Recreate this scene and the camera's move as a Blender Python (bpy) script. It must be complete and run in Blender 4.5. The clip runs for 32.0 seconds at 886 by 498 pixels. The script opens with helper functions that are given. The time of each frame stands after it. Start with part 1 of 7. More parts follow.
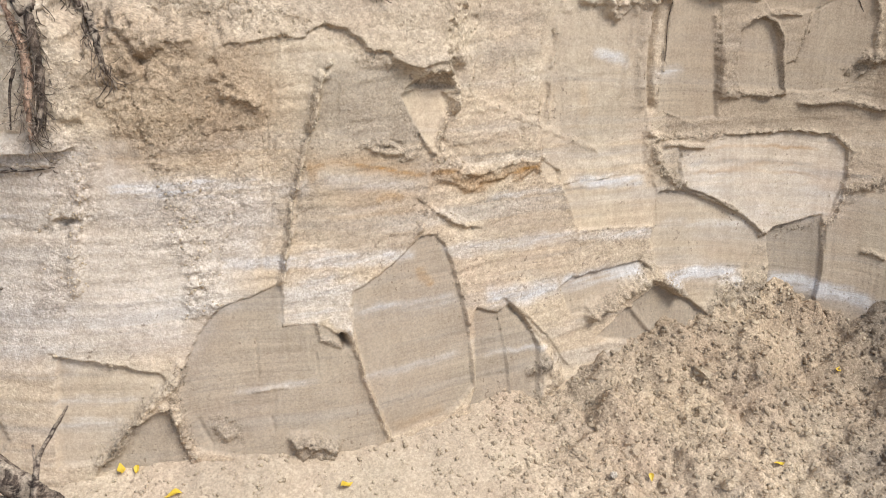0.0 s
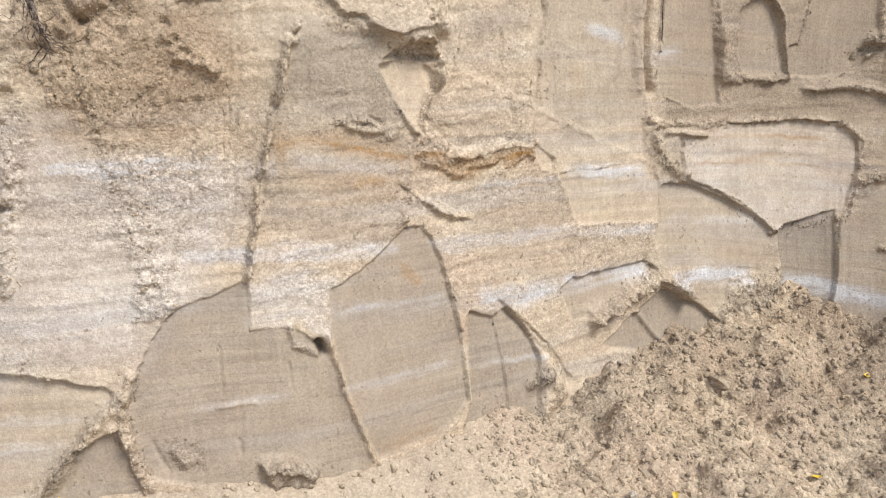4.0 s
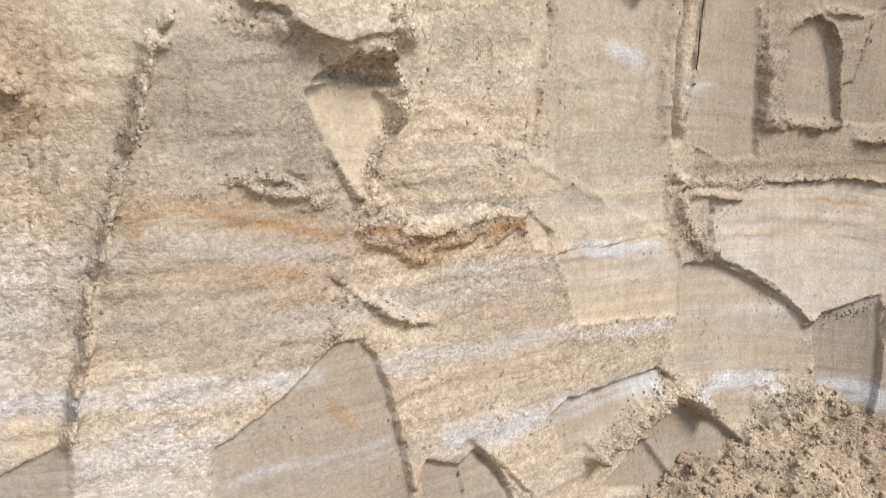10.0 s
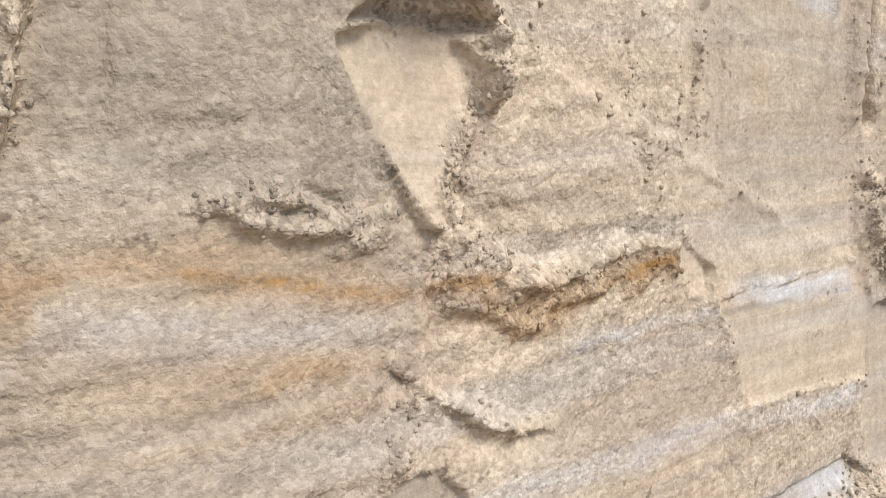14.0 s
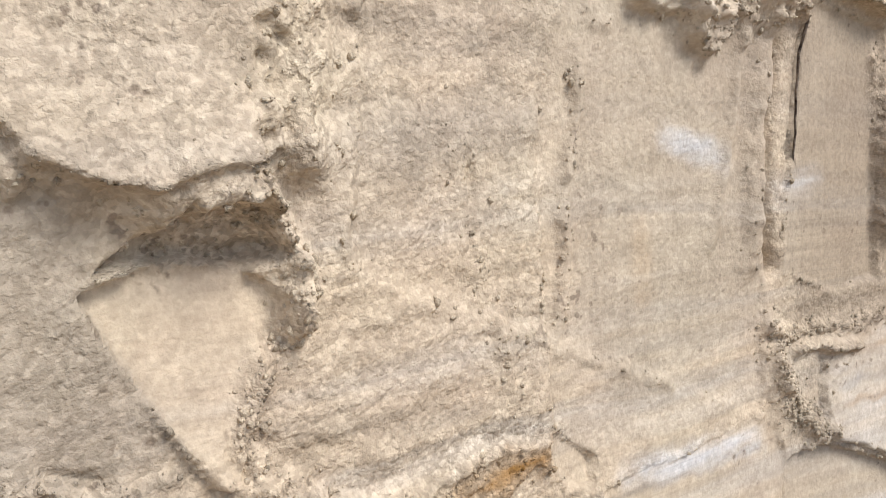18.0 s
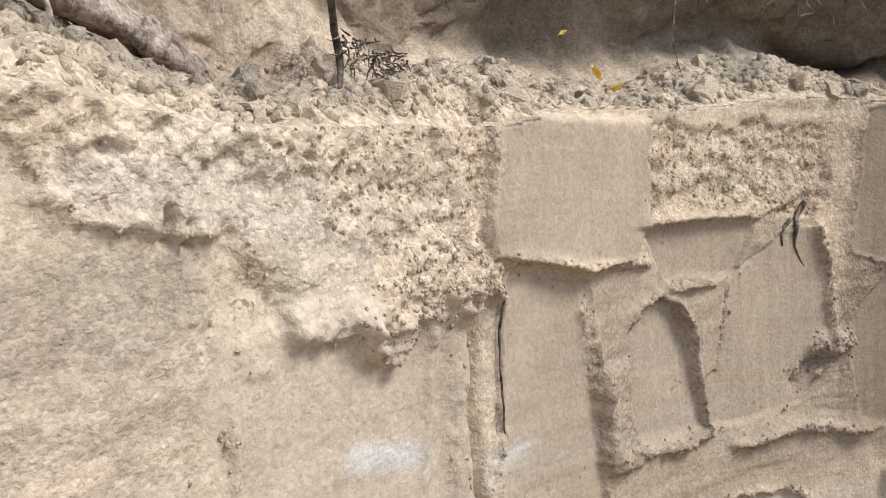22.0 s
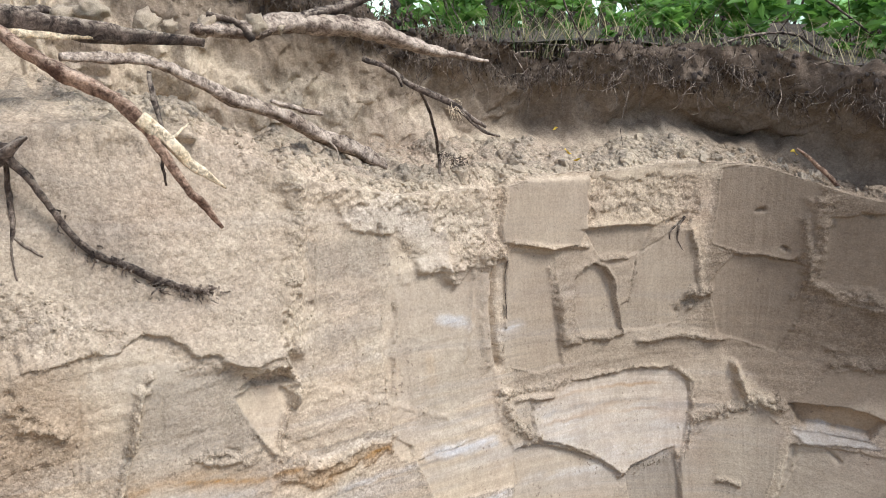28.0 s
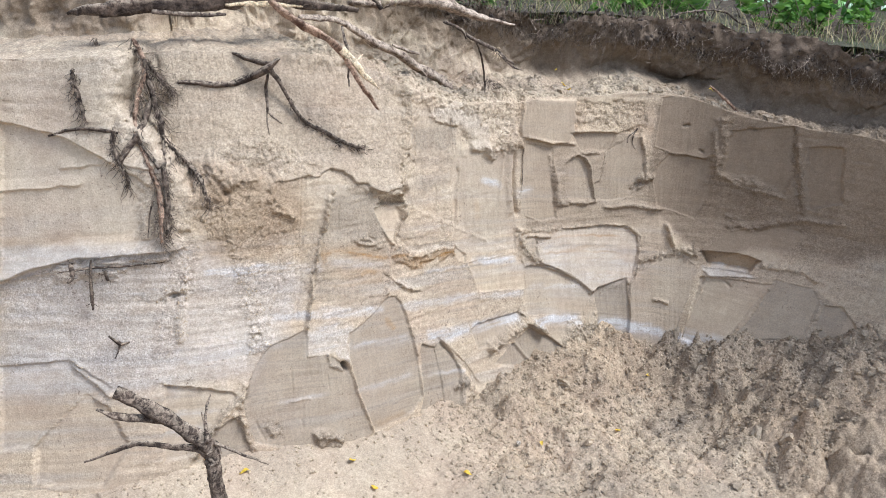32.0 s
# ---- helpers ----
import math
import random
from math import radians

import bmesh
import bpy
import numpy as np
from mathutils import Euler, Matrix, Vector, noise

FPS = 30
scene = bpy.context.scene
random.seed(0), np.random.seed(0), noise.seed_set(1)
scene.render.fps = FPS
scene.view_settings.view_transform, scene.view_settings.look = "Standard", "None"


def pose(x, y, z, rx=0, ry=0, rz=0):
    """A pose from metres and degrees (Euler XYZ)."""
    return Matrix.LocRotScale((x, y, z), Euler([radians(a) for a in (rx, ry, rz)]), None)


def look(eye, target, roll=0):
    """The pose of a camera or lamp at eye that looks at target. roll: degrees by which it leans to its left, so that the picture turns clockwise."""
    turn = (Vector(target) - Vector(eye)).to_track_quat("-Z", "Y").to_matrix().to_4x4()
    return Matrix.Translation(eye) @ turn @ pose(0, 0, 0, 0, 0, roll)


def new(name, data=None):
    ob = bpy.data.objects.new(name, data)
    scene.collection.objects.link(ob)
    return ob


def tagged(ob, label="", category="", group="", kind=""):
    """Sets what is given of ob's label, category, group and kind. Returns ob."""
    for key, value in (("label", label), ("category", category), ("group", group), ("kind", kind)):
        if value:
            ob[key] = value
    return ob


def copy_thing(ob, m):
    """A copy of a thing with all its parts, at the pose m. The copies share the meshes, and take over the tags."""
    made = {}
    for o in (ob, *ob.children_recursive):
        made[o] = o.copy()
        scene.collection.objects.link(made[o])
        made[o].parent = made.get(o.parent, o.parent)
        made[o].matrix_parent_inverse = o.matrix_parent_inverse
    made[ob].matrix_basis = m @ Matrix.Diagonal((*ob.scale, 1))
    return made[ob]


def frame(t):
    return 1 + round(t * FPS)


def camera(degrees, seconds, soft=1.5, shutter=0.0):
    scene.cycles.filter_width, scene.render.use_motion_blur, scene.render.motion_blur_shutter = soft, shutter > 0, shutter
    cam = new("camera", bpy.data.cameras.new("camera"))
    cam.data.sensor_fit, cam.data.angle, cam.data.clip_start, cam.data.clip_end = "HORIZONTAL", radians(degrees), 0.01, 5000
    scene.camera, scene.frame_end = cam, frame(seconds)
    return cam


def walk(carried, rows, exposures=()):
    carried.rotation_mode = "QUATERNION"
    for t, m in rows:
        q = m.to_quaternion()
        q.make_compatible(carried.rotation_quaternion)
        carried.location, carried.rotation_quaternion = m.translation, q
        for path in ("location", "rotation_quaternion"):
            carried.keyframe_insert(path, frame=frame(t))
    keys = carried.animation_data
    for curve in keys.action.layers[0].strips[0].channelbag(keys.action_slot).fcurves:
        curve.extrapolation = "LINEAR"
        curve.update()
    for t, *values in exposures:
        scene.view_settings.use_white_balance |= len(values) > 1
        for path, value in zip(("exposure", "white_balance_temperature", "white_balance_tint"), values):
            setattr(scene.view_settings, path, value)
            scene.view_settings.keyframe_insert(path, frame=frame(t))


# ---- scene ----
EXPOSURES = [(0.0, 0.98, 6150, 10), (8.0, 0.96, 6050, 10), (14.0, 0.93, 6000, 10), (20.0, 0.99, 6000, 10), (24.0, 1.03, 5950, 10), (28.0, 0.95, 5800, 10), (32.0, 1.03, 5600, 10)]
cam = camera(54.28, 32.0, 1.0)
# seconds, eye, then yaw to the left, pitch up and lean in degrees
PATH = [
    (0, (-0.982, -1.332, 1.507), -29.60, -27.71, 0.69),
    (0.5, (-0.919, -1.271, 1.408), -28.79, -28.06, 0.44),
    (1, (-0.926, -1.245, 1.334), -29.18, -27.48, 0.16),
    (1.5, (-0.947, -1.231, 1.282), -30.06, -25.47, 0.19),
    (2, (-0.966, -1.218, 1.266), -30.95, -23.59, 0.42),
    (2.5, (-0.967, -1.216, 1.275), -31.53, -22.79, 0.09),
    (3, (-0.960, -1.221, 1.284), -31.86, -22.67, -0.36),
    (3.5, (-0.954, -1.229, 1.291), -31.61, -22.92, -0.56),
    (5.5, (-0.946, -1.232, 1.296), -31.05, -21.62, 1.11),
    (6, (-0.927, -1.214, 1.294), -31.16, -21.69, 1.29),
    (6.5, (-0.894, -1.177, 1.299), -30.75, -21.76, 1.84),
    (7, (-0.854, -1.147, 1.301), -29.78, -21.38, 1.68),
    (7.5, (-0.824, -1.104, 1.300), -29.97, -21.26, 1.41),
    (8, (-0.815, -1.020, 1.286), -31.23, -21.99, 1.06),
    (8.5, (-0.808, -0.921, 1.260), -33.99, -22.99, 1.42),
    (9, (-0.804, -0.842, 1.259), -37.13, -23.18, 1.92),
    (9.5, (-0.784, -0.804, 1.248), -38.42, -22.56, 2.68),
    (10, (-0.725, -0.743, 1.223), -38.82, -22.50, 4.25),
    (10.5, (-0.660, -0.668, 1.210), -38.62, -23.50, 3.83),
    (11, (-0.612, -0.613, 1.200), -37.62, -24.17, 2.23),
    (11.5, (-0.618, -0.589, 1.188), -37.28, -24.28, 1.11),
    (12, (-0.624, -0.535, 1.183), -38.43, -22.94, -0.19),
    (12.5, (-0.627, -0.471, 1.170), -40.32, -22.22, -0.23),
    (13, (-0.614, -0.447, 1.160), -41.60, -21.86, 0.30),
    (13.5, (-0.600, -0.434, 1.123), -41.20, -21.30, 1.22),
    (14, (-0.558, -0.398, 1.093), -38.74, -21.12, 2.04),
    (14.5, (-0.532, -0.371, 1.072), -35.44, -21.95, 1.96),
    (16.5, (-0.465, -0.350, 1.042), -33.06, -18.93, 0.45),
    (17, (-0.452, -0.375, 1.085), -34.07, -18.22, -0.61),
    (17.5, (-0.429, -0.366, 1.139), -37.21, -19.72, 1.37),
    (18, (-0.417, -0.376, 1.181), -40.02, -18.74, 1.09),
    (18.5, (-0.409, -0.399, 1.204), -42.05, -17.99, 1.44),
    (19, (-0.391, -0.411, 1.225), -44.17, -17.13, 1.58),
    (19.5, (-0.369, -0.418, 1.251), -45.31, -16.83, 1.53),
    (20, (-0.340, -0.416, 1.277), -46.65, -15.96, 1.29),
    (20.5, (-0.317, -0.418, 1.304), -47.61, -15.22, 1.23),
    (21, (-0.299, -0.419, 1.330), -48.35, -14.62, 0.94),
    (21.5, (-0.281, -0.416, 1.346), -48.91, -14.31, 0.70),
    (22, (-0.270, -0.417, 1.358), -49.51, -13.63, 0.11),
    (22.5, (-0.279, -0.426, 1.389), -50.39, -13.28, -0.10),
    (23, (-0.340, -0.465, 1.420), -50.32, -13.05, 0.33),
    (23.5, (-0.418, -0.512, 1.447), -49.66, -13.10, 0.84),
    (24, (-0.502, -0.578, 1.483), -49.79, -13.19, 0.72),
    (24.5, (-0.537, -0.635, 1.515), -50.36, -13.90, 0.19),
    (26.5, (-0.681, -0.932, 1.625), -42.87, -16.00, -1.04),
    (27, (-0.771, -1.033, 1.641), -42.24, -15.98, -1.63),
    (27.5, (-0.861, -1.116, 1.641), -42.00, -16.40, -0.27),
    (28, (-0.900, -1.174, 1.650), -41.28, -16.08, -0.04),
    (28.5, (-0.961, -1.268, 1.660), -40.36, -15.93, -0.32),
    (29, (-1.057, -1.362, 1.670), -38.63, -16.40, 0.34),
    (29.5, (-1.170, -1.397, 1.684), -38.73, -16.95, -0.10),
    (30, (-1.356, -1.479, 1.698), -40.31, -16.88, -0.95),
    (30.5, (-1.476, -1.568, 1.709), -41.72, -16.54, 0.40),
    (31, (-1.606, -1.727, 1.709), -41.62, -16.27, 0.43),
    (31.5, (-1.679, -1.840, 1.708), -41.32, -17.57, 0.82),
    (32, (-1.766, -1.963, 1.723), -41.24, -18.37, 1.32),
]


def aim(eye, yaw, pitch, lean):
    a, b = radians(yaw), radians(pitch)
    ahead = Vector((-math.sin(a) * math.cos(b), math.cos(a) * math.cos(b), math.sin(b)))
    return look(eye, Vector(eye) + ahead, lean)


walk(cam, [(t, aim(e, a, b, c)) for t, e, a, b, c in PATH], EXPOSURES)

world = bpy.data.worlds.new("forest_daylight")
scene.world = world
world.use_nodes = True
wn = world.node_tree
sky = wn.nodes.new("ShaderNodeTexSky")
sky.sky_type, sky.sun_disc = "NISHITA", False
sky.sun_elevation, sky.sun_rotation = radians(59), radians(155)
veil = wn.nodes.new("ShaderNodeHueSaturation")  # thin cloud greys the sky
veil.inputs["Saturation"].default_value = 0.55
wn.links.new(sky.outputs[0], veil.inputs["Color"])
wn.links.new(veil.outputs[0], wn.nodes["Background"].inputs[0])
wn.nodes["Background"].inputs[1].default_value = 0.13
sun = new("sun", bpy.data.lights.new("sun", "SUN"))
sun.data.energy, sun.data.angle, sun.data.color = 2.2, radians(24), (1.0, 0.96, 0.90)
sun.matrix_world = look((1.05, -2.3, 4.2), (0, 0, 0.8))

# ---- materials ----
def nodes_of(name):
    m = bpy.data.materials.new(name)
    m.use_nodes = True
    t = m.node_tree
    return m, t, t.nodes["Principled BSDF"]


def node(t, kind, **values):
    n = t.nodes.new(kind)
    for k, v in values.items():
        n.inputs[k].default_value = v
    return n


def tex(t, scale, detail=6.0, rough=0.6, warp=0.0):
    n = node(t, "ShaderNodeTexNoise", Scale=scale, Detail=detail, Roughness=rough, Distortion=warp)
    c = t.nodes.get("place") or t.nodes.new("ShaderNodeNewGeometry")
    c.name = "place"
    t.links.new(c.outputs["Position"], n.inputs["Vector"])
    return n


def blend(t, fac, a, b, mode="MIX"):
    n = t.nodes.new("ShaderNodeMix")
    n.data_type, n.blend_type = "RGBA", mode
    for k, v in ((0, fac), (6, a), (7, b)):
        if isinstance(v, (int, float)):
            n.inputs[k].default_value = v
        elif isinstance(v, tuple):
            n.inputs[k].default_value = (*v, 1.0) if len(v) == 3 else v
        else:
            t.links.new(v, n.inputs[k])
    return n.outputs[2]


def remap(t, value, lo, hi, to_lo=0.0, to_hi=1.0):
    n = t.nodes.new("ShaderNodeMapRange")
    t.links.new(value, n.inputs[0])
    for k, v in zip((1, 2, 3, 4), (lo, hi, to_lo, to_hi)):
        n.inputs[k].default_value = v
    return n.outputs[0]


def math_of(t, op, a, b=0.5):
    n = t.nodes.new("ShaderNodeMath")
    n.operation = op
    for k, v in ((0, a), (1, b)):
        if isinstance(v, (int, float)):
            n.inputs[k].default_value = v
        else:
            t.links.new(v, n.inputs[k])
    return n.outputs[0]


def relief(t, bsdf, pairs):
    """Chained bumps: (height socket, metres, strength)."""
    last = None
    for height, metres, strength in pairs:
        b = node(t, "ShaderNodeBump", Distance=metres, Strength=strength)
        t.links.new(height, b.inputs["Height"])
        if last:
            t.links.new(last, b.inputs["Normal"])
        last = b.outputs[0]
    t.links.new(last, bsdf.inputs["Normal"])


def attribute(t, name):
    n = t.nodes.new("ShaderNodeAttribute")
    n.attribute_name = name
    return n.outputs["Fac"]


DRY, DAMP_SHADE, PALE, RUST, HUMUS_SHADE, PINK = (
    (0.515, 0.418, 0.294), (0.246, 0.207, 0.160), (0.550, 0.530, 0.508), (0.32, 0.165, 0.043), (0.122, 0.090, 0.064), (0.475, 0.362, 0.256))
GREY_BED, OCHRE_BED = (0.41, 0.372, 0.322), (0.44, 0.325, 0.185)


def cells(t, scale, smooth_edges=0.4):
    """Rounded grains: their height and a random value for each."""
    n = t.nodes.new("ShaderNodeTexVoronoi")
    n.feature = "SMOOTH_F1"
    n.inputs["Scale"].default_value, n.inputs["Smoothness"].default_value = scale, smooth_edges
    wobble = tex(t, scale * 0.6, 2, 0.5)
    v = t.nodes.new("ShaderNodeVectorMath")
    v.operation = "MULTIPLY_ADD"
    v.inputs[1].default_value = (1.4 / scale,) * 3
    t.links.new(wobble.outputs[1], v.inputs[0])
    t.links.new(t.nodes["place"].outputs["Position"], v.inputs[2])
    t.links.new(v.outputs[0], n.inputs["Vector"])
    return n


def along_beds(t, run, thick, detail=4.0):
    """Noise drawn out along the sand's own bedding."""
    v = t.nodes.new("ShaderNodeCombineXYZ")
    t.links.new(math_of(t, "MULTIPLY", attribute(t, "run"), 1.0 / run), v.inputs[0])
    t.links.new(math_of(t, "MULTIPLY", attribute(t, "bedding"), 1.0 / thick), v.inputs[1])
    n = node(t, "ShaderNodeTexNoise", Scale=1.0, Detail=detail, Roughness=0.6, Distortion=0.25)
    t.links.new(v.outputs[0], n.inputs["Vector"])
    return n.outputs[0]


def sand_material(name):
    """Layered quarry sand; beds, dampness, painted shade and coarseness come from the mesh's own layer values."""
    m, t, b = nodes_of(name)
    big, mid, fine, dust = tex(t, 5.0, 5), tex(t, 38.0, 5), tex(t, 210.0, 3, 0.65), tex(t, 700.0, 2, 0.6)
    coarse, strata = attribute(t, "coarse"), attribute(t, "strata")
    col = blend(t, remap(t, big.outputs[0], 0.40, 0.70, 0.0, 0.9), DRY, PINK)
    broad = along_beds(t, 0.9, 0.055, 3.0)
    col = blend(t, math_of(t, "MULTIPLY", remap(t, broad, 0.50, 0.66, 0.0, 0.50), strata), col, GREY_BED)
    col = blend(t, math_of(t, "MULTIPLY", remap(t, broad, 0.46, 0.32, 0.0, 0.13), strata), col, OCHRE_BED)
    for layer, tone in (("damp_shade", DAMP_SHADE), ("pale", PALE), ("rust", RUST), ("humus_shade", HUMUS_SHADE)):
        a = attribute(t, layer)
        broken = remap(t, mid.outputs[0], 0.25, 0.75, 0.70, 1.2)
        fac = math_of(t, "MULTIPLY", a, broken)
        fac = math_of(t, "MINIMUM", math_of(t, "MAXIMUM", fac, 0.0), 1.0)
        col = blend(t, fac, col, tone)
    # thin laminae in the cut sand
    lamina, hairline = along_beds(t, 0.30, 0.012, 4.0), along_beds(t, 0.16, 0.0035, 3.0)
    calm = tex(t, 7.0, 2, 0.5)
    thin = math_of(t, "MULTIPLY", strata, remap(t, calm.outputs[0], 0.36, 0.60, 0.25, 1.0))
    col = blend(t, thin, col, blend(t, 1.0, col, blend(t, remap(t, lamina, 0.33, 0.66), (0.83, 0.83, 0.835), (1.08, 1.075, 1.07)), "MULTIPLY"))
    col = blend(t, thin, col, blend(t, 1.0, col, blend(t, remap(t, hairline, 0.34, 0.50), (0.93, 0.925, 0.92), (1.015, 1.015, 1.015)), "MULTIPLY"))
    comb = t.nodes.new("ShaderNodeMapping")
    comb.inputs["Scale"].default_value = (1.0, 1.0, 0.05)
    t.links.new(t.nodes["place"].outputs["Position"], comb.inputs["Vector"])
    streak = node(t, "ShaderNodeTexNoise", Scale=60.0, Detail=4.0, Roughness=0.6)
    t.links.new(comb.outputs[0], streak.inputs["Vector"])
    blotch = tex(t, 13.0, 5, 0.68)
    col = blend(t, remap(t, blotch.outputs[0], 0.60, 0.42), col, blend(t, 1.0, col, blend(t, remap(t, streak.outputs[0], 0.36, 0.64), (0.955, 0.95, 0.945), (1.02, 1.02, 1.02)), "MULTIPLY"))
    col = blend(t, 1.0, col, blend(t, remap(t, blotch.outputs[0], 0.32, 0.68), (0.91, 0.90, 0.89), (1.05, 1.05, 1.045)), "MULTIPLY")
    # dark specks in swarms: dark grains, and pits with their shade painted in
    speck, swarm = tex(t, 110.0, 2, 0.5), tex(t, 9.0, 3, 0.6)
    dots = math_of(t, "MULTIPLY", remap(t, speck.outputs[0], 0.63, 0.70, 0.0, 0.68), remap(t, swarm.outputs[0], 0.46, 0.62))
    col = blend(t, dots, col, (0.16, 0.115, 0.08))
    # grains and crumbs
    crumb, grain = cells(t, 120.0), cells(t, 300.0)
    rnd = t.nodes.new("ShaderNodeSeparateColor")
    t.links.new(crumb.outputs["Color"], rnd.inputs[0])
    rnd_fine = t.nodes.new("ShaderNodeSeparateColor")
    t.links.new(grain.outputs["Color"], rnd_fine.inputs[0])
    col = blend(t, coarse, col, blend(t, 1.0, col, blend(t, remap(t, rnd.outputs[0], 0.2, 0.8), (0.86, 0.85, 0.84), (1.08, 1.08, 1.08)), "MULTIPLY"))
    gritty = remap(t, coarse, 0.1, 0.8, 0.25, 1.0)
    col = blend(t, gritty, col, blend(t, 1.0, col, blend(t, remap(t, rnd_fine.outputs[0], 0.2, 0.8), (0.76, 0.75, 0.74), (1.12, 1.12, 1.12)), "MULTIPLY"))
    col = blend(t, 1.0, col, blend(t, remap(t, mid.outputs[0], 0.3, 0.7), (0.91, 0.905, 0.90), (1.06, 1.06, 1.06)), "MULTIPLY")
    col = blend(t, 1.0, col, blend(t, remap(t, fine.outputs[0], 0.32, 0.68), (0.88, 0.875, 0.87), (1.08, 1.08, 1.08)), "MULTIPLY")
    t.links.new(col, b.inputs["Base Color"])
    b.inputs["Roughness"].default_value = 0.95
    b.inputs["Specular IOR Level"].default_value = 0.15
    more = remap(t, coarse, 0.0, 1.0, 0.12, 1.0)
    bumps = math_of(t, "MULTIPLY", math_of(t, "MULTIPLY", math_of(t, "SUBTRACT", 1.0, crumb.outputs["Distance"]), remap(t, mid.outputs[0], 0.30, 0.72)), more)
    relief(t, b, ((math_of(t, "MULTIPLY", mid.outputs[0], more), 0.006, 0.5), (bumps, 0.0055, 0.55), (streak.outputs[0], 0.003, 0.10),
                  (math_of(t, "MULTIPLY", fine.outputs[0], remap(t, coarse, 0.0, 1.0, 0.35, 1.0)), 0.0034, 0.74), (math_of(t, "MULTIPLY", grain.outputs["Distance"], gritty), -0.0011, 0.7), (dust.outputs[0], 0.0006, 0.4)))
    return m


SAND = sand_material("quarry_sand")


# ---- the cut bank: one sheet from the pit's floor over lip and ledge to the turf ----
def lattice(x, y, seed):
    table = np.random.RandomState(seed).rand(256, 256)
    xi, yi = np.floor(x).astype(int), np.floor(y).astype(int)
    fx, fy = x - xi, y - yi
    fx, fy = fx * fx * (3 - 2 * fx), fy * fy * (3 - 2 * fy)
    xi, yi, xj, yj = xi % 256, yi % 256, (xi + 1) % 256, (yi + 1) % 256
    low = table[xi, yi] * (1 - fx) + table[xj, yi] * fx
    high = table[xi, yj] * (1 - fx) + table[xj, yj] * fx
    return (low * (1 - fy) + high * fy) * 2 - 1


def fbm(x, y, scale, octaves=4, seed=1, gain=0.5):
    """Rolling noise from -1 to 1; scale is the largest lump, in metres."""
    total, amp, norm = 0, 1.0, 0.0
    for k in range(octaves):
        c, d = math.cos(0.6 + 1.1 * k + seed), math.sin(0.6 + 1.1 * k + seed)
        total = total + amp * lattice((c * x - d * y) / scale * 2**k + 17.3 * k, (d * x + c * y) / scale * 2**k + 9.1 * k, seed + k)
        norm, amp = norm + amp, amp * gain
    return total / norm


def smooth(x, lo, hi):
    f = np.clip((x - lo) / (hi - lo), 0, 1)
    return f * f * (3 - 2 * f)


def along(value, table):
    """Eased steps through a short table of (where, value)."""
    w, v = np.array(table).T
    k = np.clip(np.searchsorted(w, value) - 1, 0, len(w) - 2)
    f = np.clip((value - w[k]) / (w[k + 1] - w[k]), 0, 1)
    m = np.gradient(v, w)
    h = w[k + 1] - w[k]
    return ((2 * f**3 - 3 * f**2 + 1) * v[k] + (f**3 - 2 * f**2 + f) * h * m[k] + (3 * f**2 - 2 * f**3) * v[k + 1] + (f**3 - f**2) * h * m[k + 1])


# the face's line in plan at 0.85 m, by its own running parameter
PLAN = ((-2.3, 2.0), (-1.9, 1.35), (-1.5, 0.80), (-1.2, 0.42), (-0.9, 0.13), (-0.5, 0.01), (0.0, 0.005), (0.35, -0.005), (0.6, -0.035),
        (0.8, -0.11), (0.95, -0.22), (1.06, -0.40), (1.13, -0.65), (1.16, -1.0), (1.1, -1.5), (0.9, -2.1))
knots = np.arange(len(PLAN), dtype=float)
fine_k = np.linspace(0, len(PLAN) - 1, 6000)
plan_x = along(fine_k, np.stack([knots, np.array(PLAN)[:, 0]], 1))
plan_y = along(fine_k, np.stack([knots, np.array(PLAN)[:, 1]], 1))
plan_s = np.r_[0, np.cumsum(np.hypot(np.diff(plan_x), np.diff(plan_y)))]
plan_s -= np.interp(0.0, plan_x[:4000], plan_s[:4000])
plan_t = np.unwrap(np.arctan2(np.gradient(plan_y), np.gradient(plan_x)))


def line_at(s):
    """The plan's point and outward normal at arc length s."""
    a = np.interp(s, plan_s, plan_t)
    return np.interp(s, plan_s, plan_x), np.interp(s, plan_s, plan_y), np.sin(a), -np.cos(a)


def lean(s, z):
    """How far the bare face stands out at height z."""
    k = 0.20 + 0.25 * smooth(s, 0.7, 1.2) + 0.08 * smooth(-s, 0.6, 1.2)
    d = 0.85 - z
    return 0.015 + k * np.maximum(d, 0) + 0.10 * np.maximum(d, 0) ** 2 + (0.15 - 0.1 * smooth(s, 0.8, 1.2)) * np.minimum(d, 0)


def spread(lo, hi, near_lo, near_hi, fine, coarse):
    """Steps from lo to hi, fine between near_lo and near_hi."""
    return np.r_[np.arange(lo, near_lo, coarse), np.arange(near_lo, near_hi, fine), np.arange(near_hi, hi, coarse)]


COLS = np.r_[np.arange(-2.4, -1.45, 0.012), spread(-1.45, 1.85, -0.95, 1.05, 0.0027, 0.0060), np.arange(1.85, 2.6, 0.012)]
ROWS = spread(0.20, 2.24, 0.42, 1.36, 0.0027, 0.0055)
S, Q = np.meshgrid(COLS, ROWS, indexing="ij")
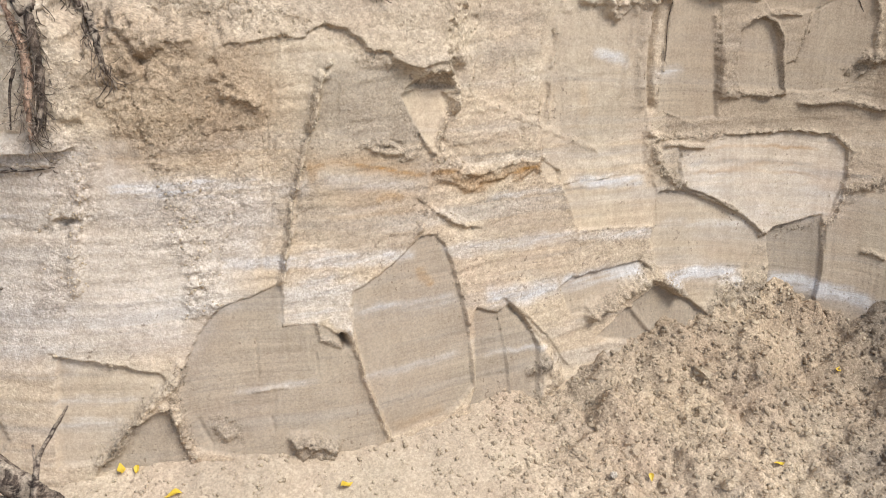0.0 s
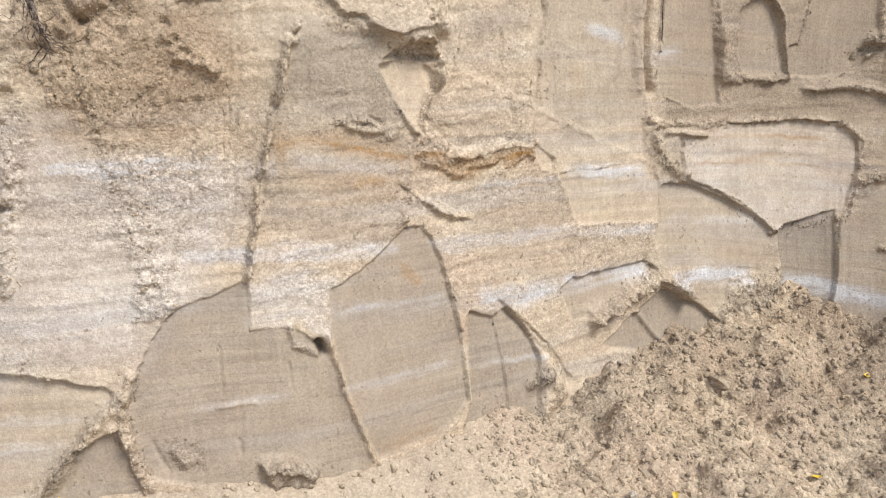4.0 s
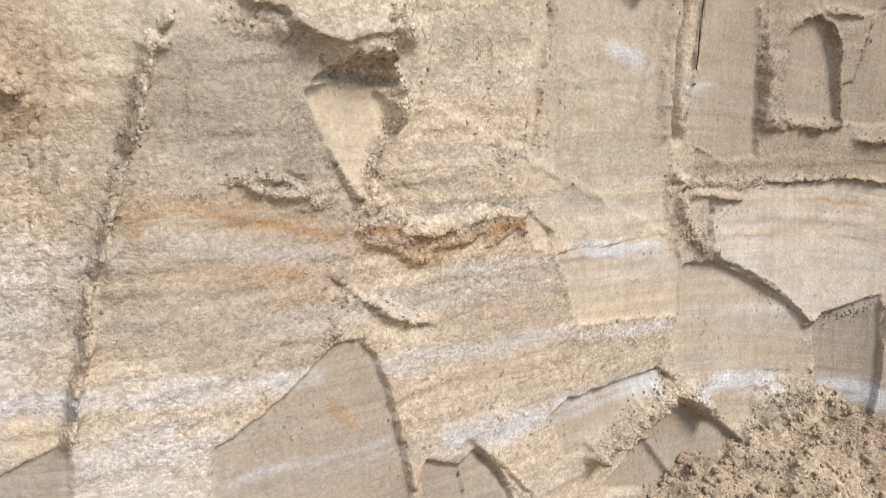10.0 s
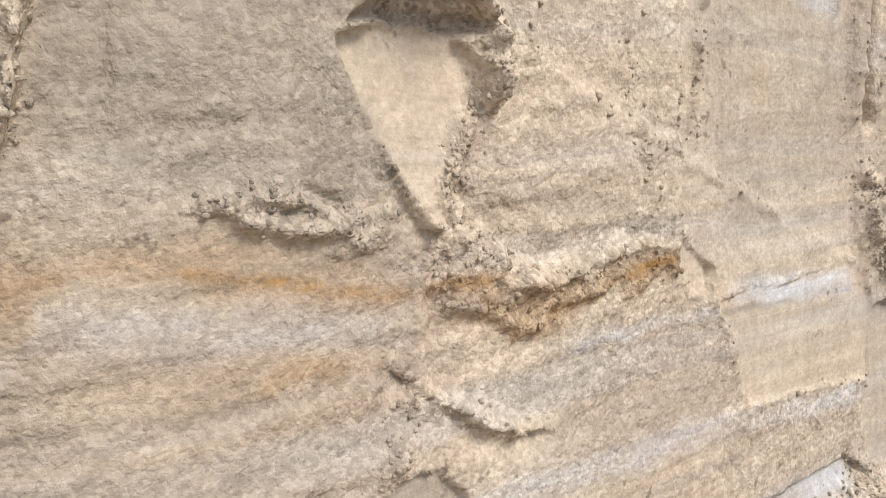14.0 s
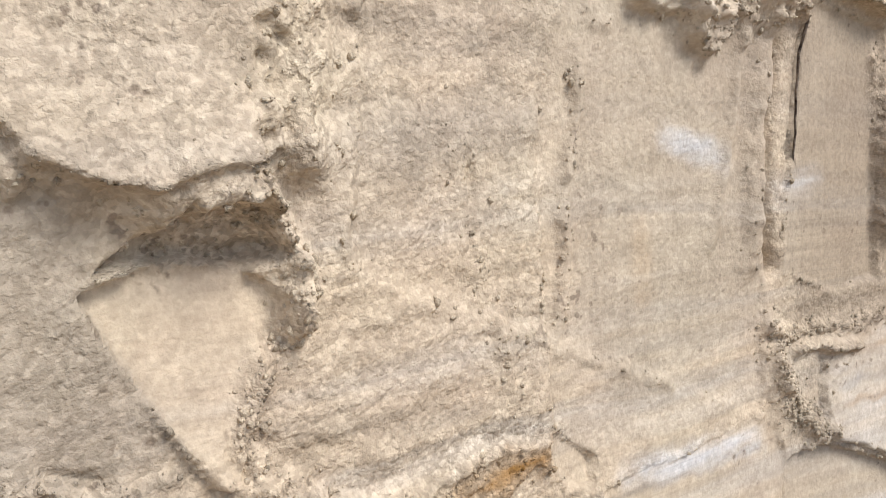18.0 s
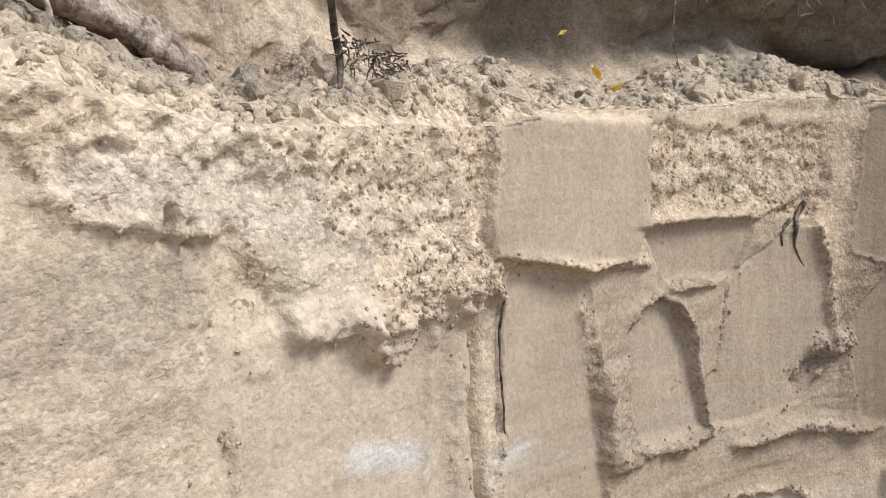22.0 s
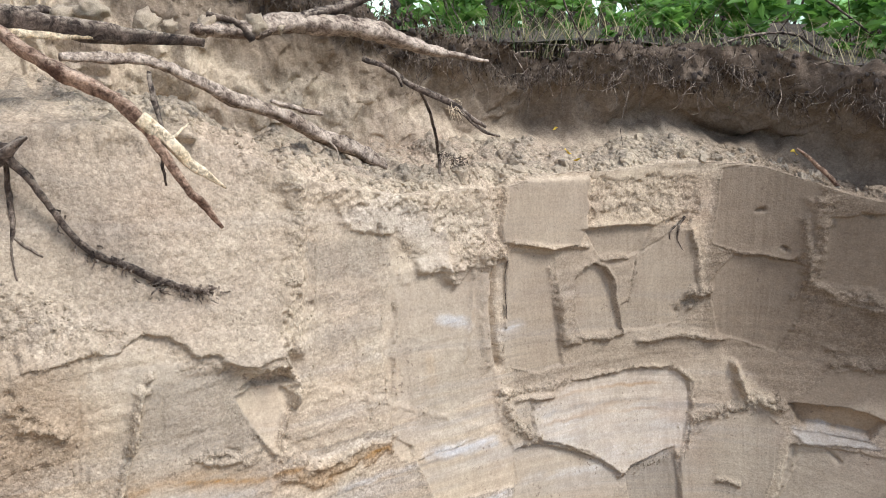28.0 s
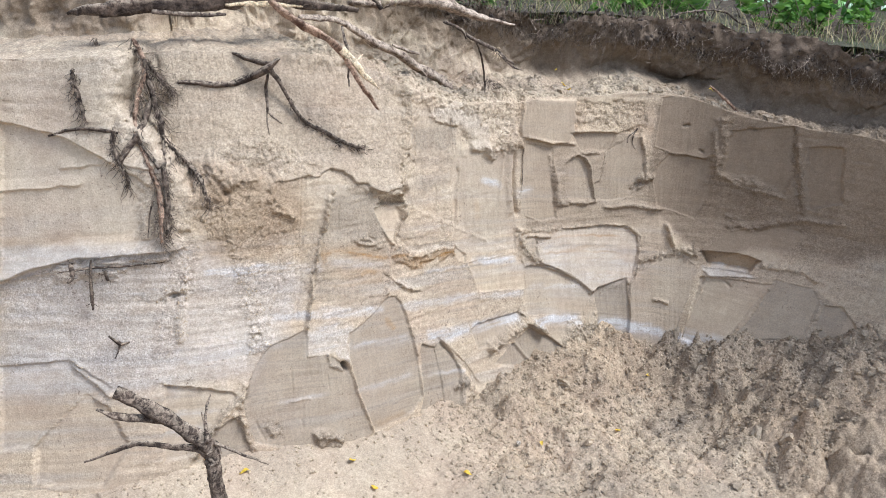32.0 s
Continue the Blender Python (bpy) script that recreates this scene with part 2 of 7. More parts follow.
# the height of the lip, the depth of the ledge behind it and the bank's rise above it
LIP = along(COLS, ((-2.5, 1.40), (-1.6, 1.44), (-1.2, 1.47), (-0.7, 1.475), (-0.35, 1.455), (-0.2, 1.40), (-0.05, 1.335), (0.1, 1.30),
                   (0.35, 1.29), (0.6, 1.285), (0.8, 1.295), (0.95, 1.28), (1.1, 1.245), (1.3, 1.215), (1.6, 1.20), (2.6, 1.2)))
LIP = LIP + 0.010 * fbm(COLS, COLS * 0 + 3.1, 0.11, 4, 5)
DEEP = along(COLS, ((-2.5, 0.30), (-1.0, 0.30), (-0.4, 0.34), (0.0, 0.34), (0.4, 0.31), (0.8, 0.16), (1.1, 0.15), (1.4, 0.14), (2.6, 0.14)))
LIPS, DEEPS = LIP[:, None] + 0 * Q, DEEP[:, None] + 0 * Q
H = np.zeros_like(S)
H += 0.006 * fbm(S, Q, 0.35, 3, 11) + 0.0022 * fbm(S, Q, 0.045, 5, 12, 0.65)
H += 0.0012 * lattice(S / 0.12 + 0.4 * lattice(S / 0.2, Q / 0.1, 14), Q / 0.011, 13)
STREAK = lattice(S / 0.006, Q / 0.16, 15) + 0.6 * lattice(S / 0.017, Q / 0.3, 16)
LOOSE = np.zeros_like(S)
TONES = {k: np.zeros_like(S) for k in ("damp_shade", "pale", "rust", "humus_shade")}
COARSE = np.clip(0.52 + 0.45 * fbm(S, Q, 0.22, 4, 23), 0.1, 1.0)
RAG_A, RAG_B = fbm(S, Q, 0.03, 4, 21, 0.6), fbm(S, Q, 0.03, 4, 31, 0.6)
LUMP = 0.7 * fbm(S, Q, 0.040, 5, 41, 0.66) + 0.35 - 0.9 * np.abs(fbm(S, Q, 0.05, 4, 45, 0.6))
CRUMB = 0.55 - 1.1 * np.abs(fbm(S, Q, 0.022, 4, 51, 0.6))
GRIT = fbm(S, Q, 0.009, 2, 55, 0.6)


def patch(points, grow):
    """The rows and columns of the sheet within grow of the points."""
    p = np.array(points)
    a, b = np.searchsorted(COLS, (p[:, 0].min() - grow, p[:, 0].max() + grow))
    c, d = np.searchsorted(ROWS, (p[:, 1].min() - grow, p[:, 1].max() + grow))
    return slice(a, b), slice(c, d)


def inside(points, box, rag):
    """Signed distance (positive inside) to an outline with crumbling edges."""
    x, y = S[box] + rag * RAG_A[box], Q[box] + rag * RAG_B[box]
    best, flip = np.full(x.shape, 9.0), np.zeros(x.shape, bool)
    for (ax, ay), (bx, by) in zip(points, (*points[1:], points[0])):
        ex, ey = bx - ax, by - ay
        f = np.clip(((x - ax) * ex + (y - ay) * ey) / (ex * ex + ey * ey + 1e-12), 0, 1)
        best = np.minimum(best, np.hypot(x - ax - f * ex, y - ay - f * ey))
        if ay != by:
            flip ^= ((ay > y) != (by > y)) & (x < (bx - ax) * (y - ay) / (by - ay) + ax)
    return np.where(flip, best, -best)


def nearness(points, box, rag):
    """Distance to an open line, and which side of it a place lies on."""
    x, y = S[box] + rag * RAG_A[box], Q[box] + rag * RAG_B[box]
    best, side = np.full(x.shape, 9.0), np.zeros(x.shape)
    for (ax, ay), (bx, by) in zip(points[:-1], points[1:]):
        ex, ey = bx - ax, by - ay
        f = np.clip(((x - ax) * ex + (y - ay) * ey) / (ex * ex + ey * ey + 1e-12), 0, 1)
        d = np.hypot(x - ax - f * ex, y - ay - f * ey)
        side = np.where(d < best, np.sign(ex * (y - ay) - ey * (x - ax)), side)
        best = np.minimum(best, d)
    return best, side


def cut(points, off, gs=0.0, gz=0.0, edge=0.004, rag=0.006, clean=0.9):
    """A spade cut: a plane facet off the face by off, tilted by gs along it and gz upwards."""
    box = patch(points, 0.03)
    m = smooth(inside(points, box, rag), -0.6 * edge, 0.6 * edge)
    s0, z0 = np.mean(points, 0)
    k = 1.0 if abs(off) > 0.05 else 0.7
    plane = (k - 0.1) * off + k * (gs * (S[box] - s0) + gz * (Q[box] - z0)) + 0.0005 * STREAK[box]
    H[box] += m * (plane + (1 - clean) * H[box] - H[box])
    COARSE[box] += m * ((0.14 if clean > 0.8 else 0.45) - COARSE[box])
    rim = np.exp(-((m - 0.5) / 0.45) ** 2) * (m > 0.02) * (m < 0.98) * smooth(LUMP[box], -0.1, 0.35)
    H[box] += 0.0035 * rim
    LOOSE[box] = np.maximum(LOOSE[box], 0.20 * rim)


def rough(points, amp, off=0.0, crumbs=0.0, edge=0.015, rag=0.02):
    """A broken patch: lumps of amp, crumbs on top."""
    box = patch(points, 0.04)
    m = smooth(inside(points, box, rag), -edge, edge)
    H[box] += m * (off + 0.6 * amp * LUMP[box] + 0.6 * crumbs * (CRUMB[box] + 0.25 * np.abs(GRIT[box])))
    COARSE[box] += m * (min(0.45 + 45 * crumbs, 1.0) - COARSE[box])
    LOOSE[box] = np.maximum(LOOSE[box], m * max(crumbs - 0.005, 0) / 0.03)


def rib(points, wide, high, crumbs=0.0, rag=0.006):
    """A crumbling ridge (or, below nought, a furrow) along a line."""
    box = patch(points, wide * 3)
    d, _ = nearness(points, box, rag)
    m = np.exp(-((d / wide) ** 2))
    H[box] += m * (high * (0.75 + 0.5 * LUMP[box]) + 0.7 * crumbs * (CRUMB[box] * 0.9 + LUMP[box] * 0.45 + 0.4 * GRIT[box]))
    if crumbs > 0.003:
        COARSE[box] = np.maximum(COARSE[box], m)
    LOOSE[box] = np.maximum(LOOSE[box], m * max(crumbs - 0.003, 0) / 0.015)


def step(points, high, fade=0.05, rag=0.004, edge=0.003):
    """A break: the ground to the line's left stands high, and fades back over fade."""
    box = patch(points, fade * 1.2)
    d, side = nearness(points, box, rag)
    H[box] += 0.40 * high * smooth(d * side, -edge, edge) * np.clip(1 - d / (0.5 * fade), 0, 1)
    rim = np.exp(-((d / 0.004) ** 2)) * smooth(LUMP[box], -0.15, 0.3)
    H[box] += 0.003 * rim
    LOOSE[box] = np.maximum(LOOSE[box], 0.25 * rim)


def tint(points, tone, amount, edge=0.012, rag=0.012):
    box = patch(points, 0.05)
    m = smooth(inside(points, box, rag), -edge, edge)
    TONES[tone][box] = np.maximum(TONES[tone][box], m * amount) if amount >= 0 else TONES[tone][box] * (1 + m * amount)


def grainy(points, value, edge=0.004, rag=0.006):
    """How coarse the sand shows inside an outline."""
    box = patch(points, 0.03)
    m = smooth(inside(points, box, rag), -edge, edge)
    COARSE[box] += m * (value - COARSE[box])


def bed(points, tone, amount, thick=0.012, rag=0.007):
    """A thin layer of the sand along a line, thinning out at its ends."""
    box = patch(points, thick * 3 + 0.04)
    d, _ = nearness(points, box, rag)
    p = np.array(points)
    ends = 1.0
    if np.ptp(p[:, 0]) > 0.05:
        x = S[box] + 0.03 * RAG_A[box]
        ends = smooth(x, p[:, 0].min() - 0.03, p[:, 0].min() + 0.03) * smooth(-x, -p[:, 0].max() - 0.03, -p[:, 0].max() + 0.03)
    grain = 0.72 + 0.75 * fbm(S[box] * 0.10, Q[box], 0.007, 3, 61, 0.6) + 0.5 * fbm(S[box] * 0.5, Q[box], 0.05, 3, 63)
    amount = amount * (0.85 if tone == "pale" else 0.6 if tone == "rust" and thick > 0.01 else 1.0)
    TONES[tone][box] = np.maximum(TONES[tone][box], amount * ends * np.clip(grain, 0, 1.1) * np.exp(-((d / thick) ** 3)))


# ---- the face's cuts, breaks and beds: outlines are (along the face, height) ----
# The rough upper left of the face, which stands out above the smooth cuts
cut(((-0.147, 1.426), (-0.178, 1.221), (-0.225, 1.062), (-0.337, 1.089), (-0.463, 1.153), (-0.645, 1.156), (-0.791, 1.197), (-0.844, 1.150), (-0.953, 1.295), (-1.030, 1.345), (-1.005, 1.542), (-0.791, 1.577), (-0.518, 1.518), (-0.284, 1.451)), -0.070, 0.14, -0.18, edge=0.03, rag=0.02, clean=0.6)
rough(((-0.147, 1.426), (-0.178, 1.221), (-0.225, 1.062), (-0.337, 1.089), (-0.463, 1.153), (-0.645, 1.156), (-0.791, 1.197), (-0.844, 1.150), (-0.953, 1.295), (-1.030, 1.345), (-1.005, 1.542), (-0.791, 1.577), (-0.518, 1.518), (-0.284, 1.451)), 0.005, 0.0, 0.003)
rough(((-0.424, 1.564), (-0.252, 1.484), (-0.121, 1.370), (-0.194, 1.089), (-0.363, 1.129), (-0.491, 1.184), (-0.482, 1.393)), 0.003, 0.0, 0.003)
rough(((-1.046, 1.529), (-0.933, 1.542), (-0.908, 1.356), (-0.957, 1.207), (-1.058, 1.295)), 0.014, -0.01, 0.004)
rough(((-0.828, 1.200), (-0.620, 1.260), (-0.463, 1.174), (-0.645, 1.156), (-0.766, 1.143)), 0.012, 0.006, 0.010)
# left of the great roots the face is smooth and steps back under an overhang
cut(((-1.358, 1.307), (-1.200, 1.278), (-1.078, 1.226), (-0.945, 1.155), (-0.908, 1.037), (-1.058, 0.963), (-1.212, 0.925), (-1.376, 0.883)), -0.012, 0.0, -0.05)
step(((-1.367, 1.124), (-1.157, 1.150)), 0.016, 0.06)
step(((-1.376, 0.883), (-1.278, 0.928), (-1.149, 0.966), (-0.908, 0.992)), 0.055, 0.10)
step(((-1.358, 1.302), (-1.217, 1.284), (-1.124, 1.250), (-1.062, 1.212)), 0.016, 0.06)
step(((-1.187, 1.192), (-1.046, 1.212), (-0.957, 1.199)), 0.012, 0.05)
rough(((-1.230, 0.939), (-1.058, 0.985), (-0.896, 0.999), (-0.912, 0.955), (-1.120, 0.915), (-1.217, 0.894)), 0.005, 0.003, 0.006, edge=0.006)
rib(((-0.868, 0.945), (-0.888, 0.855), (-0.896, 0.752)), 0.012, 0.004, 0.008)
rough(((-0.929, 1.049), (-0.844, 1.067), (-0.832, 0.956), (-0.880, 0.813), (-0.925, 0.706), (-0.961, 0.705), (-0.929, 0.860), (-0.904, 0.957)), 0.005, 0.001, 0.006)
rough(((-0.961, 1.221), (-0.844, 1.197), (-0.795, 1.118), (-0.848, 1.049), (-0.933, 1.030), (-0.993, 1.019)), 0.010, 0.006, 0.006)
rough(((-0.819, 1.196), (-0.700, 1.167), (-0.679, 1.122), (-0.775, 1.064), (-0.824, 1.084)), 0.012, -0.012, 0.010)
rough(((-0.799, 1.074), (-0.704, 1.123), (-0.589, 1.098), (-0.567, 1.031), (-0.611, 0.987), (-0.766, 0.981)), 0.005, 0.0, 0.008)
rib(((-0.633, 1.101), (-0.620, 1.073), (-0.576, 1.046)), 0.010, 0.010, 0.014)
rib(((-0.637, 1.115), (-0.624, 1.082), (-0.594, 1.061)), 0.008, -0.010, 0.0)
rough(((-0.750, 0.961), (-0.709, 0.949), (-0.692, 0.789), (-0.679, 0.707), (-0.709, 0.691), (-0.738, 0.853)), 0.003, 0.0, 0.010)
rib(((-0.729, 0.960), (-0.742, 0.903), (-0.688, 0.898)), 0.008, -0.004, 0.006)
rib(((-0.527, 1.156), (-0.541, 1.028), (-0.558, 0.933), (-0.589, 0.755)), 0.005, -0.004, 0.002)
rib(((-0.607, 0.919), (-0.667, 0.776), (-0.662, 0.755)), 0.006, -0.004, 0.005)
rough(((-0.721, 0.763), (-0.662, 0.776), (-0.658, 0.724), (-0.692, 0.678), (-0.729, 0.693)), 0.006, 0.002, 0.007)
# the long crack with its crumbs
step(((-0.563, 0.721), (-0.550, 0.781), (-0.518, 0.863), (-0.486, 0.992), (-0.458, 1.083), (-0.434, 1.109)), -0.003, 0.05)
rib(((-0.563, 0.733), (-0.532, 0.865), (-0.500, 0.952), (-0.482, 1.004)), 0.008, 0.002, 0.006)
rib(((-0.486, 0.998), (-0.458, 1.077), (-0.439, 1.104)), 0.008, 0.004, 0.008)
rib(((-0.532, 0.859), (-0.523, 0.870), (-0.518, 0.878)), 0.005, -0.006, 0.0)
rib(((-0.514, 0.903), (-0.509, 0.914), (-0.505, 0.923)), 0.005, -0.006, 0.0)
rib(((-0.458, 1.087), (-0.448, 1.092)), 0.006, -0.005, 0.006)
rib(((-0.458, 1.080), (-0.448, 1.080)), 0.006, 0.012, 0.0)
rough(((-0.393, 0.955), (-0.342, 0.954), (-0.278, 0.924), (-0.289, 0.915), (-0.368, 0.932), (-0.404, 0.944)), 0.004, 0.0, 0.014, edge=0.006)
rib(((-0.337, 0.951), (-0.315, 0.939), (-0.310, 0.933)), 0.004, -0.006, 0.0, rag=0.003)
rib(((-0.373, 0.938), (-0.342, 0.930), (-0.315, 0.928)), 0.005, 0.006, 0.006, rag=0.003)
rib(((-0.368, 0.944), (-0.337, 0.937)), 0.004, -0.006, 0.004, rag=0.003)
# the notch and the bright cut under it
cut(((-0.310, 1.032), (-0.278, 1.036), (-0.225, 1.026), (-0.199, 1.002), (-0.204, 0.978), (-0.225, 0.962), (-0.246, 0.912), (-0.257, 0.915), (-0.289, 0.978)), -0.005, 0.0, -0.22, edge=0.003, rag=0.003)
cut(((-0.300, 1.039), (-0.268, 1.058), (-0.236, 1.069), (-0.220, 1.072), (-0.204, 1.027), (-0.225, 1.024), (-0.257, 1.035), (-0.278, 1.036)), -0.030, 0.0, 0.45, edge=0.004, rag=0.006)
rough(((-0.294, 1.038), (-0.268, 1.058), (-0.236, 1.077), (-0.215, 1.067), (-0.199, 1.022), (-0.231, 1.025), (-0.278, 1.036)), 0.010, 0.0, 0.008, edge=0.008)
rib(((-0.225, 1.083), (-0.215, 1.052), (-0.199, 1.026), (-0.199, 0.993)), 0.010, 0.010, 0.014)
rib(((-0.199, 0.994), (-0.225, 0.966), (-0.236, 0.935), (-0.231, 0.912), (-0.199, 0.889), (-0.173, 0.864)), 0.010, 0.002, 0.010)
rough(((-0.262, 1.086), (-0.225, 1.076), (-0.215, 1.063), (-0.252, 1.067), (-0.273, 1.062)), 0.010, 0.008, 0.010)
# between the notch and the tip: a rough proud panel
rough(((-0.188, 1.096), (-0.008, 1.084), (-0.012, 0.869), (-0.152, 0.891), (-0.225, 0.924), (-0.204, 0.978)), 0.0015, 0.004, 0.004)
step(((-0.008, 0.868), (-0.008, 0.941), (-0.004, 1.037), (0.000, 1.084)), 0.010, 0.10, rag=0.002)
rib(((-0.072, 1.088), (-0.077, 1.050), (-0.063, 0.998), (-0.053, 0.940), (-0.035, 0.905)), 0.012, 0.001, 0.005)
rib(((-0.063, 1.052), (-0.063, 1.027)), 0.005, -0.004, 0.0)
rib(((-0.111, 1.132), (-0.116, 1.097)), 0.010, -0.007, 0.0)
rib(((-0.121, 1.094), (-0.101, 1.086)), 0.006, 0.005, 0.003)
rough(((-0.147, 1.206), (0.030, 1.202), (0.021, 1.122), (-0.092, 1.133), (-0.157, 1.152)), 0.001, 0.0, 0.004)
# the rusty band's small overhang
rough(((-0.257, 0.915), (-0.215, 0.907), (-0.178, 0.871), (-0.111, 0.870), (-0.012, 0.861), (-0.004, 0.829), (-0.116, 0.844), (-0.173, 0.835), (-0.241, 0.850), (-0.257, 0.881)), 0.004, 0.004, 0.010, edge=0.006)
step(((-0.183, 0.864), (-0.157, 0.856), (-0.111, 0.865), (-0.044, 0.859), (0.000, 0.855)), 0.010, 0.04, rag=0.008)
cut(((0.000, 0.855), (0.042, 0.824), (0.034, 0.801), (0.009, 0.810), (0.000, 0.831)), -0.006, -0.25, 0.0, edge=0.002, rag=0.002)
cut(((0.038, 0.799), (0.305, 0.786), (0.302, 0.660), (0.078, 0.697), (0.070, 0.723)), 0.001, 0.0, 0.02, edge=0.003, rag=0.003)
step(((0.078, 0.694), (0.062, 0.737), (0.038, 0.799)), 0.010, 0.05, rag=0.003)
step(((-0.252, 0.917), (-0.257, 0.882), (-0.262, 0.821), (-0.257, 0.805)), -0.012, 0.08, rag=0.008)
# the slanting fold under the crack's end
step(((-0.178, 0.754), (-0.215, 0.773), (-0.257, 0.802), (-0.278, 0.822)), -0.024, 0.05, rag=0.006)
rib(((-0.284, 0.812), (-0.252, 0.797), (-0.199, 0.762)), 0.010, 0.008, 0.006)
rib(((-0.305, 0.773), (-0.294, 0.777), (-0.294, 0.785)), 0.010, 0.006, 0.012)
# the great grey cuts
cut(((-0.679, 0.700), (-0.589, 0.721), (-0.563, 0.723), (-0.567, 0.648), (-0.509, 0.645), (-0.453, 0.600), (-0.439, 0.521), (-0.409, 0.393), (-0.482, 0.350), (-0.576, 0.394), (-0.675, 0.419), (-0.738, 0.449), (-0.758, 0.539), (-0.750, 0.593), (-0.713, 0.657)), -0.005, 0.02, 0.0, edge=0.003, rag=0.005)
cut(((-0.439, 0.689), (-0.388, 0.706), (-0.331, 0.737), (-0.294, 0.765), (-0.262, 0.760), (-0.241, 0.731), (-0.220, 0.634), (-0.209, 0.562), (-0.215, 0.436), (-0.268, 0.400), (-0.404, 0.389), (-0.434, 0.521), (-0.448, 0.617)), -0.007, -0.03, 0.0, edge=0.003, rag=0.003)
cut(((-0.188, 0.592), (-0.137, 0.565), (-0.131, 0.501), (-0.131, 0.353), (-0.236, 0.388), (-0.209, 0.439), (-0.209, 0.556)), -0.012, 0.03, 0.0, edge=0.003, rag=0.003)
cut(((-0.137, 0.570), (-0.106, 0.576), (-0.067, 0.528), (-0.044, 0.469), (-0.063, 0.365), (-0.131, 0.350), (-0.126, 0.458)), -0.014, -0.06, 0.0, edge=0.003, rag=0.003)
step(((-0.215, 0.435), (-0.209, 0.562), (-0.220, 0.634), (-0.241, 0.732)), -0.005, 0.03, rag=0.003)
step(((0.017, 0.405), (-0.021, 0.474), (-0.072, 0.530), (-0.106, 0.578)), -0.009, 0.04, rag=0.004)
step(((-0.409, 0.393), (-0.439, 0.521), (-0.453, 0.618)), 0.012, 0.04, rag=0.003, edge=0.006)
rib(((-0.067, 0.421), (-0.030, 0.433), (-0.004, 0.394), (-0.063, 0.365)), 0.014, 0.010, 0.018)
rib(((-0.509, 0.643), (-0.505, 0.610), (-0.468, 0.591)), 0.005, 0.004, 0.004)
rough(((-0.576, 0.428), (-0.536, 0.437), (-0.500, 0.386), (-0.509, 0.365), (-0.567, 0.389)), 0.012, 0.006, 0.014, edge=0.006)
rib(((-0.572, 0.431), (-0.536, 0.421), (-0.509, 0.407)), 0.010, 0.014, 0.006)
rib(((-0.554, 0.380), (-0.500, 0.363)), 0.010, -0.016, 0.0)
rough(((-0.704, 0.503), (-0.662, 0.495), (-0.662, 0.433), (-0.700, 0.459)), 0.010, -0.004, 0.010, edge=0.008)
rib(((-0.468, 0.607), (-0.463, 0.591)), 0.0065, -0.030, 0.0, rag=0.0)
rib(((-0.598, 0.537), (-0.602, 0.483)), 0.004, -0.003, 0.002)
rib(((-0.633, 0.539), (-0.576, 0.533)), 0.004, 0.003, 0.003)
# left foot of the face
cut(((-0.937, 0.635), (-0.864, 0.622), (-0.783, 0.600), (-0.771, 0.582), (-0.811, 0.538), (-0.880, 0.450), (-0.945, 0.435)), -0.010, 0.05, 0.0, edge=0.003, rag=0.004)
cut(((-0.771, 0.532), (-0.758, 0.478), (-0.746, 0.398), (-0.888, 0.419), (-0.876, 0.452), (-0.828, 0.514)), -0.014, 0.03, 0.0, edge=0.003, rag=0.004)
rib(((-0.762, 0.582), (-0.799, 0.544), (-0.876, 0.448)), 0.012, 0.010, 0.008)
rib(((-0.779, 0.533), (-0.762, 0.514)), 0.008, 0.010, 0.008)
rib(((-0.746, 0.606), (-0.762, 0.565), (-0.762, 0.514), (-0.742, 0.440)), 0.012, 0.006, 0.012)
step(((-0.754, 0.581), (-0.783, 0.598), (-0.864, 0.622), (-0.937, 0.637)), -0.009, 0.05)
cut(((-1.225, 0.688), (-1.161, 0.693), (-1.058, 0.626), (-1.128, 0.580), (-1.273, 0.469), (-1.353, 0.448), (-1.371, 0.663)), -0.012, 0.0, 0.02)
step(((-1.161, 0.678), (-1.070, 0.611)), 0.02, 0.05)
cut(((-1.256, 0.470), (-1.128, 0.609), (-1.070, 0.583), (-1.017, 0.483), (-1.074, 0.384), (-1.247, 0.372)), -0.016, 0.03, 0.0)
# the right middle: pale slab, its overhang and crumbs
cut(((0.299, 0.733), (0.362, 0.730), (0.502, 0.669), (0.603, 0.595), (0.556, 0.523), (0.292, 0.568), (0.270, 0.614)), -0.006, 0.02, -0.05, edge=0.003, rag=0.003)
cut(((0.365, 0.748), (0.359, 0.837), (0.488, 0.834), (0.666, 0.827), (0.774, 0.817), (0.791, 0.623), (0.764, 0.619), (0.609, 0.598), (0.497, 0.673)), 0.001, -0.05, -0.05, edge=0.003, rag=0.005)
step(((0.365, 0.744), (0.445, 0.703), (0.505, 0.676), (0.609, 0.598)), 0.004, 0.05, rag=0.004)
cut(((0.458, 0.827), (0.668, 0.821), (0.787, 0.806), (0.817, 0.784), (0.821, 0.722), (0.793, 0.627), (0.598, 0.601), (0.502, 0.679), (0.362, 0.740), (0.354, 0.795)), 0.0, -0.06, -0.06, edge=0.003, rag=0.005)
step(((0.354, 0.736), (0.493, 0.675), (0.598, 0.601)), 0.003, 0.05, rag=0.004)
rib(((0.483, 0.834), (0.668, 0.829), (0.793, 0.813), (0.829, 0.777), (0.825, 0.709), (0.805, 0.623)), 0.005, 0.0, 0.010)
rib(((0.598, 0.596), (0.720, 0.596), (0.801, 0.616)), 0.008, 0.004, 0.012)
